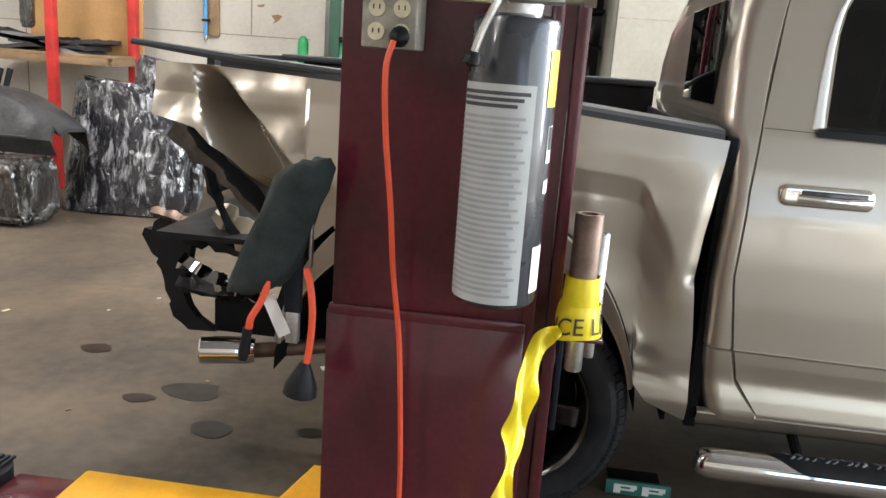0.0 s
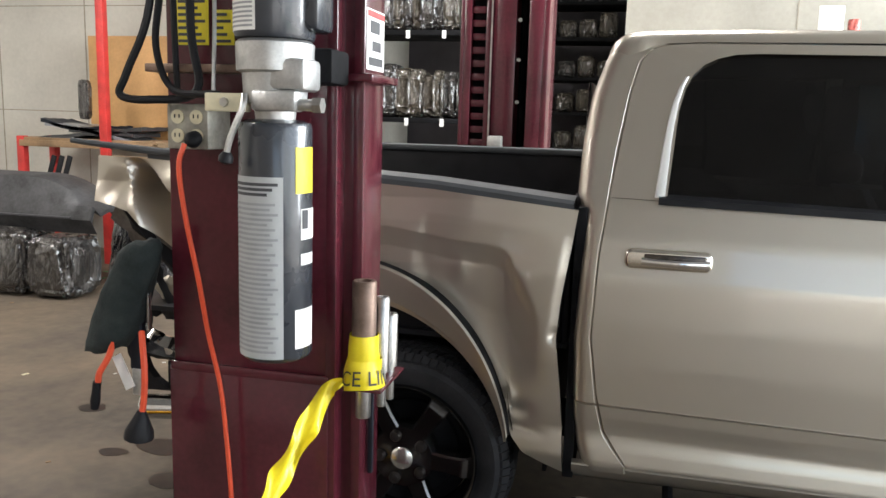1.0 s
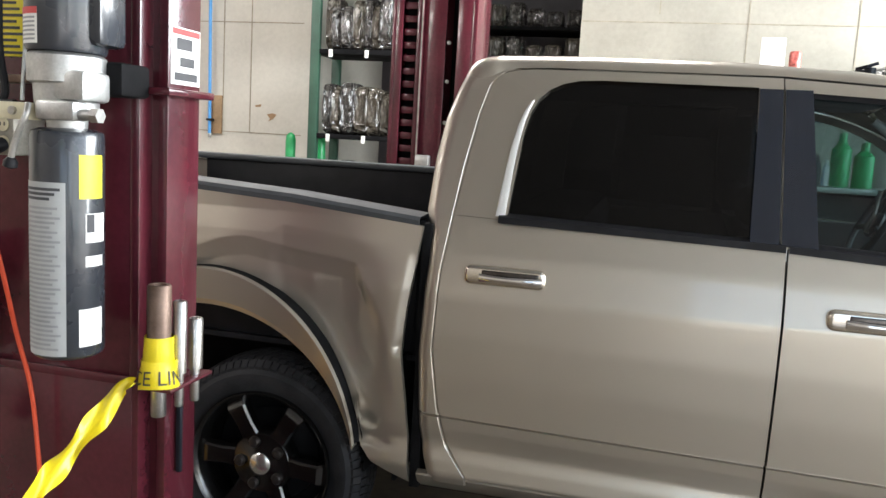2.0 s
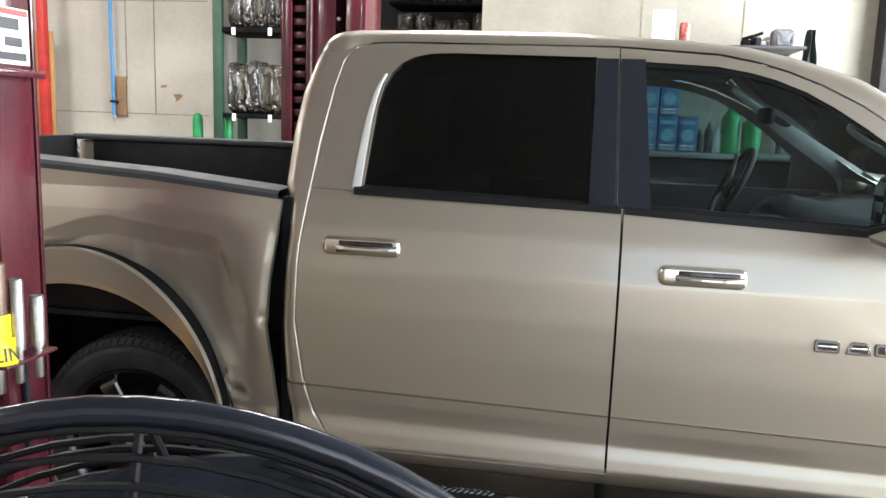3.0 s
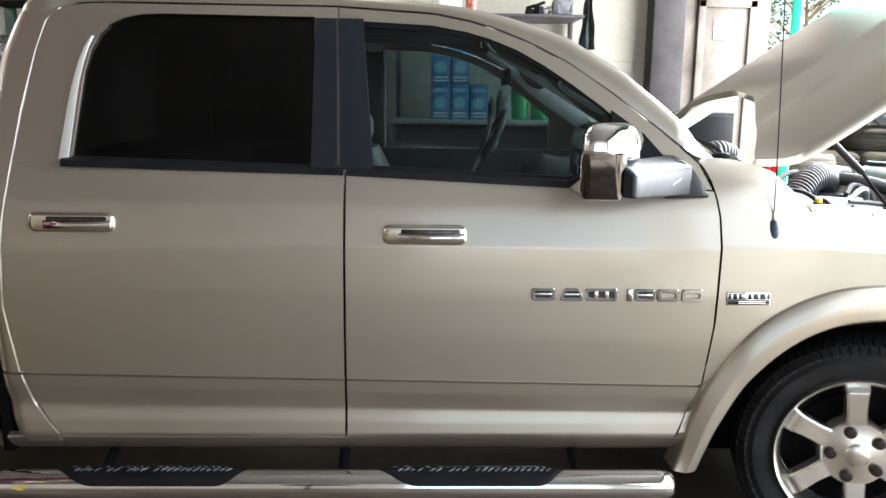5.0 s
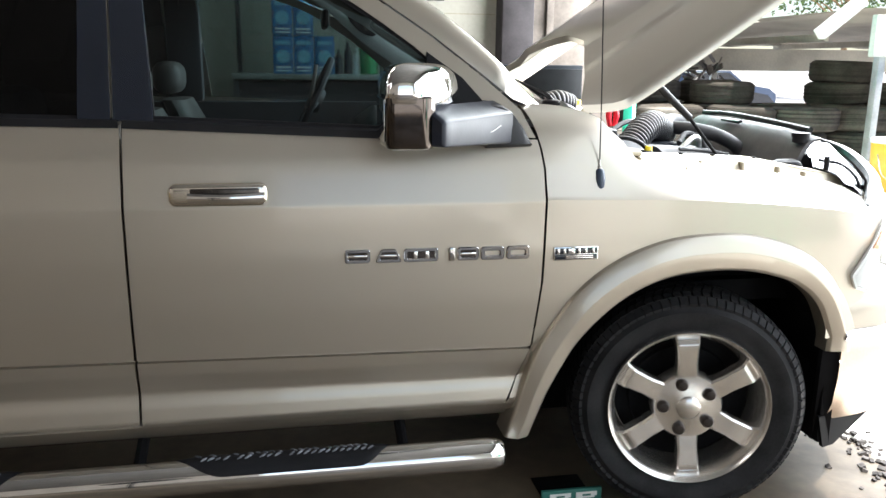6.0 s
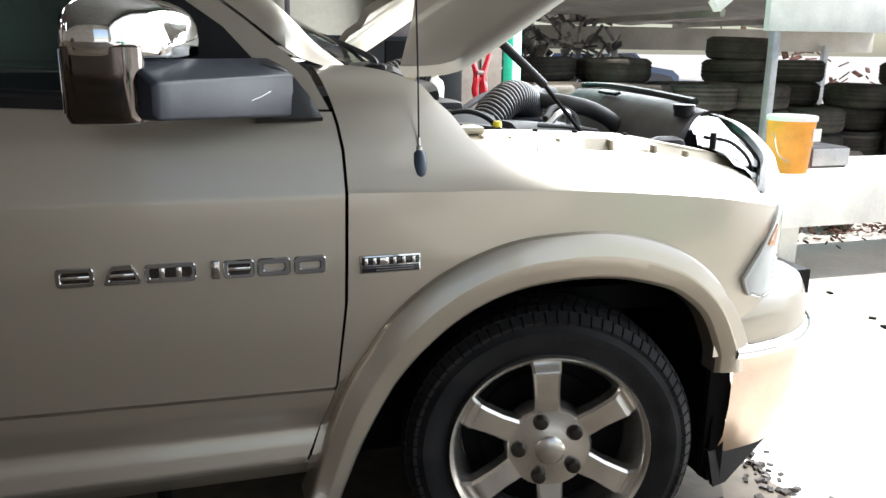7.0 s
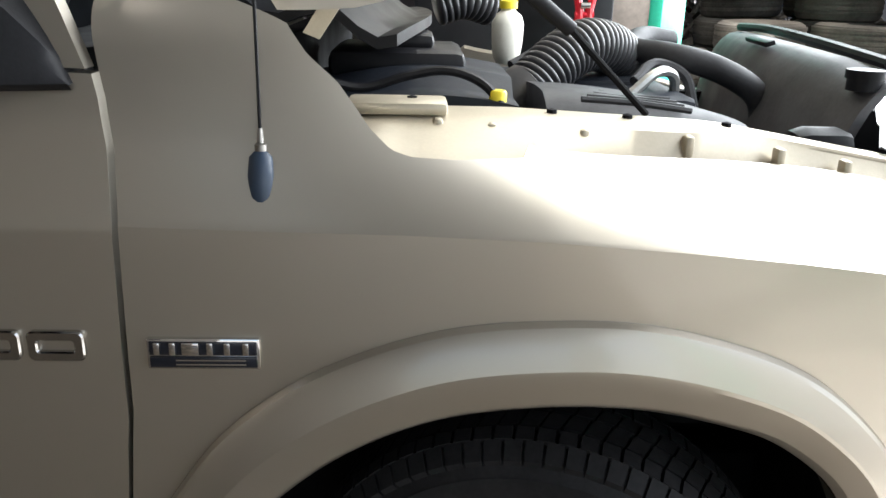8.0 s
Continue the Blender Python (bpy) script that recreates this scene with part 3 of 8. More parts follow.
def door_handle(x, z, parent):
    """Chrome strap handle on a paint-backed bowl."""
    y = side_y(x, z)
    bm = B()
    rings = []
    for d, o in ((0.0, -0.010), (0.0, 0.004), (0.002, 0.009), (0.006, 0.0125), (0.012, 0.0145), (0.020, 0.015)):
        r = []
        for sx, sz, a0 in ((1, 1, 0), (-1, 1, 90), (-1, -1, 180), (1, -1, 270)):
            for j in range(7):
                a = radians(a0 + 15 * j)
                rad = max(0.004, 0.024 - d)
                r.append((x + sx * (0.138 - d - rad) + rad * math.cos(a), y - o, z + sz * (0.033 - d - rad) + rad * math.sin(a)))
        rings.append(r)
    ring_loft(bm, rings)
    h = part("handle_bezel", bm, BEZEL, parent, "pale chrome handle bezel")
    part("recess_shade", box(B(), x - 0.080, x + 0.118, y - 0.0165, y, z - 0.017, z + 0.023, 0.008, None, 3), BADGE_FACE, h, "dark plate for the shade in the handle recess")
    bm = B()
    rows = []
    for i in range(17):
        u = i / 16
        xx = x - 0.084 + 0.212 * u
        out = 0.017 + 0.014 * math.sin(math.pi * u)
        rows.append([(xx, y - out + 0.006 * math.cos(a), z - 0.006 + (0.0145 - 0.003 * math.sin(math.pi * u)) * math.sin(a)) for a in [2 * math.pi * k / 10 for k in range(10)]])
    ring_loft(bm, rows)
    part("handle_grip", bm, CHROME, h)
    return h


door_handle(0.892, 1.221, rear_door)
door_handle(2.022, 1.190, front_door)

# cab corner, roof rail, roof, pillars
bm = B()
rows = []
for z in sorted(list(np.linspace(0.47, 1.925, 96)) + list(np.linspace(0.702, 0.726, 13))):
    back = float(np.interp(z, [0.47, 0.55, 0.65, 0.93, 1.25, 1.35, 1.42, 1.60, 1.743, 1.855, 1.90, 1.925], [0.655, 0.630, 0.612, 0.602, 0.616, 0.610, 0.585, 0.590, 0.608, 0.642, 0.660, 0.672]))
    x1 = rear_edge_x(max(z, 0.5)) - GAP
    r = []
    for j in range(13):
        u = j / 12
        x = lerp(x1, back, u)
        yy = cab_y(x, z)
        rad = 0.05
        k = max(0.0, (x1 - x) - (x1 - back - rad))
        yy += rad - math.sqrt(max(0.0, rad * rad - min(k, rad) ** 2))
        r.append((x, yy, z))
    for yy in (0.30, 0.6, YC):
        r.append((back + 0.01, max(yy, r[-1][1] + 0.01), z))
    rows.append(r)
cab_corner = part("cab_rear_panel", sheet(B(), rows, 0.02, (1, 1, 0)), PAINT, truck, "champagne gold rear corner of the cab")
# filler plate added to keep the gap between cab and bed dark
part("cab_gap_filler", box(B(), 0.588, 0.625, 0.085, YC, 0.42, 1.375, 0.004), DARK_METAL, truck, "black filler plate for the shade in the cab gap")
part("cab_rear_window", box(B(), 0.585, 0.60, 0.40, YC, 1.46, 1.80, 0.005), TINT, cab_corner, "dark rear cab window")


def roof_line(x):
    """Height of the roof rail's outer crest."""
    return float(np.interp(x, [0.655, 0.672, 0.692, 0.73, 0.80, 1.12, 1.55, 1.957, 2.16, 2.31, 2.50, 2.69, 2.82, 2.96, 3.10], [1.915, 1.940, 1.957, 1.972, 1.981, 1.987, 1.984, 1.962, 1.937, 1.901, 1.838, 1.722, 1.615, 1.49, 1.40]))


def cut_line(x):
    return float(np.interp(x, [0.655, 0.737, 0.768, 0.80, 0.857, 0.97, 1.725, 2.05, 2.17, 2.27, 2.38, 2.50, 2.65, 2.80, 2.90, 2.96, 3.10], [1.87, 1.885, 1.895, 1.914, 1.925, 1.930, 1.928, 1.907, 1.884, 1.854, 1.810, 1.749, 1.649, 1.535, 1.455, 1.435, 1.40]))


def crest_in(x):
    """How far the roof's middle rises and lies inward of the crest."""
    return float(np.interp(x, [0.66, 1.2, 2.0, 2.35, 3.05], [0.10, 0.10, 0.09, 0.06, 0.05]))


rows = []
for i in range(97):
    x = 0.655 + 2.445 * (i / 96) ** 1.25
    zc, zt = cut_line(x) + 0.004, roof_line(x)
    y0 = upper_y(min(zc, 1.93))
    y0 = max(y0, float(np.interp(x, [2.80, 2.93, 3.02, 3.10], [0.0, 0.17, 0.26, 0.33])))
    k = max(0.0, 0.715 - x)
    y0 += 0.06 - math.sqrt(max(0.0, 0.0036 - min(k, 0.06) ** 2))
    r = [(x, y0 + 0.03, zc), (x, y0, zc)]
    top_y = y0 + crest_in(x)
    for u in (0.25, 0.5, 0.75, 1.0):
        a = u * math.pi / 2
        r.append((x, lerp(y0, top_y, 1 - math.cos(a)), lerp(zc, zt, math.sin(a))))
    if x < 2.28:
        for u in (0.25, 0.5, 0.75, 1.0):
            r.append((x, lerp(top_y, YC, u), zt + 0.022 * math.sin(u * math.pi / 2)))
    else:
        for u in (0.25, 0.5, 0.75, 1.0):
            r.append((x, top_y + 0.05 * u, zt - 0.012 * u * u))
    rows.append(r)
roof = part("roof_side", sheet(B(), rows), PAINT, truck, "champagne gold roof rail and pillar")
part("windshield", sheet(B(), [[(lerp(2.27, 3.06, u) + 0.16 * (1 - (2 * v - 1) ** 2) * (0.3 + 0.7 * u), lerp(0.36, 2 * YC - 0.36, v), lerp(1.915, 1.44, u)) for v in np.linspace(0, 1, 13)] for u in np.linspace(0, 1, 9)]), CLEAR, truck, "clear windshield", shadow=False)
# sill under the doors
rows = []
for i in range(60):
    x = lerp(0.62, 2.90, i / 59)
    rows.append([(x, 0.085, 0.495), (x, 0.060, 0.489), (x, 0.057, 0.484), (x, 0.064, 0.474), (x, 0.090, 0.440), (x, 0.135, 0.41), (x, 0.18, 0.40), (x, 0.30, 0.40)])
sill = part("sill", sheet(B(), rows), PAINT, truck, "champagne gold rocker sill")


# bed flank
def bed_top(x):
    return float(np.interp(x, [-1.25, -1.05, -0.6, 0.1, 0.59], [1.475, 1.475, 1.452, 1.412, 1.365]))


def bed_low(x):
    if x > RA_O[0] + 0.585:
        return float(np.interp(x, [0.385, 0.40, 0.45, 0.585], [0.66, 0.56, 0.50, 0.435]))
    if x > -0.62:
        return arch(x, -0.20, 0.45, 0.614, 0.703)
    return float(np.interp(x, [-1.25, -1.10, -0.89, -0.72, -0.62], [1.30, 1.27, 1.06, 0.90, 0.99]))


rows = []
for i in range(221):
    x = lerp(-1.26, 0.583, i / 220)
    lo, hi = bed_low(x), bed_top(x)
    r = []
    for v in np.linspace(0, 1, 71):
        z = lerp(lo, hi, v)
        xx = x + (float(np.interp(z, [0.43, 0.60, 0.74, 0.93, 1.07, 1.25, 1.37], [0.588, 0.580, 0.568, 0.545, 0.556, 0.582, 0.597])) - 0.583) * smooth01(0.35, 0.583, x)
        r.append((xx, bed_y(x, z), z))
    rows.append(r)
bed_side = part("bed_side", sheet(B(), rows, 0.025), PAINT, truck, "dented and crumpled champagne gold bed flank", angle=45)


def ellipse_line(e, a0, a1):
    return [(e[0] + e[2] * math.cos(radians(a)), e[1] + e[3] * math.sin(radians(a))) for a in np.linspace(a1, a0, 73)]


def along(line, n=97):
    """The line walked in even steps."""
    d = [0.0]
    for a, b in zip(line, line[1:]):
        d.append(d[-1] + math.dist(a, b))
    return [(float(np.interp(q, d, [p[0] for p in line])), float(np.interp(q, d, [p[1] for p in line]))) for q in np.linspace(0, d[-1], n)]


ROUND_FLARE = ((0.04, 0.42), (0.10, 0.55), (0.30, 0.80), (0.50, 1.0), (0.56, 1.0), (0.75, 0.86), (0.96, 0.66), (1.0, 0.58))
FLAT_FLARE = ((0.012, 0.90), (0.035, 1.0), (0.06, 1.0), (0.30, 0.86), (0.65, 0.66), (0.93, 0.50), (1.0, 0.38))


def flare(name, outer, inner, out, surf, label, profile=ROUND_FLARE):
    """Painted band round a wheel opening, proud of the flank, with a rolled inner lip."""
    rows = []
    cx, cz = sum(p[0] for p in inner) / len(inner), 0.42
    for po, pi_ in zip(along(outer), along(inner)):
        y0 = surf(*po)
        r = [(po[0], y0 + (0.09 if profile is ROUND_FLARE else -0.012), po[1]), (po[0], y0 - (0.004 if profile is ROUND_FLARE else 0.02), po[1])]
        for u, d in profile:
            r.append((lerp(po[0], pi_[0], u), y0 - out * d, lerp(po[1], pi_[1], u)))
        c = ((pi_[0] - cx) * 0.985 + cx, (pi_[1] - cz) * 0.985 + cz)
        r += [(c[0], y0 - out * 0.3, c[1]), (c[0], y0 + 0.05, c[1])]
        rows.append(r)
    return part(name, sheet(B(), rows), PAINT, truck, label, angle=13)


rear_flare = flare("rear_wheel_flare", ellipse_line(RA_O, 10, 168), ellipse_line(RA_I, 10, 168), 0.036, lambda x, z: 0.035, "champagne gold rear wheel flare", FLAT_FLARE)
# black sheet for the shade behind the flare, where the flank is pushed in
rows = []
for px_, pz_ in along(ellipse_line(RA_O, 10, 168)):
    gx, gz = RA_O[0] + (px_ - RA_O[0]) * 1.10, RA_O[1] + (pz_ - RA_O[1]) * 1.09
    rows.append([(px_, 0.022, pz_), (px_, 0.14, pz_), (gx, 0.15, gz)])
part("flare_gap_shade", sheet(B(), rows), DARK_METAL, rear_flare, "black sheet for the shade in the gap behind the flare")


# front fender
def fender_line(x):
    return float(np.interp(x, [2.95, 3.17, 3.36, 3.54, 3.73, 3.87, 4.0, 4.115, 4.4], [1.157, 1.152, 1.149, 1.142, 1.129, 1.117, 1.103, 1.084, 1.03]))


def fender_top(x):
    """Height and inset of the fender's upper edge."""
    z = 0.0
    for d in (-0.03, -0.015, 0.0, 0.015, 0.03):
        z += 0.2 * float(np.interp(x + d, [2.99, 3.01, 3.08, 3.18, 3.31, 3.36, 3.45, 3.84, 4.20, 4.34], [1.42, 1.44, 1.445, 1.40, 1.292, 1.272, 1.265, 1.247, 1.18, 1.13]))
    y = float(np.interp(x, [2.99, 3.01, 3.08, 3.18, 3.31, 3.84, 4.34], [0.15, 0.24, 0.32, 0.30, 0.26, 0.25, 0.34]))
    return z, y


SHOULDER = [(p.x, p.y) for p in spline([(1.13, 0.028, 0), (1.20, 0.046, 0), (1.28, 0.066, 0), (1.35, 0.090, 0), (1.39, 0.118, 0), (1.42, 0.165, 0), (1.437, 0.23, 0), (1.446, 0.30, 0)], 8)]


def shoulder_y(z):
    """The fender's surface beside the door, up to the foot of the pillar."""
    return float(np.interp(z, [p[0] for p in SHOULDER], [p[1] for p in SHOULDER]))


def fender_low(x):
    if x < 2.90 or x > 4.155:
        return 0.44 if x < 3 else float(np.interp(x, [4.155, 4.17, 4.34], [0.68, 0.69, 0.69]))
    return max(0.46, float(np.interp(x, *ARCH_TOP)) - 0.03)


FRONT_ARCH = spline([(2.880, 0.38, 0), (2.905, 0.45, 0), (2.967, 0.645, 0), (3.045, 0.78, 0), (3.125, 0.880, 0), (3.245, 0.964, 0), (3.392, 1.019, 0), (3.545, 1.036, 0), (3.70, 1.028, 0), (3.871, 0.977, 0), (3.988, 0.894, 0), (4.087, 0.772, 0), (4.150, 0.650, 0), (4.165, 0.60, 0)], 8)
FRONT_LIP = spline([(2.955, 0.38, 0), (2.978, 0.44, 0), (3.02, 0.54, 0), (3.10, 0.682, 0), (3.181, 0.775, 0), (3.28, 0.850, 0), (3.398, 0.900, 0), (3.54, 0.920, 0), (3.68, 0.917, 0), (3.80, 0.892, 0), (3.885, 0.858, 0), (3.972, 0.784, 0), (4.035, 0.668, 0), (4.045, 0.60, 0)], 8)
ARCH_TOP = ([p.x for p in FRONT_ARCH], [p.y for p in FRONT_ARCH])


def fender_edge(x):
    """Where the sheet is cut off along the hood opening."""
    return float(np.interp(x, [3.0, 3.12, 3.19, 3.203, 3.215, 3.232, 3.268, 3.308, 3.335, 3.36, 3.42, 3.52], [1.46, 1.46, 1.435, 1.410, 1.385, 1.360, 1.327, 1.272, 1.246, 1.237, 1.230, 1.225]))


def fender_full(x):
    """Height and inset of the sheet's top before the cut."""
    z = sum(float(np.interp(x + d, [2.99, 3.06, 3.14, 3.25, 3.36, 3.44, 3.52, 3.66, 3.84, 4.04, 4.20, 4.34], [1.43, 1.445, 1.435, 1.375, 1.300, 1.258, 1.234, 1.217, 1.207, 1.182, 1.146, 1.10])) for d in np.linspace(-0.09, 0.09, 13)) / 13
    y = sum(float(np.interp(x + d, [2.99, 3.06, 3.14, 3.31, 3.50, 3.84, 4.34], [0.18, 0.28, 0.31, 0.29, 0.265, 0.25, 0.34])) for d in np.linspace(-0.09, 0.09, 13)) / 13
    return z, y


FENDER_EDGE = []
rows = []
for i in range(151):
    u = i / 150
    r = []
    for j in range(31):
        v = j / 30
        x = lerp(2.90, 4.34, u)
        zl = fender_line(x)
        z = lerp(fender_low(x), zl, v)
        if u < 0.35:
            mid = lerp(2.90, 4.34, 0.35)
            x = lerp(front_edge_x(z) + GAP, mid, u / 0.35)
            z = lerp(lerp(0.46, fender_low(x), smooth01(0.0, 0.05, u)), fender_line(x), v)
            x = lerp(front_edge_x(z) + GAP, mid, u / 0.35)
        r.append((x, side_y(x, z), z))
    xt = r[-1][0]
    zt, yt = fender_full(xt)
    y0, zl = side_y(xt, fender_line(xt)), fender_line(xt)
    b = smooth01(2.95, 4.0, xt)
    w_end = min(1.0, (fender_edge(xt) - zl) / (zt - zl)) if xt < 3.52 else 1.0
    for j in range(1, 41):
        w = j / 40 * w_end
        zz = lerp(zl, zt, w)
        yy = lerp(shoulder_y(zz), y0 + (yt - y0) * (0.78 * w + 0.22 * w * w), b)
        k = max(0.0, 1 - u / 0.35) ** 2
        r.append((xt - k * (front_edge_x(fender_line(xt)) - front_edge_x(min(zz, 1.44))), max(yy, y0 + 0.001 * j), zz))
    yt, zt = r[-1][1], r[-1][2]
    FENDER_EDGE.append((r[-1][0], yt, zt))
    r += [(r[-1][0], yt + 0.004, zt - 0.001), (r[-1][0], yt + 0.010, zt - 0.010), (r[-1][0], yt + 0.014, zt - 0.05)]
    rows.append(r)
front_fender = part("front_fender", sheet(B(), rows), PAINT, truck, "champagne gold front fender with chrome badge", angle=9)

front_flare = flare("front_wheel_flare", [(p.x, p.y) for p in FRONT_ARCH], [(p.x, p.y) for p in FRONT_LIP], 0.034, lambda x, z: side_y(x, max(z, 0.75)), "champagne gold front wheel flare")

# wheels
fixed_part = part
NUT_DARK = mat("dark_wheel_nut", (0.07, 0.06, 0.055), 0.35, 0.8, 0.2, 20, 160)
def wheel(name, cx, cy, cz, spoke_mat, label, out=-1, turn=0.0, first=88):
    """Tyre with tread blocks, six-spoke wheel, five nuts and hub cap."""
    R, rim = 0.412, 0.279
    ax = Vector((0, out, 0))
    steered = Matrix.Translation((cx, cy + 0.13, 0)) @ Matrix.Rotation(radians(turn), 4, "Z") @ Matrix.Translation((-cx, -cy - 0.13, 0))

    def part(name, bm, *a, **k):
        bmesh.ops.transform(bm, matrix=steered, verts=bm.verts)
        return fixed_part(name, bm, *a, **k)

    bm = B()
    prof = [(-0.235, rim - 0.01), (-0.25, 0.33), (-0.245, 0.375), (-0.225, 0.396), (-0.19, R - 0.013), (-0.135, R - 0.010), (-0.08, R - 0.013), (-0.045, 0.396), (-0.022, 0.376), (-0.014, 0.355), (-0.010, 0.352), (-0.010, 0.338), (-0.018, 0.315), (-0.030, rim + 0.008), (-0.04, rim - 0.006)]
    lathe(bm, (cx, cy, cz), ax, prof, 72, False)
    tyre = part("tyre", bm, RUBBER, truck, "black all-season tyre")
    bm = B()
    n = 78
    for k in range(n):
        for row, (h0, h1, r0, r1, f) in enumerate(((-0.245, -0.205, 0.392, 0.408, 0.84), (-0.198, -0.160, R - 0.003, R, 0.86), (-0.154, -0.116, R, R, 0.86), (-0.110, -0.072, R, R - 0.003, 0.86), (-0.065, -0.040, 0.410, 0.403, 0.82), (-0.041, -0.016, 0.401, 0.379, 0.84))):
            sh = 0.5 * (row % 2)
            a0, a1 = 2 * math.pi * (k + sh) / n, 2 * math.pi * (k + sh + f) / n
            sk = 0.35 * 2 * math.pi / n if row in (2, 3) else 0.0
            lo_, hi_ = [], []
            for a, h, rr in ((a0, h0, r0), (a1, h0, r0), (a1 + sk, h1, r1), (a0 + sk, h1, r1)):
                lo_.append(Vector((cx + (rr - 0.014) * math.cos(a), cy + out * (h - 0.004), cz + (rr - 0.014) * math.sin(a))))
                hi_.append(Vector((cx + rr * math.cos(a), cy + out * h, cz + rr * math.sin(a))))
            ring_loft(bm, [lo_, hi_])
    part("tread", bm, RUBBER, tyre, "grooved tyre tread", smooth=False)
    bm = B()
    lathe(bm, (cx, cy, cz), ax, [(-0.22, 0.24), (-0.10, 0.243), (-0.05, 0.252), (-0.032, 0.262), (-0.018, rim - 0.012), (-0.010, rim), (-0.020, rim + 0.004), (-0.045, rim), (-0.22, 0.27)], 64, False)
    rimo = part("rim", bm, spoke_mat, tyre, label)
    part("brake", lathe(B(), (cx, cy, cz), ax, [(-0.19, 0.02), (-0.19, 0.238), (-0.16, 0.238), (-0.16, 0.19), (-0.145, 0.185), (-0.145, 0.09), (-0.10, 0.085), (-0.09, 0.0)], 40), DARK_METAL, tyre, "dark brake disc and hub")
    for k in range(6):
        a = radians(first + 60 * k)
        u, t = Vector((math.cos(a), 0, math.sin(a))), Vector((-math.sin(a), 0, math.cos(a)))
        c = Vector((cx, cy, cz))
        rings = []
        for r_, hw, dep in ((0.075, 0.046, 0.040), (0.11, 0.037, 0.034), (0.16, 0.034, 0.028), (0.215, 0.037, 0.022), (0.230, 0.039, 0.020), (0.234, 0.0395, 0.021), (0.264, 0.044, 0.045)):
            o = c + u * r_
            f, bk = ax * -dep, ax * -(dep + 0.05)
            rings.append([o - t * hw + bk, o - t * hw + f - ax * 0.008, o - t * (hw - 0.007) + f, o + t * (hw - 0.007) + f, o + t * hw + f - ax * 0.008, o + t * hw + bk])
        part("spoke", ring_loft_bm(rings), spoke_mat, rimo)
    part("hub_plate", lathe(B(), (cx, cy, cz), ax, [(-0.11, 0.122), (-0.045, 0.122), (-0.034, 0.114), (-0.031, 0.06), (-0.026, 0.048)], 40), spoke_mat, rimo)
    part("hub_cap", lathe(B(), (cx, cy, cz), ax, [(-0.04, 0.044), (-0.022, 0.042), (-0.016, 0.034), (-0.015, 0.001)], 32), CHROME_WORN, rimo, "round hub cap with plain emblem")
    for k in range(5):
        a = radians(36 + 72 * k)
        p = (cx + 0.086 * math.cos(a), cy, cz + 0.086 * math.sin(a))
        part("wheel_nut", lathe(B(), p, ax, [(-0.05, 0.022), (-0.024, 0.022), (-0.014, 0.016), (-0.012, 0.001)], 14), NUT_DARK, rimo, "dark wheel nut")
    return tyre


def ring_loft_bm(rings):
    bm = B()
    ring_loft(bm, rings)
    return bm


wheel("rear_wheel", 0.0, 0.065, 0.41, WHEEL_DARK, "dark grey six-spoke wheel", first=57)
wheel("front_wheel", 3.585, 0.065, 0.402, CHROME_WORN, "worn chrome six-spoke wheel, steered outwards", turn=-14, first=94)
for wx in (0.0, 3.57):
    bm = B()
    lathe(bm, (wx, 2 * YC - 0.065, 0.41), (0, 1, 0), [(-0.235, 0.2), (-0.25, 0.33), (-0.225, 0.402), (-0.135, 0.415), (-0.045, 0.402), (-0.012, 0.345), (-0.03, 0.29), (-0.05, 0.05)], 48)
    part("tyre", bm, RUBBER, truck, "black all-season tyre")
# dark wheel wells, frame and underbody
for cx, cz in ((-0.20, 0.45), (3.53, 0.42)):
    bm = B()
    rows = []
    for i in range(33):
        a = math.pi * i / 32
        r = 0.60 if cx > 1 else 0.62
        rows.append([(cx + r * math.cos(a), y, cz + (0.57 if cx > 1 else 0.62) * math.sin(a)) for y in (0.075, 0.25, 0.50, 0.62)])
    sheet(bm, rows, 0.006, (0, 0, 1))
    box(bm, cx - 0.62, cx + 0.62, 0.60, 0.64, 0.34, cz + 0.62)
    part("wheel_well", bm, DARK_METAL, truck, "black wheel housing")
for name_, b6, bev, lab in (
        ("frame_rail", (-1.2, 4.2, 0.45, 0.53, 0.42, 0.56), 0.01, "black frame rail"),
        ("frame_rail", (-1.2, 4.2, 1.47, 1.55, 0.42, 0.56), 0.01, "black frame rail"),
        ("floor_pan", (0.63, 2.9, 0.31, 1.69, 0.44, 0.48), 0.01, "black floor pan"),
        # next three are unseen, added to block light below and behind the bumper
        ("cab_light_block", (0.7, 2.9, 0.60, 1.40, 0.20, 0.435), 0.05, "black tank and driveline under the cab"),
        ("engine_light_block", (3.0, 4.0, 0.55, 1.45, 0.20, 0.75), 0.05, "black engine sump and crossmember"),
        ("bumper_gap_block", (4.06, 4.09, 0.07, 0.66, 0.24, 0.80), 0.006, "black liner behind the bumper"),
        ("air_dam", (4.01, 4.05, 0.60, 1.4, 0.24, 0.5), 0.006, "black air dam")):
    part(name_, box(B(), *b6, bev), DARK_METAL, truck, lab)
for x in (0.0, 3.57):
    part("axle", cyl(B(), (x, 0.3, 0.41), (x, 1.7, 0.41), 0.048), DARK_METAL, truck, "black axle")
for x in (0.95, 1.75, 2.55):
    part("step_bracket", tube(B(), [(x, 0.45, 0.45), (x, 0.2, 0.43), (x, 0.0, 0.36)], 0.018, 8), DARK_METAL, truck, "black step bracket")

# step bar
SB_Y, SB_Z, SB_R = -0.05, 0.366, 0.050
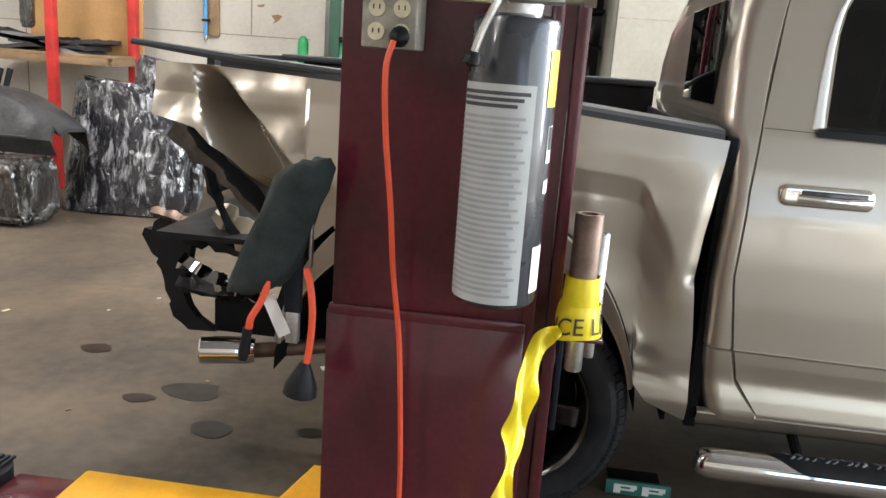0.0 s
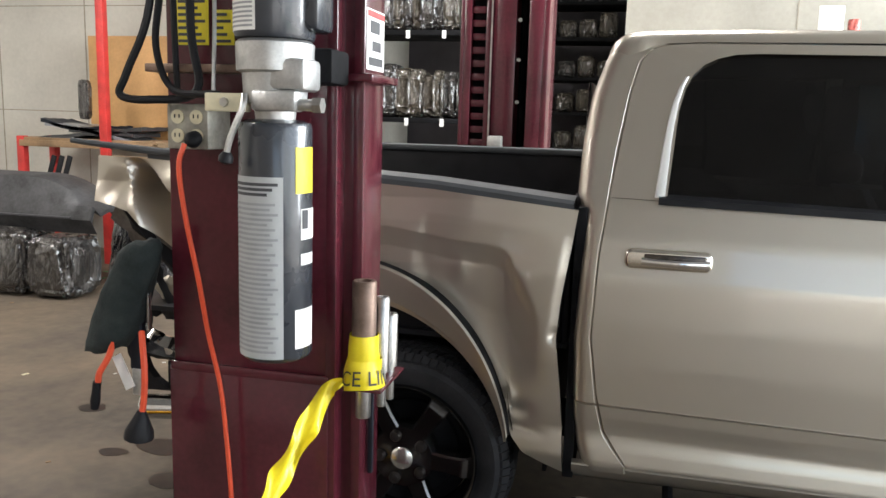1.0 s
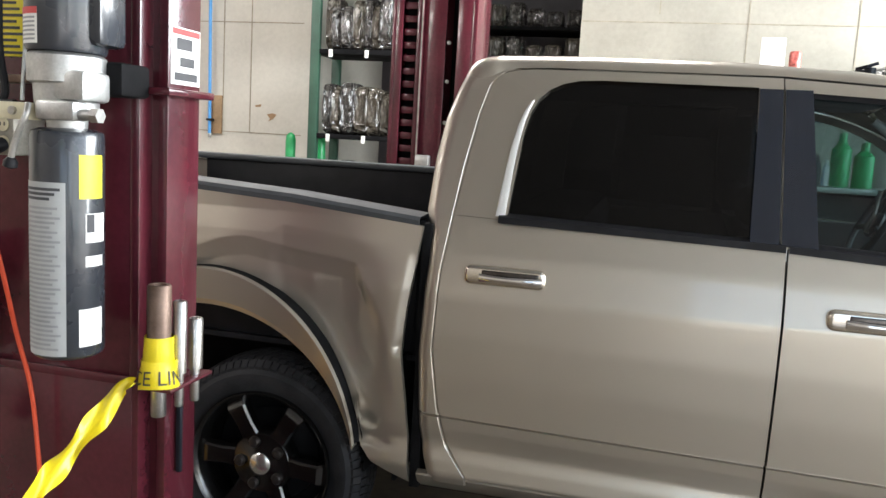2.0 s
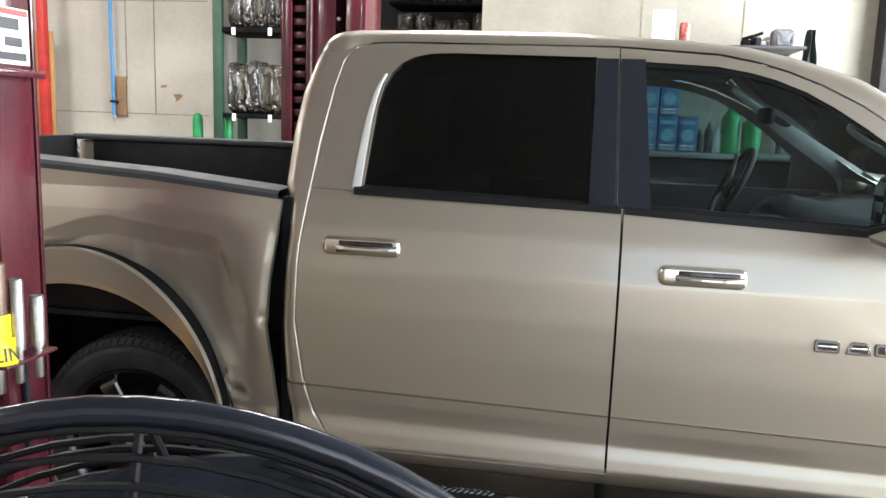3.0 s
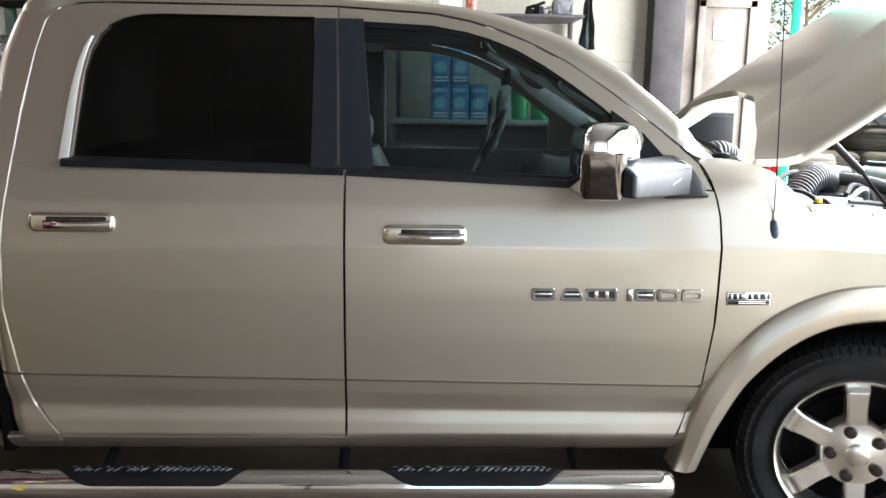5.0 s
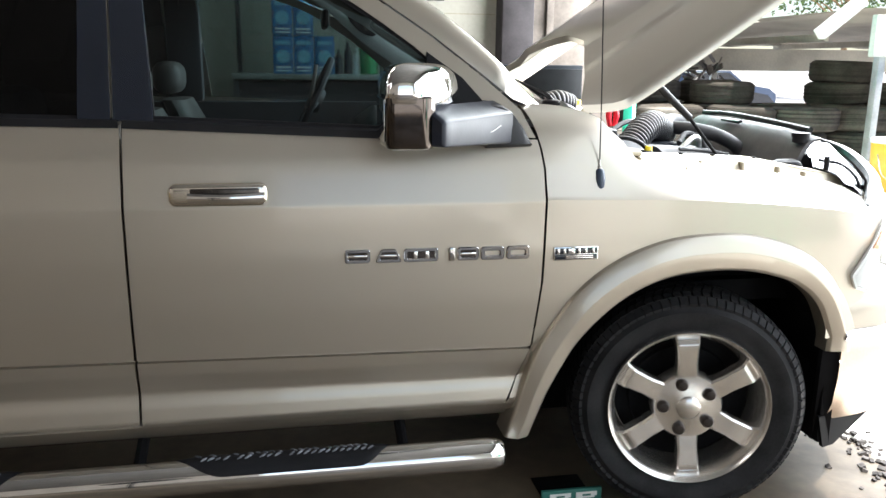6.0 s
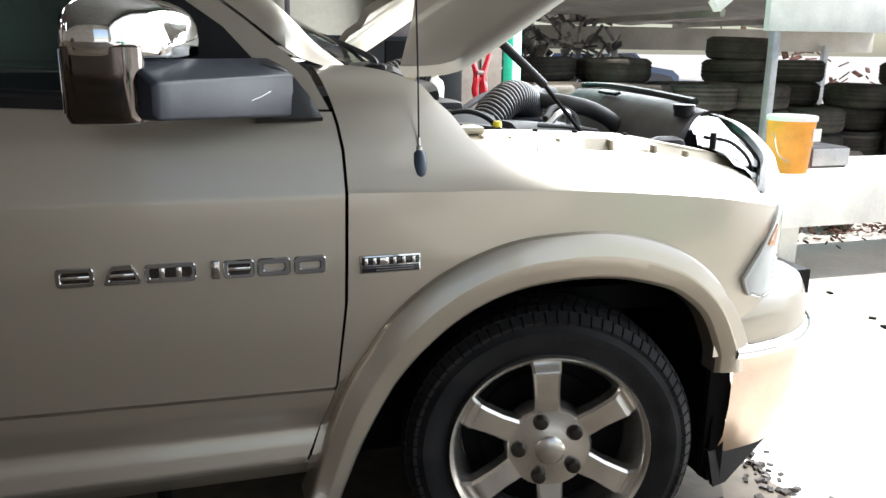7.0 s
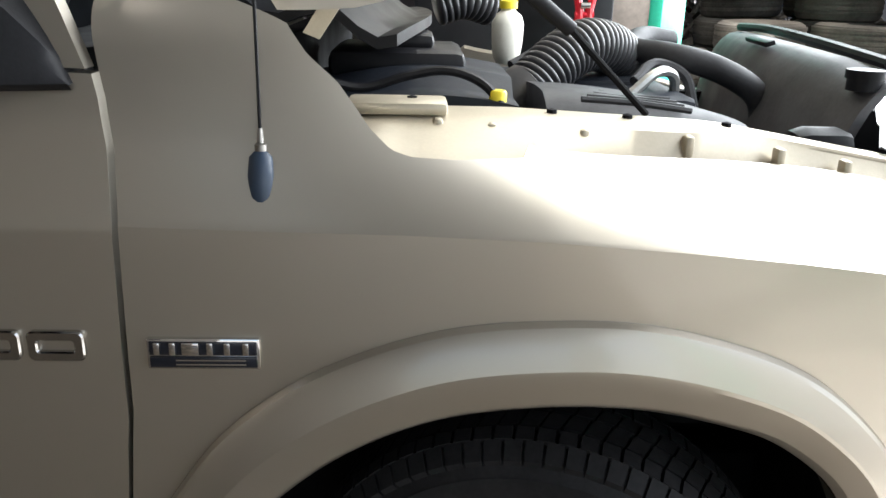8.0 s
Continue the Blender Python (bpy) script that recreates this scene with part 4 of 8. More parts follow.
bm = lathe(B(), (0.606, SB_Y, SB_Z), (1, 0, 0), [(0.0, 0.002), (0.003, 0.020), (0.012, 0.036), (0.030, 0.046), (0.055, SB_R), (1.1, SB_R), (2.20, SB_R), (2.232, 0.047), (2.248, 0.038), (2.254, 0.024), (2.255, 0.002)], 36)
step = part("step_bar", bm, CHROME, truck, "chrome tubular side step with black treads")


WORN_PAD = mat("scuffed_grey_rubber", (0.16, 0.17, 0.19), 0.7, 0, 0.5, 25, 160, 0.001)


def step_pad(x0, x1):
    """A long tread let into the top of the bar, pointed at both ends, with a worn herringbone."""
    def at(x, a, lift):
        aa = radians(a)
        return Vector((x, SB_Y - (SB_R + lift) * math.cos(aa), SB_Z + (SB_R + lift) * math.sin(aa)))
    rows = []
    for i in range(37):
        u = i / 36
        w = min(1.0, math.sin(math.pi * min(1, u / 0.22) / 2), math.sin(math.pi * min(1, (1 - u) / 0.16) / 2))
        x = lerp(x0, x1, u)
        lo = lerp(105, 20, w)
        rows.append([at(x, lerp(lo, 165, v), 0.001 + 0.006 * min(1.0, w * 1.5) * math.sin(math.pi * min(1, 4 * v, 4 * (1 - v)) / 2)) for v in np.linspace(0, 1, 13)])
    p = part("step_pad", sheet(B(), rows), BLACK_PLASTIC, step, "ribbed black step tread")
    bm = B()
    rnd = random.Random(5)
    n = 24
    for i in range(n):
        x = lerp(x0 + 0.07, x1 - 0.07, i / (n - 1))
        for a0, a1, dx in ((74, 92, 0.020), (96, 116, -0.020)):
            if rnd.random() < 0.2:
                continue
            e = rnd.uniform(0.6, 1.0)
            pts = [at(x + dx * e * v + rnd.uniform(-0.002, 0.002), lerp(a0, lerp(a0, a1, e), v), 0.0075) for v in np.linspace(0, 1, 5)]
            tube(bm, pts, [0.002, 0.0038, 0.0042, 0.0038, 0.002], 6, 2)
    part("tread_ribs", bm, WORN_PAD, p, "worn pale herringbone ribs")


step_pad(0.82, 1.45)
step_pad(1.87, 2.50)

# bed: rails, inner walls, floor, tailgate end
bm = B()
rows = []
for i in range(61):
    x = lerp(-1.02, 0.58, i / 60)
    z = bed_top(x)
    y = bed_y(x, z)
    rows.append([(x, y + 0.004, z - 0.002), (x, y + 0.002, z + 0.018), (x, y + 0.014, z + 0.030), (x, y + 0.135, z + 0.036), (x, y + 0.15, z + 0.02), (x, y + 0.15, z - 0.06)])
sheet(bm, rows, 0.006, (0, 1, 0))
bed_rail = part("bed_rail", bm, RAIL_PLASTIC, truck, "dark grey plastic bed rail cap")
part("bed_rail_bar", tube(B(), [(-1.27, -0.02, 1.535), (-1.0, 0.04, 1.507), (-0.6, 0.09, 1.478), (-0.4, 0.12, 1.465)], [0.010, 0.014, 0.014, 0.010], 8), RAIL_PLASTIC, truck, "loose bent rail cap sticking out past the tail")
part("bed_liner_wall", box(B(), -0.80, 0.575, 0.195, 0.215, 0.88, 1.36, 0.005), BLACK_PLASTIC, truck, "black bed liner wall")
part("bed_floor", box(B(), -1.30, 0.575, 0.175, 1.86, 0.86, 0.88), BLACK_PLASTIC, truck, "black bed floor")
# unseen plate added below the bed to block light through the gap
part("bed_light_block", box(B(), 0.515, 0.53, 0.11, 1.86, 0.42, 0.88, 0.004), DARK_METAL, truck, "black filler plate added to shut out light below the bed")
part("bed_front_wall", box(B(), 0.55, 0.575, 0.175, 1.86, 0.88, 1.38, 0.005), BLACK_PLASTIC, truck, "black bed front wall")
part("bed_liner_wall", box(B(), -1.30, 0.575, 1.86, 1.88, 0.88, 1.49, 0.005), BLACK_PLASTIC, truck, "ribbed black bed liner wall")
part("tailgate", box(B(), -1.44, -1.40, 0.92, 1.86, 0.88, 1.50, 0.01), BLACK_PLASTIC, truck, "black lined inside of the bent tailgate")
bm = B()
box(bm, -1.42, 0.58, 1.83, 1.97, 1.475, 1.51, 0.012)
part("bed_rail", bm, RAIL_PLASTIC, truck, "dark plastic far bed rail cap")
part("bed_side", box(B(), -1.42, 0.583, 1.89, 1.985, 0.55, 1.47, 0.02), PAINT, truck, "champagne gold far bed flank")
# far side of the cab and fender
for ob in (rear_door, front_door, cab_corner, roof, sill, front_fender, front_flare):
    mirrored(ob, truck, YC)
bm = B()
upper_ring(bm, rear_out, rear_win)
upper_ring(bm, front_out, front_win)
o = part("door_frames", bm, PAINT, truck, "champagne gold far door frames")
mirrored(o, truck, YC)
bpy.data.objects.remove(o)

# ---- truck: front end ----
HEADLAMP_IN = mat("lamp_reflector", (0.94, 0.95, 0.94), 0.2, 0.0, 0.04, 20, 100)
AMBER = mat("amber_plastic", (0.80, 0.42, 0.20), 0.25, 0, 0.1, 20, 100)
NOSE = [(4.23, 0.125), (4.275, 0.17), (4.345, 0.26), (4.475, 0.42), (4.59, 0.65), (4.66, 0.85), (4.67, 1.0)]


def nose_curve(pts, k=5):
    return [(p.x, p.y) for p in spline([(x, y, 0) for x, y in pts], k)]


def nose_band(curve, zs, offs):
    """A band swept round the front: heights and how far each lies in front of the curve."""
    rows = []
    n = len(curve)
    full = curve + [(x, 2 * YC - y) for x, y in curve[::-1][1:]]
    for i, (x, y) in enumerate(full):
        a, b = full[max(0, i - 1)], full[min(len(full) - 1, i + 1)]
        d = Vector((b[1] - a[1], -(b[0] - a[0]), 0)).normalized()
        rows.append([(x + d.x * o, y + d.y * o, z) for z, o in zip(zs, offs)])
    return rows


part("nose_panel", sheet(B(), nose_band(nose_curve([(4.02, 0.075), (4.10, 0.075), (4.20, 0.088), (4.30, 0.118), (4.40, 0.185), (4.47, 0.29)] + NOSE[3:]), [0.65, 0.69, 0.74, 0.78, 0.81, 0.83, 0.84], [0.034, 0.034, 0.030, 0.022, 0.008, -0.03, -0.11])), PAINT, truck, "champagne gold panel between lamp and bumper")
def seal_z(y):
    y = min(y, 2 * YC - y)
    return float(np.interp(y, [0.10, 0.26, 0.42, 0.6, 0.8, 1.0], [1.085, 1.125, 1.15, 1.178, 1.208, 1.235]))


rows = []
half = nose_curve([(4.19, 0.095), (4.23, 0.125)] + NOSE[1:], 5)
for x, y in half + [(x, 2 * YC - y) for x, y in half[::-1][1:]]:
    rows.append([(x - 0.02, y, 0.79), (x - 0.01, y, 0.95), (x, y, seal_z(y) - 0.03), (x - 0.012, y + 0.004, seal_z(y)), (x - 0.04, y + 0.02, seal_z(y) - 0.01)])
part("nose_top", sheet(B(), rows), PAINT, truck, "champagne gold nose rim")
part("grille", sheet(B(), nose_band(nose_curve(NOSE[5:]), [0.86, 0.88, 1.10, 1.13], [0.0, 0.02, 0.01, -0.03])), BLACK_PLASTIC, truck, "black grille panel")
# the brown ground's reflection is tinted into this chrome
BUMPER_CHROME = mat("tan_reflection_chrome", (0.50, 0.40, 0.32), 0.30, 1.0, 0.08, 6, 120)
BUMP = [(4.085, 0.028), (4.16, 0.034), (4.28, 0.062), (4.40, 0.13), (4.52, 0.27), (4.62, 0.52), (4.68, 0.8), (4.69, 1.0)]
bumper = part("front_bumper", sheet(B(), nose_band(nose_curve(BUMP), [0.665, 0.672, 0.66, 0.645, 0.60, 0.50, 0.40, 0.33, 0.315], [-0.04, -0.004, 0.006, 0.0, -0.004, -0.006, -0.018, -0.045, -0.09])), BUMPER_CHROME, truck, "chrome front bumper, tinted tan for the ground it reflects", angle=50)
part("bumper_strip", sheet(B(), nose_band(nose_curve(BUMP), [0.640, 0.648, 0.662, 0.674, 0.678], [0.001, 0.010, 0.012, 0.006, -0.01])), CHROME, bumper, "bright chrome strip along the bumper top", angle=60)
bm = B()
prism(bm, [(4.05, 0.06, 0.345), (4.30, 0.12, 0.33), (4.12, 0.06, 0.235), (4.08, 0.06, 0.225)], (0.0, 0.02, 0.0))
prism(bm, [(4.04, 0.07, 0.66), (4.09, 0.05, 0.66), (4.10, 0.06, 0.24), (4.06, 0.10, 0.24)], (0.0, 0.02, 0.0))
part("air_dam", bm, BLACK_PLASTIC, truck, "black plastic air dam")


def lamp_pt(x, z, o=0.0):
    y = side_y(min(x, 4.30), z)
    if x > 4.30:
        y += float(np.interp(x, [4.30, 4.36, 4.44, 4.54], [0.0, 0.075, 0.185, 0.32]))
    return (x, y - o, z)


bm = B()
top = [(4.085, 0.875), (4.14, 0.95), (4.20, 1.03), (4.245, 1.075), (4.34, 1.10), (4.46, 1.11), (4.54, 1.10)]
bot = [(4.09, 0.860), (4.11, 0.825), (4.16, 0.808), (4.24, 0.81), (4.34, 0.82), (4.46, 0.83), (4.54, 0.84)]
rows = [[lamp_pt(lerp(a[0], b[0], u), lerp(a[1], b[1], u), 0.012) for u in np.linspace(0, 1, 9)] for a, b in zip(top, bot)]
sheet(bm, rows, 0.05)
lamp = part("headlight", bm, HEADLAMP_IN, truck, "clear headlight with bright reflector")
part("lens", sheet(B(), [[(x, y - 0.012, z) for x, y, z in r] for r in rows]), LENS, lamp, "clear headlight lens", shadow=False)
bm = B()
prism(bm, [lamp_pt(4.165, 0.965, 0.016), lamp_pt(4.205, 1.018, 0.016), lamp_pt(4.235, 1.005, 0.016), lamp_pt(4.20, 0.955, 0.016)], (0, 0.01, 0))
part("side_marker", bm, AMBER, lamp, "amber side marker")
bm = B()
for k in range(5):
    z = 0.86 + 0.016 * k
    tube(bm, [lamp_pt(4.215 + 0.004 * k, z, 0.014), lamp_pt(4.25, z + 0.003, 0.014), lamp_pt(4.29, z + 0.006, 0.014)], 0.0025, 5, 3)
tube(bm, [lamp_pt(4.115, 0.832, 0.014), lamp_pt(4.17, 0.818, 0.014), lamp_pt(4.25, 0.820, 0.014), lamp_pt(4.33, 0.83, 0.014)], 0.005, 6, 4)
part("lamp_ribs", bm, CHROME, lamp)

# ---- truck: hood ----
def hood_pt(u, y):
    """u from the hinge edge to the front edge, y across."""
    rear = float(np.interp(y, [0.22, 0.30, 0.45, 0.7, 1.0, 1.3, 1.6, 1.78], [3.19, 3.20, 3.25, 3.335, 3.37, 3.34, 3.27, 3.22]))
    x = lerp(rear, 4.16 - 0.22 * ((y - 1.0) / 0.78) ** 2, u)
    s = abs(y - 1.0)
    crown = 0.05 * (1 - (s / 0.78) ** 2) + (0.035 if s < 0.42 else 0.035 * max(0.0, 1 - (s - 0.42) / 0.06))
    drop = 0.135 * max(0.0, (s - 0.60) / 0.18) ** 1.6
    z = 1.555 + 0.68 * (x - 3.31) + crown - drop
    low = 1.432
    z = low + 0.5 * ((z - low) + math.sqrt((z - low) ** 2 + 0.0009))
    return (x - 0.03 * drop / 0.135, y, z)


ys = list(np.linspace(0.22, 0.42, 9)) + list(np.linspace(0.47, 1.53, 28)) + list(np.linspace(1.58, 1.78, 9))
hood = part("hood", sheet(B(), [[hood_pt(u, y) for y in ys] for u in np.linspace(0, 1, 22)], 0.03, (0.5, 0, -0.8)), PAINT, truck, "champagne gold hood propped open", angle=50)
strut = part("hood_strut", cyl(B(), (3.42, 0.27, 1.52), (3.60, 0.33, 1.385), 0.0125, n=12), BLACK_PLASTIC, truck, "black hood gas strut")
part("strut_rod", cyl(B(), (3.60, 0.33, 1.385), (3.745, 0.385, 1.25), 0.006, n=8), DARK_METAL, strut)
part("hood_hinge", prism(B(), [(3.19, 0.36, 1.37), (3.215, 0.36, 1.36), (3.31, 0.36, 1.50), (3.28, 0.36, 1.51)], (0, 0.012, 0)), PAINT_IN, truck, "champagne gold hood hinge arm")
# cowl and windshield wipers
part("cowl", sheet(B(), [[(lerp(3.04, 3.30, u) + 0.10 * (1 - ((y - 1) / 0.66) ** 2), y, 1.405 - 0.05 * u - 0.02 * math.sin(u * 9) + 0.03 * (1 - ((y - 1) / 0.66) ** 4)) for y in np.linspace(0.46, 1.54, 15)] for u in np.linspace(0, 1, 9)], 0.02, (0, 0, -1)), BLACK_PLASTIC, truck, "black plastic cowl below the windshield")
bm = B()
tube(bm, [(3.19, 0.60, 1.42), (3.17, 0.66, 1.455), (3.06, 0.90, 1.52), (2.98, 1.1, 1.55)], [0.012, 0.010, 0.006, 0.004], 8)
box(bm, 3.15, 3.21, 0.56, 0.63, 1.40, 1.435, 0.015)
part("wiper", bm, BLACK_PLASTIC, truck, "black wiper arm")

# ---- engine bay ----
HOSE = mat("grey_rubber_hose", (0.045, 0.045, 0.049), 0.55, 0, 0.2, 12, 120, 0.0006)
SHROUD = mat("dusty_grey_shroud_plastic", (0.095, 0.093, 0.098), 0.6, 0, 0.2, 8, 120, 0.0006)
BOTTLE = mat("milky_plastic", (0.75, 0.73, 0.65), 0.4, 0, 0.1, 8, 60)
CAP_YELLOW = mat("yellow_cap", (0.75, 0.60, 0.03), 0.4, 0, 0.1, 8, 60)
RED_PLASTIC = mat("red_plastic", (0.6, 0.015, 0.03), 0.35, 0, 0.1, 8, 60)
bm = B()
box(bm, 3.12, 4.55, 0.30, 1.70, 0.72, 0.80)
box(bm, 3.12, 3.16, 0.30, 1.70, 0.80, 1.36)
for y in (0.36, 1.58):
    box(bm, 3.16, 4.35, y, y + 0.05, 0.80, 1.13)
part("engine_bay_floor", bm, DARK_METAL, truck, "black engine bay pan")
# inner fender lip with tabs
bm = B()
rows = []
def edge_at(x):
    xs = [p[0] for p in FENDER_EDGE]
    return float(np.interp(x, xs, [p[1] for p in FENDER_EDGE])), float(np.interp(x, xs, [p[2] for p in FENDER_EDGE]))


for i in range(60):
    x = lerp(3.285, 4.32, i / 59)
    z, y = fender_top(x)
    z = min(z, 1.262)
    ye, ze = edge_at(x)
    rows.append([(x, ye + 0.016, ze - 0.06), (x, ye + 0.018, ze - 0.030), (x, ye + 0.026, min(ze - 0.014, z - 0.02)), (x, max(ye + 0.05, y + 0.02), z - 0.010), (x, y + 0.05, z - 0.003), (x, y + 0.10, z), (x, y + 0.115, z - 0.05)])
sheet(bm, rows, 0.004, (0, 0, -1))
lip = part("inner_fender", bm, PAINT_IN, truck, "champagne gold inner fender flange")
for x in (3.40, 3.48, 3.62, 3.78, 3.93, 4.05):
    z, y = fender_top(x)
    bm = B()
    box(bm, x - 0.007, x + 0.007, y + 0.004, y + 0.03, z - 0.045, z - 0.012, 0.005)
    part("fender_tab", bm, PAINT_IN, lip)
for x in (3.36, 3.58, 3.70, 3.86):
    z, y = fender_top(x)
    part("bolt", lathe(B(), (x, y + 0.078, z - 0.006), (0, 0, 1), [(0, 0.009), (0.010, 0.008), (0.012, 0.001)], 8), DARK_METAL, lip, "dark bolt head")
part("fender_cover", box(B(), 3.26, 3.415, 0.285, 0.37, 1.256, 1.277, 0.008), PAINT_IN, lip, "champagne gold flange cover plate")
# fuse box, battery tray, wiring
bm = B()
rows = []
for i in range(15):
    u = i / 14
    x = lerp(3.16, 3.54, u)
    rows.append([(x, y, 1.235 + 0.035 * math.sin(u * 2.6) + (0.03 if 0.2 < v < 0.85 else 0.0) - 0.05 * (v > 0.97)) for v, y in zip(np.linspace(0, 1, 11), np.linspace(0.42, 0.90, 11))])
sheet(bm, rows, 0.12, (0, 0, -1))
part("fuse_box", bm, GREY_PLASTIC, truck, "dark grey fuse box cover")
bm = B()
box(bm, 3.20, 3.46, 0.60, 0.85, 1.27, 1.325, 0.02)
box(bm, 3.28, 3.40, 0.66, 0.80, 1.32, 1.35, 0.012)
part("fuse_box_lid", bm, BLACK_PLASTIC, truck, "black raised fuse box lid")
bm = B()
tube(bm, [(3.18, 0.42, 1.30), (3.27, 0.45, 1.275), (3.35, 0.46, 1.295), (3.42, 0.46, 1.305), (3.48, 0.45, 1.285), (3.52, 0.42, 1.24)], 0.008, 8)
part("wire_loom", bm, BLACK_PLASTIC, truck, "black wire loom")
part("coolant_cap", lathe(B(), (3.505, 0.44, 1.255), (0, 0, 1), [(0, 0.015), (0.018, 0.015), (0.022, 0.012), (0.023, 0.001)], 14), CAP_YELLOW, truck, "small yellow cap")
bottle = part("brake_reservoir", lathe(B(), (3.645, 1.62, 1.20), (0, 0, 1), [(0, 0.03), (0.02, 0.042), (0.06, 0.048), (0.12, 0.050), (0.145, 0.042), (0.158, 0.024), (0.165, 0.022)], 20), BOTTLE, truck, "milky white fluid reservoir")
part("reservoir_cap", lathe(B(), (3.645, 1.62, 1.365), (0, 0, 1), [(0, 0.028), (0.022, 0.028), (0.026, 0.02), (0.03, 0.001)], 18), CAP_YELLOW, bottle, "yellow screw cap")


DUCT = mat("black_duct_rubber", (0.048, 0.048, 0.052), 0.36, 0, 0.2, 12, 120)


def corrugated(bm, pts, r, pitch=0.018):
    q = spline(pts, 40)
    L = sum((b - a).length for a, b in zip(q, q[1:]))
    n = int(L / pitch)
    cum, acc = [0], 0
    for a, b in zip(q, q[1:]):
        acc += (b - a).length
        cum.append(acc)
    path, rad = [], []
    for i in range(n * 6 + 1):
        s = L * i / (n * 6)
        path.append(Vector([np.interp(s, cum, [p[k] for p in q]) for k in range(3)]))
        rad.append(r * (0.84, 1.0, 1.06, 1.07, 1.06, 1.0)[i % 6])
    tube(bm, path, rad, 24, 1)


bm = B()
corrugated(bm, [(3.611, 0.86, 1.218), (3.66, 0.9, 1.26), (3.707, 0.94, 1.292), (3.766, 0.99, 1.311), (3.837, 1.06, 1.296), (3.89, 1.12, 1.259)], 0.058)
part("intake_duct", bm, DUCT, truck, "black corrugated intake duct", angle=80)
part("duct_collar", lathe(B(), (3.58, 0.84, 1.195), (0.75, 0.3, 0.55), [(-0.03, 0.03), (-0.02, 0.062), (0.02, 0.068), (0.05, 0.066), (0.055, 0.055)], 28), DUCT, truck, "black duct collar")
bm = B()
corrugated(bm, [(3.42, 1.46, 1.37), (3.50, 1.48, 1.39), (3.58, 1.52, 1.37)], 0.05)
part("intake_duct", bm, DUCT, truck, "black corrugated duct by the firewall", angle=80)
rows = []
for i in range(25):
    u = i / 24
    x = lerp(3.60, 3.99, u)
    h = 1.248 - 0.055 * u * u
    rows.append([(x, lerp(0.40, 0.80, v), h - 0.10 * (1 - math.sin(math.pi * min(1, v * 2.2) / 2)) + 0.012 * math.sin(math.pi * v)) for v in np.linspace(0, 1, 13)])
airbox = part("air_box", sheet(B(), rows, 0.10, (0, 0, -1)), HOSE, truck, "dark grey ribbed air box")
for k in range(4):
    part("rib", tube(B(), [(3.66 + 0.02 * k, 0.50 + 0.045 * k, 1.256 - 0.002 * k), (3.76, 0.50 + 0.045 * k, 1.250 - 0.002 * k), (3.86, 0.50 + 0.045 * k, 1.238)], 0.006, 6), HOSE, airbox)
bm = B()
tube(bm, [(4.04, 1.25, 1.305), (3.95, 1.20, 1.315), (3.90, 1.10, 1.295), (3.97, 1.0, 1.290), (4.07, 0.96, 1.265), (4.16, 0.95, 1.215), (4.185, 0.95, 1.15), (4.15, 0.94, 1.05)], 0.030, 16)
part("radiator_hose", bm, HOSE, truck, "thick grey radiator hose")
for pts, m_ in (([(3.84, 0.84, 1.22), (3.90, 0.86, 1.265), (3.95, 0.90, 1.25), (3.96, 0.92, 1.18)], ALU), ([(3.86, 0.90, 1.24), (3.92, 0.96, 1.275), (3.99, 0.95, 1.25), (4.01, 0.92, 1.18)], HOSE), ([(3.6, 1.1, 1.25), (3.75, 1.2, 1.31), (3.9, 1.25, 1.28)], HOSE)):
    part("coolant_pipe", tube(B(), pts, 0.012, 8), m_, truck, "curved coolant pipe")
bm = B()
box(bm, 3.55, 4.0, 0.82, 1.38, 0.95, 1.22, 0.04)
box(bm, 3.62, 3.92, 0.98, 1.38, 1.19, 1.235, 0.03)
part("engine_block", bm, GREY_PLASTIC, truck, "dark engine with plastic cover")
# fan shroud and radiator support
rows = []
for i in range(21):
    v = i / 20
    y = lerp(0.52, 1.76, v)
    rows.append([(4.12 + 0.03 * u + 0.10 * u * u + 0.17 * v - 0.05 * math.sin(math.pi * v), y, 0.98 + 0.325 * math.sin(u * math.pi / 2) - 0.06 * max(0, 0.75 - y) + 0.015 * math.sin(math.pi * v)) for u in np.linspace(0, 1, 9)])
shroud = part("fan_shroud", sheet(B(), rows, 0.02, (1, 0, 0)), SHROUD, truck, "dusty grey radiator fan shroud")
part("shroud_slot", box(B(), -0.012, 0.012, -0.10, 0.10, -0.006, 0.006, 0.003, pose(4.24, 1.15, 1.318, 0, -20, -8)), BLACK_PLASTIC, shroud, "black slot bar on the shroud")
bm = B()
box(bm, 4.30, 4.40, 0.62, 1.72, 1.0, 1.22, 0.02)
box(bm, 4.02, 4.14, 0.42, 0.50, 0.9, 1.22, 0.03)
part("radiator", bm, BLACK_PLASTIC, truck, "black radiator top tank")
bm = B()
tube(bm, [(4.42, 1.74, 1.32), (4.37, 1.40, 1.332), (4.32, 1.0, 1.328), (4.28, 0.62, 1.315)], 0.013, 8)
part("radiator_seal", bm, BLACK_PLASTIC, truck, "black rubber seal along the radiator")
rows = []
for x, y in nose_curve(NOSE, 4):
    z = seal_z(y)
    rows.append([(x - 0.028, y + 0.010, z - 0.008), (x - 0.031, y + 0.014, z + 0.006), (x - 0.039, y + 0.020, z + 0.005), (x - 0.044, y + 0.025, z - 0.014)])
part("nose_seal", sheet(B(), rows, 0.006, (-1, 0, 0)), BLACK_PLASTIC, truck, "black weather strip along the nose edge")
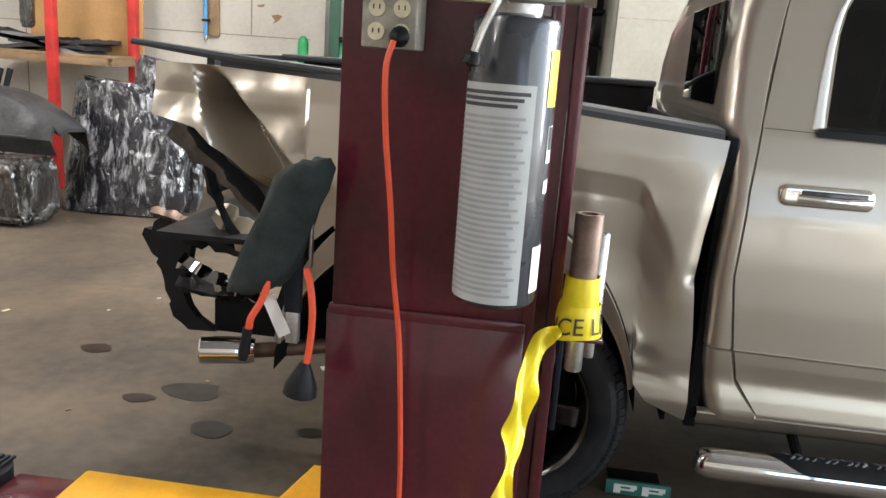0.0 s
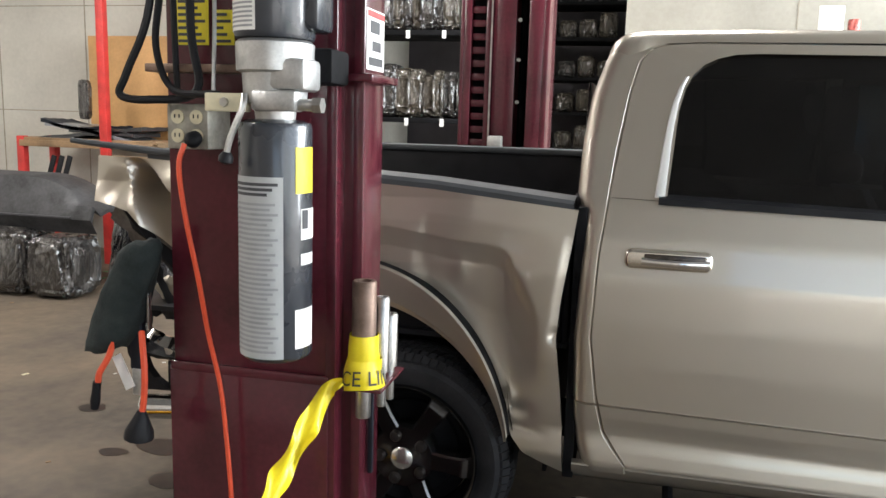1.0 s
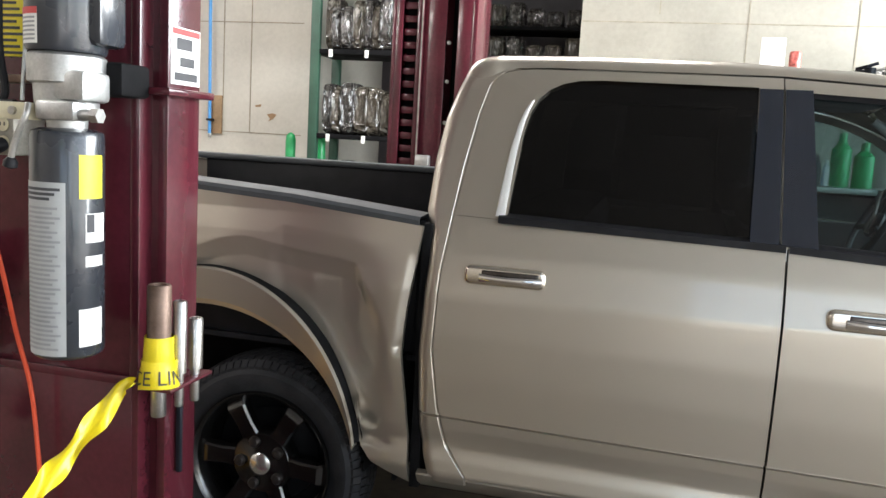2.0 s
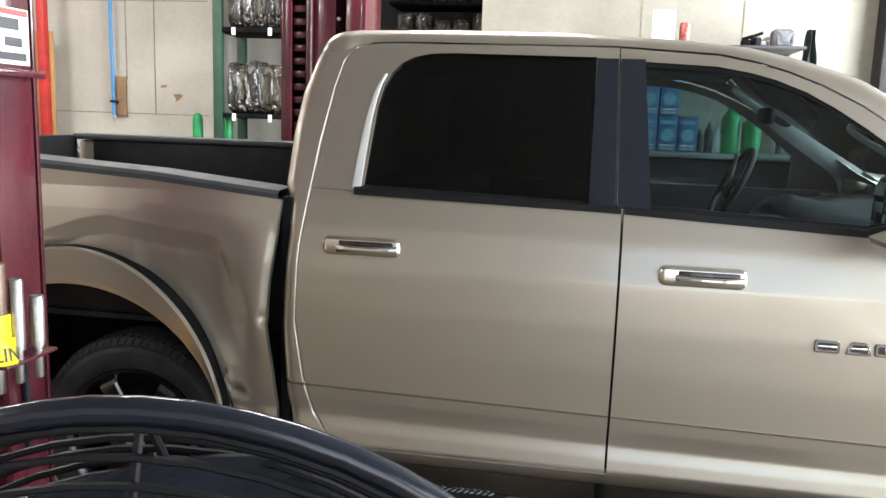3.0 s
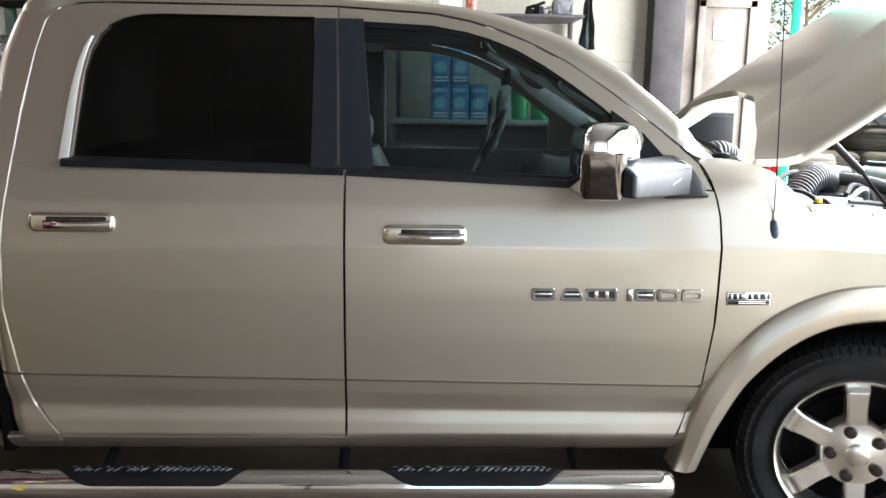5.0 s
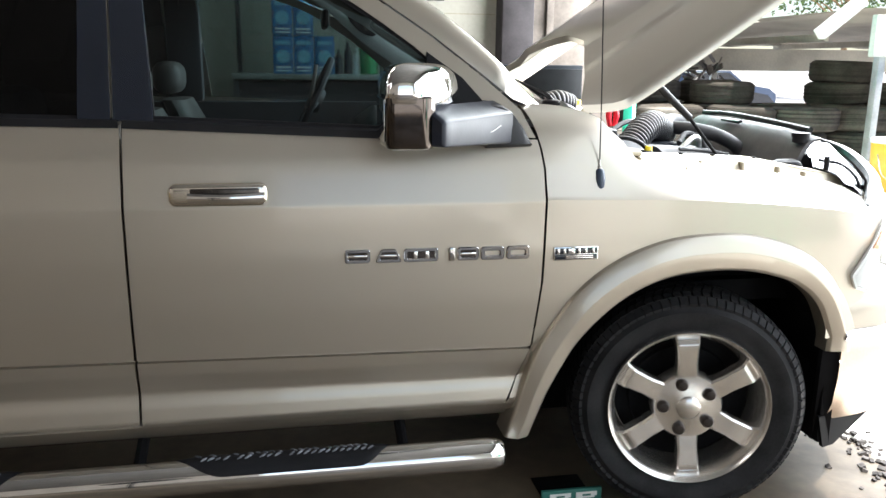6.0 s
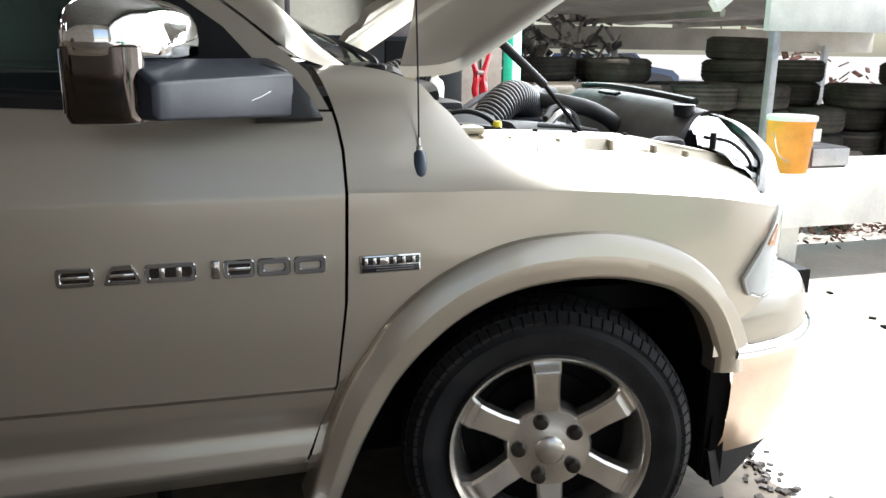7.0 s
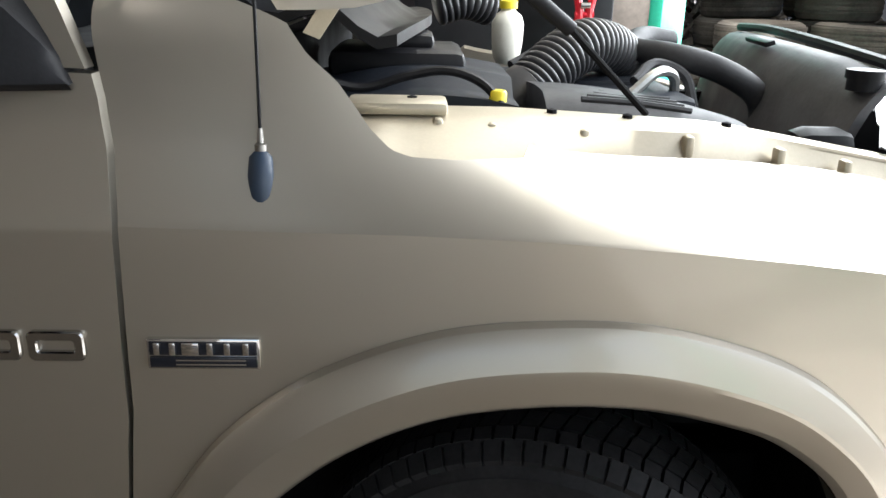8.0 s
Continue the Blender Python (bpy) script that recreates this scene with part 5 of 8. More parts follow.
part("filler_cap", lathe(B(), (4.20, 0.56, 1.295), (0, 0, 1), [(-0.022, 0.032), (0, 0.032), (0.0, 0.036), (0.016, 0.036), (0.018, 0.001)], 16), BLACK_PLASTIC, truck, "black radiator filler cap")
PLASTIC_SHEET = mat("cloudy_plastic_sheet", (0.22, 0.23, 0.245), 0.3, 0, 0.1, 8, 40, 0.002, coat=0.6)
rows = []
for v in np.linspace(0, 1, 16):
    yo = lerp(0.24, 0.78, v)
    xo = float(np.interp(yo, [q[1] for q in NOSE], [q[0] for q in NOSE]))
    a, b = Vector((lerp(4.16, 4.30, v), lerp(0.40, 0.72, v), lerp(1.20, 1.275, v))), Vector((xo - 0.055, yo + 0.03, seal_z(yo) - 0.02))
    rows.append([a.lerp(b, u) + Vector((0, 0, 0.022 * noise.noise((u * 4, v * 7, 2)) + 0.02 * math.sin(math.pi * u))) for u in np.linspace(0, 1, 12)])
part("plastic_cover", sheet(B(), rows, 0.003, (0, 0, -1)), PLASTIC_SHEET, truck, "cloudy crumpled plastic over the lamp mount")
bm = B()
tube(bm, [(4.16, 0.38, 1.225), (4.24, 0.36, 1.21), (4.31, 0.36, 1.16), (4.33, 0.35, 1.10)], 0.006, 6)
cyl(bm, (4.18, 0.36, 1.19), (4.18, 0.36, 1.24), 0.010, n=10)
part("latch_cable", bm, BLACK_PLASTIC, truck, "black cable and clip")

# ---- truck: mirror, antenna, badges ----
ARM_PLASTIC = mat("worn_black_mirror_plastic", (0.020, 0.023, 0.034), 0.38, 0, 0.15, 9, 150, 0.0005)
for m_ in (ARM_PLASTIC, HOSE, SHROUD):
    m_.node_tree.nodes["Principled BSDF"].inputs["Specular IOR Level"].default_value = 0.25


def inset_poly(poly, d):
    """A convex outline (counter-clockwise) moved inwards by d."""
    n, out = len(poly), []
    for i in range(n):
        p, q, r = (Vector(poly[k % n]) for k in (i - 1, i, i + 1))
        e0, e1 = (q - p).normalized(), (r - q).normalized()
        n0, n1 = Vector((-e0.y, e0.x)), Vector((-e1.y, e1.x))
        m = (n0 + n1).normalized()
        out.append(q + m * (d / max(0.2, m.dot(n0))))
    return out


def round_poly(poly, rad, k=5):
    """The outline with its corners rounded off, k + 1 points a corner."""
    n, out = len(poly), []
    for i in range(n):
        p, q, r = (Vector(poly[j % n]) for j in (i - 1, i, i + 1))
        c = min(rad, 0.42 * (p - q).length, 0.42 * (r - q).length)
        a, b = q + (p - q).normalized() * c, q + (r - q).normalized() * c
        for j in range(k + 1):
            t = j / k
            out.append(a * (1 - t) ** 2 + q * 2 * t * (1 - t) + b * t * t)
    return out


CAP_PLAN = [(2.466, -0.262), (2.560, -0.264), (2.640, -0.205), (2.704, -0.032), (2.466, -0.032)]
SHELL_PLAN = [(2.469, -0.259), (2.575, -0.261), (2.602, -0.235), (2.602, -0.035), (2.469, -0.035)]
mirror = part("door_mirror", ring_loft_bm([[(p.x, p.y, z) for p in round_poly(inset_poly(SHELL_PLAN, d), 0.022)] for z, d in ((1.342, 0.016), (1.346, 0.005), (1.358, 0.0), (1.474, 0.0), (1.478, 0.004))]), DARK_REFLECTION, front_door, "chrome mirror shell, darkened for what it reflects, with chrome cap", angle=40)
part("mirror_cap", ring_loft_bm([[(p.x, p.y, z) for p in round_poly(inset_poly(CAP_PLAN, d), 0.034)] for z, d in ((1.456, 0.008), (1.461, 0.001), (1.49, 0.0), (1.515, 0.003), (1.535, 0.010), (1.548, 0.021), (1.556, 0.035), (1.560, 0.052), (1.562, 0.072))]), CHROME, mirror, "chrome mirror cap", angle=60)
part("mirror_glass", box(B(), 2.4655, 2.4672, -0.238, -0.06, 1.362, 1.47, 0.0005), CHROME, mirror, "mirror glass")
rings = []
for u, grow in [(0.0, -0.007), (0.012, -0.002), (0.035, 0.0)] + [(v, 0.0) for v in np.linspace(0.1, 1, 9)]:
    f = Vector((lerp(2.616, 2.884, u), lerp(-0.270, 0.046, u), 0))
    back = Vector((lerp(-0.045, -0.050, u), lerp(0.036, 0.062, u), 0))
    zb0, zf, zt = lerp(1.350, 1.330, u), lerp(1.415, 1.420, u), lerp(1.456, 1.455, u)
    sect = round_poly(inset_poly([(0.0, zb0), (1.0 * back.length, zb0), (1.0 * back.length, zt), (0.0, zf)], -grow), 0.006, 3)
    rings.append([f + back * (q.x / back.length) + Vector((0, 0, q.y)) for q in sect])
part("mirror_arm", ring_loft_bm(rings), ARM_PLASTIC, mirror, "blue-black plastic mirror arm", angle=35)
part("arm_scratch", tube(B(), [(2.790, -0.066, 1.372), (2.812, -0.040, 1.379), (2.832, -0.0165, 1.388)], 0.0005, 5), STRIP, mirror, "pale scratch on the arm")
rows = []
for u in np.linspace(0, 1, 11):
    x = lerp(2.80, 2.950, u)
    zt = float(np.interp(x, [2.80, 2.85, 2.885, 2.92, 2.94, 2.95], [1.452, 1.446, 1.425, 1.38, 1.35, 1.325]))
    y_ = lerp(0.015, 0.058, u)
    rows.append([(x, side_y(x, 1.32) + 0.01, 1.316), (x, y_ + 0.012, 1.317), (x, y_, 1.326), (x, y_ + 0.004, lerp(1.32, zt, 0.5)), (x, y_ + 0.014, lerp(1.32, zt, 0.93)), (x, y_ + 0.05, zt), (x, 0.15, zt + 0.004)])
part("mirror_foot", sheet(B(), rows), BLACK_PLASTIC, mirror, "black mirror foot")

ANT_BLUE = mat("blue_grey_rubber", (0.035, 0.055, 0.09), 0.4, 0, 0.1, 20, 100)
antenna = part("antenna", lathe(B(), (3.174, 0.058, 1.162), (0, 0.12, 1), [(0, 0.004), (0.012, 0.013), (0.03, 0.0185), (0.055, 0.019), (0.078, 0.0155), (0.085, 0.009)], 18), ANT_BLUE, front_fender, "blue-grey antenna base")
part("ferrule", lathe(B(), (3.174, 0.068, 1.245), (0, 0.02, 1), [(0, 0.008), (0.010, 0.008), (0.012, 0.004), (0.03, 0.003)], 12), STEEL, antenna)
part("whip", tube(B(), [(3.174, 0.068, 1.26), (3.172, 0.08, 1.5), (3.160, 0.10, 2.0)], 0.0022, 6), BLACK_PLASTIC, antenna, "thin black whip")


def badge_block(parent, x0, x1, z0, z1, y, slots, lean=0.0):
    """Plain chrome-edged frame in place of a letter: a rounded ring with dark bars across it."""
    w, h = x1 - x0, z1 - z0
    t = 0.0105 if slots > 1 else 0.0135
    k = 5

    def outline(ins, rad):
        r = []
        for cx, cz, a0 in ((x1 - ins - rad, z1 - ins - rad, 0), (x0 + ins + rad, z1 - ins - rad, 90), (x0 + ins + rad, z0 + ins + rad, 180), (x1 - ins - rad, z0 + ins + rad, 270)):
            for i in range(k + 1):
                a = radians(a0 + 90 * i / k)
                px, pz = cx + rad * math.cos(a), cz + rad * math.sin(a)
                v = (pz - z0) / h
                r.append((px + (x0 + w / 2 - px) * lean * v, pz))
        return r
    bm = B()
    if slots:
        o, i_ = outline(0, 0.009), outline(t, 0.004)
        m1, m2 = outline(0.002, 0.008), outline(t - 0.002, 0.005)
        rings = [[(a, y + 0.004, b) for a, b in o], [(a, y - 0.005, b) for a, b in o], [(a, y - 0.0075, b) for a, b in m1], [(a, y - 0.0075, b) for a, b in m2], [(a, y - 0.005, b) for a, b in i_], [(a, y + 0.004, b) for a, b in i_]]
        ring_loft(bm, rings, True, False)
    else:
        box(bm, x0, x1, y - 0.0075, y + 0.004, z0, z1, 0.003)
    blk = part("badge_block", bm, LETTER_CHROME, parent, "chrome badge frame")
    if slots > 1:
        part("block_face", prism(B(), [(a, y - 0.004, b) for a, b in outline(0.003, 0.006)], (0, 0.006, 0)), BADGE_FACE, blk, "face darkened for what the chrome reflects")
    for q in range(slots - 1):
        if slots == 2:
            part("block_bar", box(B(), x0 + t * 0.8, x1 - t * 0.8, y - 0.0065, y + 0.003, z0 + h * 0.42, z0 + h * 0.60, 0.0015), CHROME, blk, "chrome bar")
        else:
            xm = x0 + w * (q + 1) / slots
            part("block_bar", box(B(), xm - 0.006, xm + 0.006, y - 0.0065, y + 0.003, z0 + t * 0.8, z1 - t * 0.8, 0.0015), CHROME, blk, "chrome bar")
    return blk


def zb(x):
    return 0.998 - 0.005 * (x - 2.6)


for x0, x1, bars, lean in ((2.375, 2.451, 2, 0.0), (2.466, 2.547, 2, 0.45), (2.552, 2.658, 3, 0.0), (2.690, 2.709, 0, 0.0), (2.716, 2.783, 2, 0.0), (2.790, 2.863, 1, 0.0), (2.871, 2.944, 1, 0.0)):
    xm = (x0 + x1) / 2
    badge_block(front_door, x0, x1, zb(xm) - 0.021, zb(xm) + 0.021, side_y(xm, zb(xm)), bars, lean)
y = side_y(3.09, 0.99)
eb = part("engine_badge", box(B(), 3.022, 3.168, y - 0.006, y + 0.01, 0.965, 1.009, 0.003), CHROME, front_fender, "chrome and black engine badge")
part("badge_field", box(B(), 3.026, 3.164, y - 0.0085, y, 0.969, 0.984, 0.001), GLOSS_BLACK, eb, "black badge field")
part("badge_field", box(B(), 3.026, 3.164, y - 0.0075, y, 0.986, 1.005, 0.001), GLOSS_BLACK, eb, "black badge field")
for k, (a, b) in enumerate(((3.032, 3.040), (3.052, 3.060), (3.068, 3.090), (3.100, 3.108), (3.122, 3.130), (3.146, 3.154))):
    part("badge_bar", box(B(), a, b, y - 0.010, y, 0.987, 1.004, 0.001), CHROME, eb)
for z in (0.974, 0.980):
    part("badge_bar", box(B(), 3.06, 3.15, y - 0.010, y, z - 0.001, z + 0.001), CHROME, eb)

# ---- truck: cabin ----
def seat(x, y, material, label):
    bm = B()
    box(bm, x - 0.10, x + 0.45, y - 0.26, y + 0.26, 0.80, 0.98, 0.06)
    s = part("seat", bm, material, truck, label)
    rows = []
    rings = []
    for u in np.linspace(0, 1, 9):
        z = lerp(0.92, 1.40, u)
        xx = x - 0.02 - 0.22 * u
        hw = lerp(0.26, 0.20, u * u)
        th = lerp(0.09, 0.055, u)
        rings.append([(xx + th * math.cos(a) * (1 if abs(math.cos(a)) < 0.99 else 0.9), y + hw * math.copysign(abs(math.sin(a)) ** 0.5, math.sin(a)), z) for a in [2 * math.pi * k / 16 for k in range(16)]])
    part("backrest", ring_loft_bm(rings), material, s)
    part("headrest", box(B(), x - 0.33, x - 0.21, y - 0.13, y + 0.13, 1.42, 1.56, 0.05, None, 3), material, s)
    return s


seat(1.98, 0.55, SEAT, "grey leather front seat")
seat(1.98, 1.45, SEAT, "grey leather front seat")
part("rear_seat", box(B(), 0.80, 1.15, 0.3, 1.7, 0.85, 1.45, 0.08), CABIN_DARK, truck, "dark rear bench seat")
rows = []
for i in range(13):
    y = lerp(0.20, 1.80, i / 12)
    hump = 0.05 * math.exp(-(((y - 1.42) / 0.22) ** 2))
    rows.append([(2.50, y, 1.0), (2.48, y, 1.18), (2.52, y, 1.27 + hump), (2.60, y, 1.325 + hump), (2.78, y, 1.335), (3.02, y, 1.37), (3.06, y, 1.42)])
part("dashboard", sheet(B(), rows, 0.03, (0.3, 0, -0.9)), CABIN_DARK, truck, "dark grey dashboard")
part("dash_vent", box(B(), 2.50, 2.56, 0.24, 0.34, 1.27, 1.345, 0.02), BLACK_PLASTIC, truck, "black dash vent")
part("console_stack", box(B(), 2.36, 2.52, 0.86, 1.14, 0.95, 1.30, 0.03), CABIN_DARK, truck, "dark centre stack")
bm = B()
c, ax = Vector((2.33, 1.42, 1.40)), Vector((-0.9, 0, 0.44)).normalized()
u, w = frame_at(ax)
ringpts = [c + (u * math.cos(a) + w * math.sin(a)) * 0.19 for a in [2 * math.pi * k / 28 for k in range(28)]]
tube(bm, ringpts + [ringpts[0]], 0.015, 8, 1, False)
for a in (0.2, math.pi - 0.2, -math.pi / 2):
    tube(bm, [c + (u * math.cos(a) + w * math.sin(a)) * 0.18, c - ax * 0.02], 0.014, 6, 1)
lathe(bm, c - ax * 0.04, ax, [(0, 0.05), (0.03, 0.065), (0.05, 0.05), (0.055, 0.001)], 16)
part("steering_wheel", bm, CABIN_DARK, truck, "dark steering wheel")
part("interior_mirror", box(B(), 2.36, 2.385, 0.90, 1.12, 1.69, 1.76, 0.012), BLACK_PLASTIC, truck, "black interior mirror")
# far pillar trim, headliner, far glass
def far_pillar(u, v, o=0.0):
    """A point on the far pillar trim: u down the pillar, v across it."""
    x, z = lerp(2.36, 3.02, u), lerp(1.895, 1.455, u)
    w = lerp(0.050, 0.075, smooth01(0.05, 0.45, u)) * lerp(1.0, 0.75, smooth01(0.7, 1.0, u))
    return Vector((x + 0.55 * w * v, 2 * YC - upper_y(min(z, 1.93)) - 0.065 - 0.02 * (1 - v * v) - o, z + 0.83 * w * v))


trim = part("pillar_trim", sheet(B(), [[far_pillar(u, v) for v in np.linspace(-1, 1, 9)] for u in np.linspace(0, 1, 21)], 0.01), CABIN_LIGHT, truck, "pale grey pillar trim with speaker")
bm = B()
ring_loft(bm, [[far_pillar(0.335 + 0.105 * s_ * math.cos(a), -0.08 + 0.50 * s_ * math.sin(a), o) for a in [2 * math.pi * k / 28 for k in range(28)]] for s_, o in ((1.0, -0.004), (1.0, 0.006), (0.9, 0.009), (0.5, 0.006), (0.02, 0.005))], True, False)
part("speaker", bm, BLACK_PLASTIC, trim, "dark oval speaker grille")
loop = [(2.500, 0.315, 1.690), (2.540, 0.312, 1.678), (2.600, 0.305, 1.640), (2.642, 0.30, 1.605), (2.648, 0.30, 1.588), (2.630, 0.30, 1.590), (2.575, 0.305, 1.622), (2.520, 0.312, 1.655), (2.495, 0.315, 1.675), (2.500, 0.315, 1.690)]
part("grab_handle", tube(B(), loop, 0.0105, 8), CABIN_LIGHT, truck, "pale grab handle on the pillar")
part("headliner", box(B(), 0.75, 2.25, 0.36, 1.64, 1.90, 1.912, 0.004), CABIN_DARK, truck, "dark grey headliner")
# steel strip added as the highlight along the wheel rim
part("wheel_rim_glint", tube(B(), [(2.345, 1.42, 1.55), (2.335, 1.41, 1.48), (2.32, 1.40, 1.41), (2.30, 1.39, 1.36)], [0.010, 0.008, 0.009, 0.012], 8), STEEL, truck, "bright strip for the glint on the steering wheel rim")
part("cabin_floor", box(B(), 0.65, 3.0, 0.16, 1.84, 0.52, 0.56), CABIN_DARK, truck, "dark cabin floor")
part("door_card", box(B(), 0.80, 2.85, 1.82, 1.85, 0.56, 1.37, 0.01), CABIN_DARK, truck, "dark door inner panel")
part("door_card", box(B(), 0.80, 2.85, 0.15, 0.18, 0.56, 1.34, 0.01), CABIN_DARK, truck, "dark door inner panel")
bm = B()
pane(bm, rear_win, 0.016)
o = part("far_pane", bm, TINT, truck, "dark privacy glass", shadow=False)
mirrored(o, truck, YC)
bpy.data.objects.remove(o)
bm = B()
pane(bm, front_win, 0.016)
o = part("far_pane", bm, CLEAR, truck, "clear greenish window glass", shadow=False)
mirrored(o, truck, YC)
bpy.data.objects.remove(o)
part("pillar_inner", box(B(), 1.66, 1.82, 1.74, 1.80, 1.37, 1.90, 0.02), CABIN_DARK, truck, "dark inner pillar")
part("pillar_inner", box(B(), 1.68, 1.80, 0.28, 0.33, 1.37, 1.88, 0.02), CABIN_DARK, truck, "dark inner pillar with belt")

# ---- truck: torn tail ----
TORN = mat("torn_grey_sheet_metal", (0.14, 0.125, 0.115), 0.5, 0.5, 0.35, 9, 60, 0.002)
rnd = random.Random(11)


def torn_strip(pts, w, material, label, name="torn_panel", t=0.006, jag=0.25):
    """A ragged bent strip along a line of points, its width in the z-x plane."""
    q = spline(pts, 6)
    rows = []
    for i, p in enumerate(q):
        d = (q[min(i + 1, len(q) - 1)] - q[max(i - 1, 0)]).normalized()
        n = d.cross(Vector((0, 1, 0))).normalized()
        ww = w * (1 + jag * rnd.uniform(-1, 1)) * (1 - 0.6 * (i / len(q)) ** 4)
        rows.append([p - n * ww * 0.5 + Vector((0, 0.02 * rnd.uniform(-1, 1), 0)), p + Vector((0, -0.03, 0)), p + n * ww * 0.5 + Vector((0, 0.02 * rnd.uniform(-1, 1), 0))])
    return part(name, sheet(B(), rows, t), material, truck, label)


torn_strip([(-1.20, 0.16, 1.28), (-1.02, 0.20, 1.12), (-0.86, 0.22, 0.96), (-0.72, 0.20, 0.80)], 0.15, TORN, "torn dark inner sheet metal", jag=0.15)
torn_strip([(-1.14, 0.12, 1.27), (-0.98, 0.10, 1.12), (-0.80, 0.10, 0.95), (-0.66, 0.12, 0.80)], 0.05, DARK_METAL, "black folded edge of the torn flank", jag=0.2)
torn_strip([(-1.17, 0.26, 1.22), (-1.10, 0.25, 1.0), (-1.02, 0.25, 0.85)], 0.04, DARK_METAL, "black torn brace", jag=0.3)
torn_strip([(-1.12, 0.30, 0.95), (-1.0, 0.28, 0.86), (-0.92, 0.26, 0.78)], 0.10, PAINT_IN, "torn pale bracket", jag=0.4)
jagged = [(-1.512, 0.784), (-1.500, 0.812), (-1.470, 0.806), (-1.458, 0.842), (-1.428, 0.861), (-1.380, 0.852), (-1.322, 0.841), (-1.304, 0.77), (-1.328, 0.651), (-1.343, 0.555), (-1.325, 0.50), (-1.289, 0.453), (-1.21, 0.402), (-1.325, 0.398), (-1.355, 0.425), (-1.39, 0.449), (-1.405, 0.50), (-1.398, 0.515), (-1.42, 0.559), (-1.424, 0.60), (-1.436, 0.645), (-1.455, 0.672), (-1.446, 0.69), (-1.471, 0.707)]
bm = prism(B(), [(x, 0.47 + 0.10 * (x + 1.37) ** 2 + 0.04 * (0.85 - z), z) for x, z in jagged], (0.01, 0.035, 0))
part("bumper_end", bm, BLACK_PLASTIC, truck, "black torn bumper end hanging down", smooth=False)
torn_strip([(-1.46, 0.47, 0.885), (-1.38, 0.46, 0.875), (-1.30, 0.45, 0.86)], 0.035, RUSTY, "rusty bent bracket", jag=0.4)
torn_strip([(-1.33, 0.47, 0.80), (-1.18, 0.45, 0.80), (-1.02, 0.42, 0.76)], 0.09, BLACK_PLASTIC, "black broken step pad", "broken_plastic", 0.02, 0.2)
torn_strip([(-1.34, 0.46, 0.70), (-1.22, 0.44, 0.64), (-1.10, 0.40, 0.63), (-0.98, 0.36, 0.60)], 0.07, CHROME, "crumpled chrome bumper strip", "bumper_strip", 0.008, 0.3)
torn_strip([(-1.36, 0.47, 0.60), (-1.20, 0.46, 0.58), (-1.05, 0.42, 0.60)], 0.05, BLACK_PLASTIC, "black bent bumper brace", "bumper_brace", 0.01, 0.3)
bm = B()
tube(bm, [(-0.4, 0.42, 0.50), (-0.7, 0.30, 0.47), (-0.95, 0.18, 0.465)], 0.028, 12)
exhaust = part("exhaust_pipe", bm, RUSTY, truck, "browned exhaust pipe with bright tip")
bm = B()
lathe(bm, (-0.93, 0.19, 0.465), (-1, -0.28, 0.0), [(0, 0.042), (0.03, 0.050), (0.19, 0.050), (0.195, 0.046), (0.16, 0.040), (0.10, 0.001)], 24)
part("exhaust_tip", bm, CHROME, exhaust, "chrome exhaust tip")

# ---- near lift column ----
LABEL_GREY = mat("grey_printed_label", (0.42, 0.43, 0.43), 0.5, 0, 0.05, 20, 200)
LABEL_WHITE = mat("white_label", (0.78, 0.77, 0.74), 0.5, 0, 0.05, 20, 200)
LABEL_YELLOW = mat("yellow_label", (0.80, 0.66, 0.04), 0.45, 0, 0.06, 20, 200)
LABEL_RED = mat("red_label_band", (0.55, 0.05, 0.05), 0.5, 0, 0.05, 20, 200)
PRINT = mat("printed_ink", (0.05, 0.05, 0.055), 0.6, 0, 0.1, 20, 200)
PRINT_GREY = mat("grey_printed_ink", (0.31, 0.315, 0.32), 0.6, 0, 0.1, 20, 200)
TANK = mat("charcoal_enamel", (0.030, 0.034, 0.042), 0.28, 0, 0.15, 8, 100, coat=0.4)
CORD = mat("orange_red_cord", (0.75, 0.09, 0.035), 0.45, 0, 0.08, 20, 100)
TAPE = mat("yellow_barrier_tape", (0.88, 0.70, 0.02), 0.35, 0, 0.06, 10, 80)
CLOTH = mat("black_green_cloth", (0.014, 0.022, 0.022), 0.9, 0, 0.3, 14, 160, 0.004)
CREAM = mat("cream_paint", (0.66, 0.60, 0.42), 0.5, 0, 0.1, 20, 100)
OUTLET = mat("grimy_galvanised_box", (0.36, 0.34, 0.29), 0.5, 0.4, 0.25, 18, 100, 0.0006)

lift = thing("lift_column", (-0.15, -0.6, 0.0), "maroon steel post of a two-post car lift", "car lift")
bm = B()
box(bm, -0.405, 0.035, -0.74, -0.725, 0.97, 3.7, 0.004)
box(bm, -0.405, -0.39, -0.725, -0.42, 0.0, 3.7, 0.003)
box(bm, -0.40, 0.03, -0.435, -0.42, 0.0, 3.7, 0.003)
part("column", bm, MAROON, lift)
bm = B()
box(bm, -0.415, 0.04, -0.748, -0.7405, 0.0, 0.975, 0.004)
box(bm, -0.41, 0.04, -0.752, -0.735, 0.965, 0.990, 0.004)
part("carriage_plate", bm, MAROON, lift, "maroon carriage plate with welded edge")
for x0, x1, y0 in ((0.030, 0.058, -0.745), (0.085, 0.113, -0.705)):
    part("guide_rail", box(B(), x0, x1, y0, -0.555, 0.0, 3.7, 0.004), MAROON, lift, "bright maroon guide rail")
part("guide_web", box(B(), 0.056, 0.082, -0.69, -0.66, 0.0, 3.7), MAROON, lift)
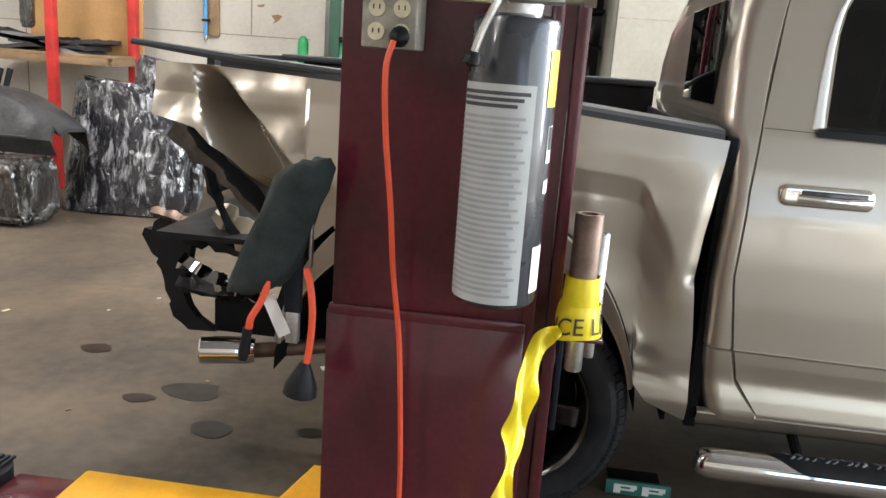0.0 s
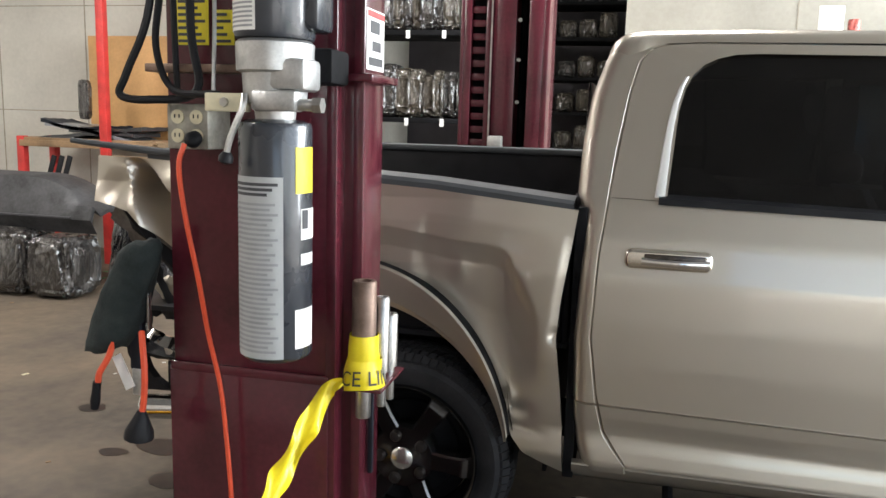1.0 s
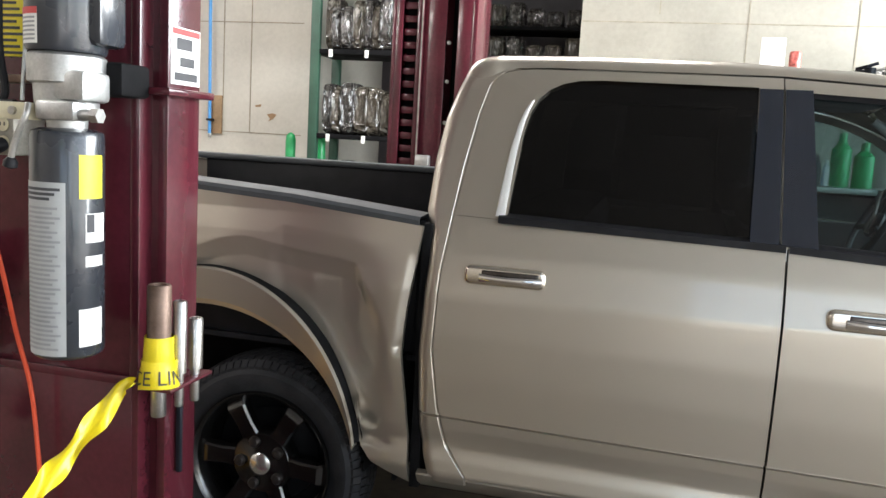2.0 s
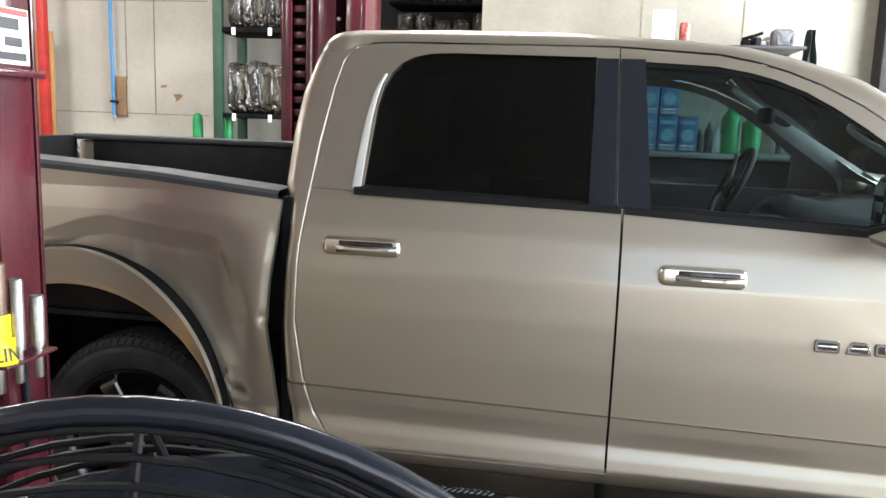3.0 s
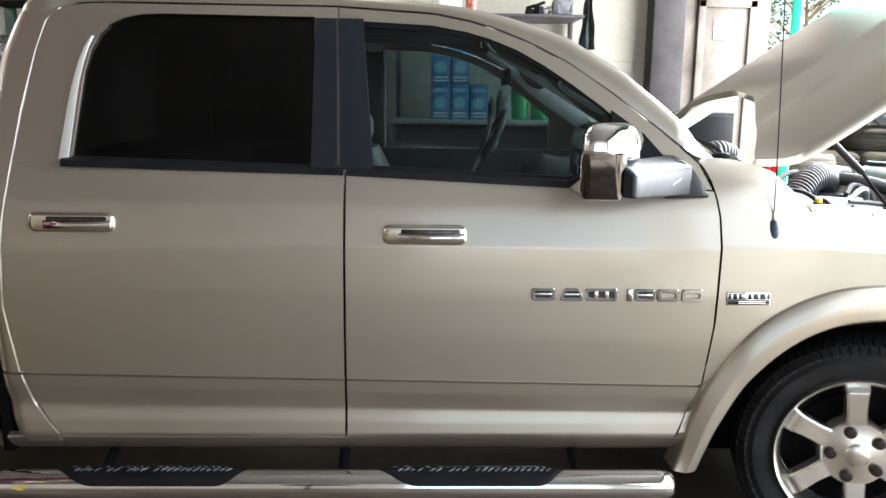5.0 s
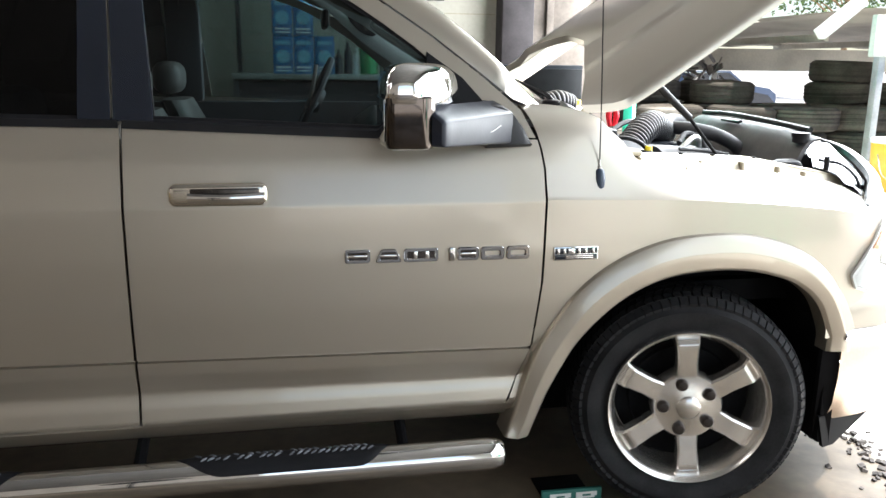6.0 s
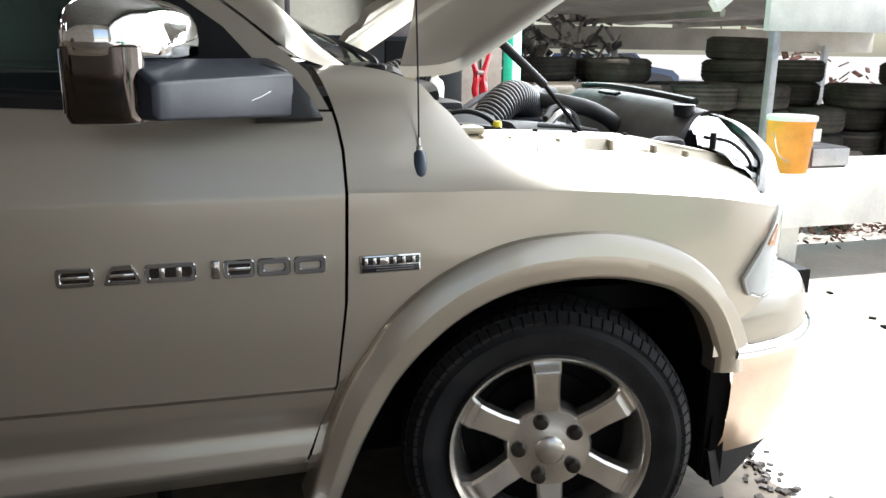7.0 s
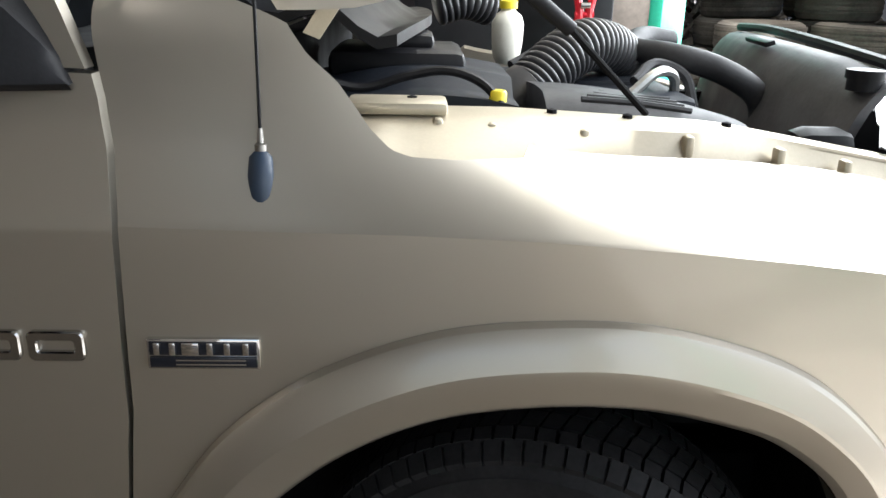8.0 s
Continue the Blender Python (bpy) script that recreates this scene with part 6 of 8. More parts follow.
for x0, x1, y0 in ((-0.02, 0.062, -0.765), (0.072, 0.150, -0.755)):
    part("joint_flange", box(B(), x0, x1, y0, -0.54, 1.732, 1.752, 0.005), MAROON, lift, "maroon bolted joint flange")
part("base_plate", box(B(), -0.50, 0.20, -0.85, -0.30, 0.0, 0.016, 0.004), MAROON, lift)
st = part("warning_sticker", box(B(), 0.1125, 0.1145, -0.695, -0.560, 1.765, 1.912, 0.0005), LABEL_WHITE, lift, "white warning sticker with pictures")
part("sticker_band", box(B(), 0.1140, 0.1160, -0.690, -0.565, 1.893, 1.908), LABEL_RED, st)
for z, h, y0, y1 in ((1.855, 0.030, -0.670, -0.600), (1.812, 0.024, -0.655, -0.590), (1.776, 0.020, -0.680, -0.575)):
    part("sticker_picture", box(B(), 0.1140, 0.1160, y0, y1, z, z + h), PRINT, st)
for x0, x1, z0, z1 in ((-0.375, -0.285, 1.815, 2.02), (-0.27, -0.215, 1.815, 1.90)):
    s = part("caution_sticker", box(B(), x0, x1, -0.7435, -0.739, z0, z1, 0.001), LABEL_YELLOW, lift, "yellow caution sticker with small print")
    for k in range(int((z1 - z0) / 0.016)):
        part("print_line", box(B(), x0 + 0.008, x1 - 0.008 - 0.01 * (k % 3), -0.7455, -0.743, z0 + 0.006 + 0.016 * k, z0 + 0.013 + 0.016 * k), PRINT, s)

# hydraulic power unit
unit = thing("power_unit", (-0.012, -0.93, 1.09), "charcoal hydraulic power unit bolted to the lift", "power unit")
UX, UY, UR = -0.030, -0.90, 0.083
tank = part("tank", lathe(B(), (UX, UY, 1.085), (0, 0, 1), [(0, 0.0), (0.0, 0.07), (0.006, 0.079), (0.014, UR), (0.535, UR), (0.545, 0.079), (0.552, 0.06), (0.553, 0.0)], 44), TANK, unit, "charcoal enamel oil tank")


def wrap_label(a0, a1, z0, z1, material, name, parent, label="", r=UR + 0.0012):
    """A label bent round the tank, between two angles seen from above."""
    rows = [[(UX + r * math.cos(radians(lerp(a0, a1, u))), UY + r * math.sin(radians(lerp(a0, a1, u))), z) for u in np.linspace(0, 1, 13)] for z in np.linspace(z0, z1, 3)]
    return part(name, sheet(B(), rows), material, parent, label)


lab = wrap_label(178, 306, 1.098, 1.512, LABEL_GREY, "instruction_label", tank, "grey label with dense print")
for k in range(34):
    z = 1.495 - 0.0112 * k - (0.01 if k > 2 else 0)
    wrap_label(186, 298 - (k * 37 % 5) * 4, z - 0.0028, z + (0.0028 if k > 2 else 0.004), PRINT if k < 3 else PRINT_GREY, "print_line", lab, r=UR + 0.0022)
wrap_label(326, 372, 1.475, 1.578, LABEL_YELLOW, "warning_label", tank, "yellow warning label")
lab = wrap_label(336, 378, 1.37, 1.44, LABEL_WHITE, "data_label", tank, "white data label")
wrap_label(338, 352, 1.395, 1.438, PRINT, "print_bar", lab, r=UR + 0.0022)
wrap_label(336, 372, 1.312, 1.338, LABEL_WHITE, "data_label", tank, "small white label")
wrap_label(325, 370, 1.118, 1.21, LABEL_WHITE, "data_label", tank, "white square label")
bm = B()
lathe(bm, (UX, UY, 1.638), (0, 0, 1), [(0, 0.045), (0.03, 0.048), (0.035, 0.070), (0.10, 0.074), (0.105, 0.086), (0.165, 0.088), (0.172, 0.08), (0.173, 0.0)], 32)
box(bm, UX + 0.01, UX + 0.10, UY - 0.07, UY + 0.03, 1.70, 1.77, 0.012)
box(bm, UX - 0.02, UX + 0.085, UY - 0.085, UY - 0.03, 1.655, 1.70, 0.008)
cyl(bm, (UX + 0.02, UY - 0.06, 1.67), (UX + 0.125, UY - 0.06, 1.67), 0.013, n=12)
pump = part("pump_block", bm, ALU, unit, "cast aluminium pump block")
part("bolt", lathe(B(), (UX + 0.118, UY - 0.06, 1.67), (1, 0, 0), [(0, 0.018), (0.02, 0.018), (0.02, 0.001)], 6), STEEL, pump)
part("release_block", box(B(), UX - 0.135, UX - 0.045, UY - 0.075, UY - 0.03, 1.652, 1.692, 0.003), CREAM, unit, "cream release valve block")
part("block_bolt", lathe(B(), (UX - 0.085, UY - 0.075, 1.672), (0, -1, 0), [(0, 0.010), (0.008, 0.010), (0.008, 0.001)], 8), STEEL, unit)
bm = B()
tube(bm, [(UX - 0.030, UY - 0.09, 1.69), (UX - 0.030, UY - 0.10, 1.66), (UX - 0.055, UY - 0.105, 1.60), (UX - 0.068, UY - 0.105, 1.555)], 0.0075, 8)
lever = part("release_lever", bm, STEEL, unit, "bright release lever")
part("lever_knob", lathe(B(), (UX - 0.065, UY - 0.105, 1.565), (-0.2, 0, -1), [(0, 0.009), (0.01, 0.016), (0.022, 0.016), (0.028, 0.001)], 12), BLACK_PLASTIC, lever)
bm = B()
lathe(bm, (UX, UY, 1.812), (0, 0, 1), [(0, 0.086), (0.01, 0.090), (0.30, 0.090), (0.315, 0.08), (0.32, 0.0)], 36)
motor = part("motor", bm, TANK, unit, "dark motor housing with stickers")
lab = wrap_label(190, 268, 1.825, 1.905, LABEL_WHITE, "motor_label", motor, "white printed motor label", r=0.0915)
wrap_label(190, 268, 1.890, 1.905, LABEL_RED, "label_band", lab, r=0.0922)
for k in range(6):
    wrap_label(194, 264, 1.832 + 0.0095 * k, 1.8365 + 0.0095 * k, PRINT_GREY, "print_line", lab, r=0.0922)
part("motor_mount", box(B(), -0.12, 0.09, -0.86, -0.745, 1.72, 1.80, 0.01), DARK_METAL, unit, "dark mounting bracket")
part("capacitor_box", box(B(), UX + 0.045, UX + 0.115, UY - 0.03, UY + 0.07, 1.83, 2.06, 0.015), TANK, unit, "dark capacitor housing")
bm = B()
box(bm, -0.43, -0.05, -0.80, -0.745, 1.745, 1.765, 0.003)
part("bracket_bar", bm, RUSTY, unit, "brown steel bracket bar")
for pts, r in (([(-0.33, -0.86, 2.2), (-0.34, -0.86, 1.95), (-0.35, -0.87, 1.80), (-0.30, -0.88, 1.70), (-0.16, -0.92, 1.69)], 0.0085), ([(-0.37, -0.84, 2.2), (-0.37, -0.86, 1.9), (-0.43, -0.87, 1.74), (-0.45, -0.87, 1.685), (-0.36, -0.88, 1.675), (-0.25, -0.86, 1.70), (-0.27, -0.85, 1.85), (-0.28, -0.83, 2.2)], 0.010), ([(-0.24, -0.80, 2.2), (-0.235, -0.80, 1.9), (-0.23, -0.82, 1.70)], 0.005), ([(-0.35, -0.80, 2.2), (-0.345, -0.80, 1.9), (-0.34, -0.80, 1.70)], 0.008)):
    part("cable", tube(B(), pts, r, 8), BLACK_PLASTIC if r > 0.006 else ALU, unit, "black sagging cable" if r > 0.006 else "grey wire")
# outlet box with cord
outlet = thing("outlet_box", (-0.28, -0.79, 1.56), "grimy metal outlet box with four sockets", "outlet")
part("box", box(B(), -0.337, -0.227, -0.853, -0.742, 1.560, 1.668, 0.005), OUTLET, outlet)
for x in (-0.307, -0.257):
    for z in (1.592, 1.637):
        part("socket", lathe(B(), (x, -0.853, z), (0, -1, 0), [(0, 0.017), (0.003, 0.017), (0.004, 0.001)], 16), CREAM, outlet, "cream socket")
        for s in (-0.006, 0.006):
            part("slot", box(B(), x + s - 0.0012, x + s + 0.0012, -0.8585, -0.856, z - 0.003, z + 0.006), PRINT, outlet)
cord = thing("extension_cord", (-0.3, -0.8, 0.0), "orange-red extension cord hanging from the outlet", "cord")
part("plug", lathe(B(), (-0.258, -0.858, 1.588), (0.1, -1, -0.3), [(0, 0.018), (0.02, 0.02), (0.035, 0.012), (0.04, 0.001)], 14), BLACK_PLASTIC, cord, "black plug")
part("cord", tube(B(), [(-0.262, -0.90, 1.575), (-0.272, -0.91, 1.52), (-0.270, -0.89, 1.40), (-0.258, -0.86, 1.25), (-0.250, -0.83, 1.10), (-0.235, -0.80, 0.95), (-0.225, -0.79, 0.80), (-0.215, -0.785, 0.60), (-0.21, -0.79, 0.35), (-0.19, -0.80, 0.10), (-0.12, -0.86, 0.012), (0.1, -0.95, 0.008)], 0.0062, 10), CORD, cord)

# lift arm extension tubes in their holder, wound with tape
holder = thing("tube_holder", (0.17, -0.70, 0.9), "maroon steel ring holder on the lift post", "bracket")
part("ring_plate", box(B(), 0.105, 0.205, -0.82, -0.62, 0.985, 0.995, 0.003), MAROON, holder)
part("stay", box(B(), 0.118, 0.132, -0.66, -0.645, 0.70, 0.985, 0.003), GREY_PLASTIC, holder, "dark steel stay under the holder")


def adapter(x, y, z0, z1, r, material, label):
    t = thing("lift_adapter", (x, y, z0), label, "lift adapter", "lift adapters")
    bm = B()
    lathe(bm, (x, y, z0 + 0.09), (0, 0, 1), [(0, 0.0), (0, r), (z1 - z0 - 0.094, r), (z1 - z0 - 0.09, r - 0.003), (z1 - z0 - 0.09, r * 0.58), (z1 - z0 - 0.15, r * 0.55), (z1 - z0 - 0.15, 0.0)], 24)
    part("sleeve", bm, material, t)
    part("spigot", lathe(B(), (x, y, z0), (0, 0, 1), [(0, 0.0), (0.0, r * 0.6), (0.003, r * 0.64), (0.095, r * 0.64), (0.095, 0)], 20), STEEL, t, "bright steel spigot")


adapter(0.150, -0.79, 0.912, 1.258, 0.030, RUSTY, "browned steel lift adapter tube")
adapter(0.183, -0.748, 0.93, 1.212, 0.018, STEEL, "bright steel lift adapter tube")
adapter(0.178, -0.665, 0.92, 1.150, 0.020, STEEL, "bright steel lift adapter tube")
tape = thing("barrier_tape", (0.13, -0.85, 0.8), "yellow barrier tape with black words wound on a tube", "tape")


def tape_roll(z0, z1, r0, r1, wob):
    rows = []
    for i in range(9):
        v = i / 8
        rows.append([(0.15 + lerp(r0, r1, v) * (1 + wob * math.sin(3 * a + 7 * v)) * math.cos(a), -0.79 + lerp(r0, r1, v) * (1 + wob * math.cos(2 * a + 5 * v)) * math.sin(a), lerp(z0, z1, v) + 0.012 * math.cos(a + 1.0) * (1 - v)) for a in [2 * math.pi * k / 28 for k in range(29)]])
    return sheet(B(), rows)


part("winding", tape_roll(1.045, 1.125, 0.040, 0.036, 0.02), TAPE, tape)
part("winding", tape_roll(0.985, 1.065, 0.052, 0.043, 0.06), TAPE, tape)
tail = [(0.112, -0.835, 1.015), (0.078, -0.845, 0.990), (0.058, -0.90, 0.93), (0.046, -0.98, 0.875), (0.036, -1.06, 0.825), (0.028, -1.12, 0.76), (0.02, -1.16, 0.60), (0.01, -1.18, 0.40), (0.0, -1.18, 0.20), (0.0, -1.16, 0.06), (0.03, -1.12, 0.006)]
q = spline(tail, 8)
rows = []
for i, p in enumerate(q):
    d = (q[min(i + 1, len(q) - 1)] - q[max(i - 1, 0)]).normalized()
    side = d.cross(Vector((0.35, -0.9, 0.25))).normalized()
    nor = d.cross(side).normalized()
    tw = 0.55 * math.sin(i * 0.33) + 0.25 * math.sin(i * 0.11 + 1)
    ax_ = side * math.cos(tw) + nor * math.sin(tw)
    w = 0.030 * (0.35 + 0.65 * min(1, i / 8)) * (0.82 + 0.18 * math.sin(i * 0.47))
    rows.append([p + ax_ * (w * u) + nor * (0.010 * math.sin(u * 3 + i * 0.4)) for u in (-1, -0.6, -0.2, 0.2, 0.6, 1)])
part("tail", sheet(B(), rows), TAPE, tape, "hanging tape tail", angle=80)


def words(text, size, m, material, parent, bend=None, name="words"):
    """Writing as a mesh; bend maps the flat letters onto a surface."""
    cu = bpy.data.curves.new("text", "FONT")
    cu.body, cu.size, cu.extrude = text, size, 0.0003
    ob = bpy.data.objects.new("text", cu)
    scene.collection.objects.link(ob)
    me = bpy.data.meshes.new_from_object(ob.evaluated_get(bpy.context.evaluated_depsgraph_get()))
    bpy.data.objects.remove(ob)
    bpy.data.curves.remove(cu)
    bm = B()
    bm.from_mesh(me)
    bpy.data.meshes.remove(me)
    for v in bm.verts:
        v.co = bend(v.co) if bend else m @ v.co
    return part(name, bm, material, parent, "black printed words", smooth=False)


def on_roll(co):
    a = radians(95) + co.x / 0.052
    z = 1.0 + co.y + 0.012 * math.cos(a + 1.0) * 0.7
    r = 0.0535 + (0.043 - 0.052) * ((z - 0.985) / 0.08)
    return Vector((0.15 + r * 1.05 * math.cos(a), -0.79 + r * 1.05 * math.sin(a), z))


words("POLICE LINE", 0.052, None, PRINT, tape, on_roll)

# things hung on the far edge of the post
hang = thing("hung_cloth", (-0.50, -0.80, 1.02), "black-green work cloth hung on the lift post", "cloth")
rings = []
for i, (x, z, hw, th) in enumerate(((-0.452, 1.318, 0.02, 0.02), (-0.453, 1.312, 0.045, 0.035), (-0.458, 1.295, 0.062, 0.045), (-0.472, 1.25, 0.070, 0.05), (-0.497, 1.19, 0.073, 0.05), (-0.522, 1.12, 0.075, 0.048), (-0.545, 1.06, 0.075, 0.045), (-0.558, 1.03, 0.068, 0.04), (-0.562, 1.02, 0.05, 0.03))):
    rings.append([(x + hw * math.cos(a) + 0.006 * math.sin(5 * a + i), -0.80 + th * math.sin(a), z + 0.25 * hw * math.cos(a) + 0.005 * math.sin(3 * a + i * 2)) for a in [2 * math.pi * k / 24 for k in range(24)]])
part("folds", ring_loft_bm(rings), CLOTH, hang, angle=80)
arm_lock = thing("hung_scraper", (-0.46, -0.78, 0.95), "grey steel bar and tag hung on the lift post", "tool")
part("bar", box(B(), -0.50, -0.462, -0.80, -0.775, 0.97, 1.22, 0.006), GREY_PLASTIC, arm_lock)
part("hook", box(B(), -0.446, -0.438, -0.80, -0.785, 1.08, 1.24, 0.003), STEEL, arm_lock, "bright steel hook")
part("lower_bar", box(B(), -0.495, -0.465, -0.80, -0.78, 0.90, 0.975, 0.004), ALU, arm_lock)
part("paper_tag", prism(B(), [(-0.545, -0.81, 1.0), (-0.52, -0.81, 1.015), (-0.478, -0.812, 0.93), (-0.505, -0.812, 0.915)], (0, 0.002, 0)), LABEL_WHITE, arm_lock, "white paper tag")
for pts, plug in (([(-0.52, -0.83, 1.06), (-0.535, -0.84, 1.01), (-0.555, -0.85, 0.97), (-0.56, -0.85, 0.945)], (-0.562, -0.852, 0.945)), ([(-0.44, -0.83, 1.085), (-0.425, -0.85, 1.06), (-0.415, -0.86, 1.0), (-0.418, -0.86, 0.93), (-0.425, -0.86, 0.88)], (-0.427, -0.86, 0.885))):
    t = thing("cord_end", (pts[-1][0], pts[-1][1], pts[-1][2] - 0.1), "short orange cord end with black rubber plug", "cord", "hanging cord ends")
    big = plug[0] > -0.5
    part("cord", tube(B(), pts, 0.0082, 8), CORD, t)
    part("plug", lathe(B(), plug, (-0.15, 0, -1), [(0, 0.011), (0.02, 0.02 if big else 0.011), (0.055, 0.036 if big else 0.013), (0.075, 0.038 if big else 0.010), (0.08, 0.001)], 12), BLACK_PLASTIC, t, "black rubber plug")

# yellow lift arm on the floor
arm = thing("floor_lift_arm", (-1.0, -0.3, 0.0), "yellow painted lift arm resting low by the post", "lift arm")
part("arm_beam", box(B(), -1.30, -0.50, -0.52, -0.30, 0.05, 0.20, 0.012), YELLOW_PAINT, arm)
part("arm_rib", prism(B(), [(-0.66, -0.31, 0.20), (-0.57, -0.25, 0.29), (-0.50, -0.25, 0.29), (-0.50, -0.31, 0.20)], (0, -0.02, 0)), YELLOW_PAINT, arm, "yellow gusset")
part("arm_end", box(B(), -1.52, -1.30, -0.50, -0.32, 0.06, 0.17, 0.012), MAROON, arm, "maroon inner arm")
part("arm_pad", lathe(B(), (-1.62, -0.36, 0.0), (0, 0, 1), [(0, 0.0), (0, 0.10), (0.12, 0.10), (0.125, 0.09), (0.19, 0.09), (0.195, 0.08), (0.2, 0.0)], 24), RUBBER, arm, "ribbed black rubber pad")
for k in range(8):
    part("pad_rib", box(B(), -1.70 + 0.02 * k, -1.69 + 0.02 * k, -0.43, -0.29, 0.198, 0.206), GREY_PLASTIC, arm)
# green arm plates under the truck
PLATE_GREEN = mat("dark_teal_plate", (0.03, 0.16, 0.13), 0.5, 0, 0.15, 8, 60)
for x0, x1, y in ((0.394, 0.633, 0.33), (3.077, 3.305, 0.205)):
    t = thing("lift_pad_plate", ((x0 + x1) / 2, y, 0.0), "dark teal lift arm plate with white lettering under the truck", "lift plate", "lift arm plates")
    part("foot", box(B(), x0 + 0.02, x1 - 0.02, y + 0.02, y + 0.20, 0.0, 0.004, 0.001), DARK_METAL, t)
    part("plate", box(B(), x0, x1, y - 0.004, y + 0.012, 0.004, 0.060, 0.003), PLATE_GREEN, t)
    w = (x1 - x0) / 2 - 0.035
    for k in range(2):
        a = x0 + 0.03 + k * (w + 0.02)
        for q0, q1, h0, h1 in ((0.0, 0.3, 0.012, 0.048), (0.3, 1.0, 0.040, 0.048), (0.3, 0.9, 0.024, 0.031), (0.72, 1.0, 0.031, 0.040)):
            part("white_bar", box(B(), a + w * q0, a + w * q1, y - 0.0065, y - 0.0035, h0, h1), LABEL_WHITE, t)

# ---- pedestal fan ----
fan = thing("pedestal_fan", (1.38, -2.02, 0.0), "glossy black wire-guard pedestal fan on a round foot", "fan")
FC, FAX = Vector((1.399, -2.166, 1.239)), Vector((0.127, -0.978, -0.165)).normalized()
fu, fw = frame_at(FAX)
FR = 0.27


def fan_ring(r, h, t, n=64):
    bm = B()
    p = [FC + FAX * h + (fu * math.cos(2 * math.pi * k / n) + fw * math.sin(2 * math.pi * k / n)) * r for k in range(n)]
    return tube(bm, p + [p[0]], t, 6 if t < 0.005 else 12, 1, False)


part("guard_rim", fan_ring(FR, 0.0, 0.0075), GLOSS_BLACK, fan, "glossy black guard rim")
for side in (1, -1):
    for k in range(20):
        r = 0.05 + 0.0112 * k
        h = side * (0.075 - 0.075 * (r / FR) ** 3)
        part("guard_wire", fan_ring(r, h, 0.0022, 48), BLACK_PLASTIC, fan)
    for k in range(8):
        a = 2 * math.pi * k / 8
        d = fu * math.cos(a) + fw * math.sin(a)
        part("guard_spoke", tube(B(), [FC + FAX * side * 0.076 + d * 0.05, FC + FAX * side * 0.065 + d * 0.14, FC + d * FR], 0.0025, 6, 4), BLACK_PLASTIC, fan)
part("motor", lathe(B(), FC - FAX * 0.20, FAX, [(0, 0.0), (0.0, 0.05), (0.02, 0.07), (0.12, 0.075), (0.14, 0.06), (0.14, 0)], 24), BLACK_PLASTIC, fan)
part("hub", lathe(B(), FC - FAX * 0.04, FAX, [(0, 0.05), (0.05, 0.05), (0.07, 0.04), (0.075, 0)], 20), BLACK_PLASTIC, fan)
for k in range(3):
    a = 2 * math.pi * k / 3 + 0.4
    rows = []
    for i in range(9):
        r = lerp(0.05, 0.235, i / 8)
        rows.append([FC + (fu * math.cos(a + da) + fw * math.sin(a + da)) * r + FAX * (0.10 * da - 0.02) for da in np.linspace(-0.42, 0.42, 7)])
    part("blade", sheet(B(), rows, 0.003, FAX), GLOSS_BLACK, fan, "glossy black blade")
part("guard_badge", lathe(B(), FC + FAX * 0.076, FAX, [(0, 0.055), (0.004, 0.055), (0.008, 0.045), (0.009, 0)], 24), BLACK_PLASTIC, fan)
bm = B()
tube(bm, [FC - FAX * 0.12, (1.385, -2.0, 1.16), (1.38, -1.98, 0.8), (1.38, -1.98, 0.05)], 0.018, 12)
part("pole", bm, BLACK_PLASTIC, fan)
part("foot", lathe(B(), (1.38, -1.98, 0.0), (0, 0, 1), [(0, 0.0), (0, 0.22), (0.015, 0.22), (0.04, 0.10), (0.06, 0.03), (0.06, 0)], 32), BLACK_PLASTIC, fan)

# ---- far lift column ----
flift = thing("lift_column", (-0.1, 2.75, 0.0), "maroon far post of the lift with slotted ladder", "car lift")
part("side_wall", box(B(), -0.39, -0.365, 2.60, 3.0, 0, 3.7, 0.004), MAROON, flift)
part("back_wall", box(B(), -0.365, 0.17, 2.97, 3.0, 0, 3.7, 0.003), MAROON, flift)
part("front_lip", box(B(), -0.365, -0.318, 2.60, 2.62, 0, 3.7, 0.003), MAROON, flift)
part("ladder_rail", box(B(), -0.225, -0.185, 2.62, 2.70, 0, 3.7, 0.003), MAROON, flift, "maroon slotted latch rail")
part("edge_strip", box(B(), -0.192, -0.182, 2.612, 2.619, 0, 3.7), STEEL, flift, "worn bright edge")
for k in range(34):
    z = 0.3 + k * 0.085
    part("rung", box(B(), -0.318, -0.225, 2.64, 2.66, z, z + 0.045, 0.004), MAROON, flift)
# black sheets stand for the shade inside the maroon channel
part("ladder_shade", box(B(), -0.32, -0.22, 2.72, 2.73, 0, 3.7), DARK_METAL, flift, "black sheet for the shade inside the post")
part("inner_wall", box(B(), -0.18, -0.035, 2.66, 2.69, 0, 3.7, 0.004), MAROON, flift)
part("inner_shade", box(B(), -0.035, 0.055, 2.85, 2.87, 0, 3.7), DARK_METAL, flift, "black sheet for the shade inside the post")
part("right_wall", box(B(), 0.15, 0.185, 2.60, 3.0, 0, 3.7, 0.004), MAROON, flift)
part("right_lip", box(B(), 0.055, 0.15, 2.60, 2.62, 0, 3.7, 0.003), MAROON, flift)
part("latch", box(B(), -0.185, -0.09, 2.58, 2.64, 1.47, 1.56, 0.01), ALU, flift, "bright latch bracket")
part("chain", cyl(B(), (0.0, 2.80, 0.2), (0.0, 2.80, 3.6), 0.012, n=8), DARK_METAL, flift, "dark lifting chain")
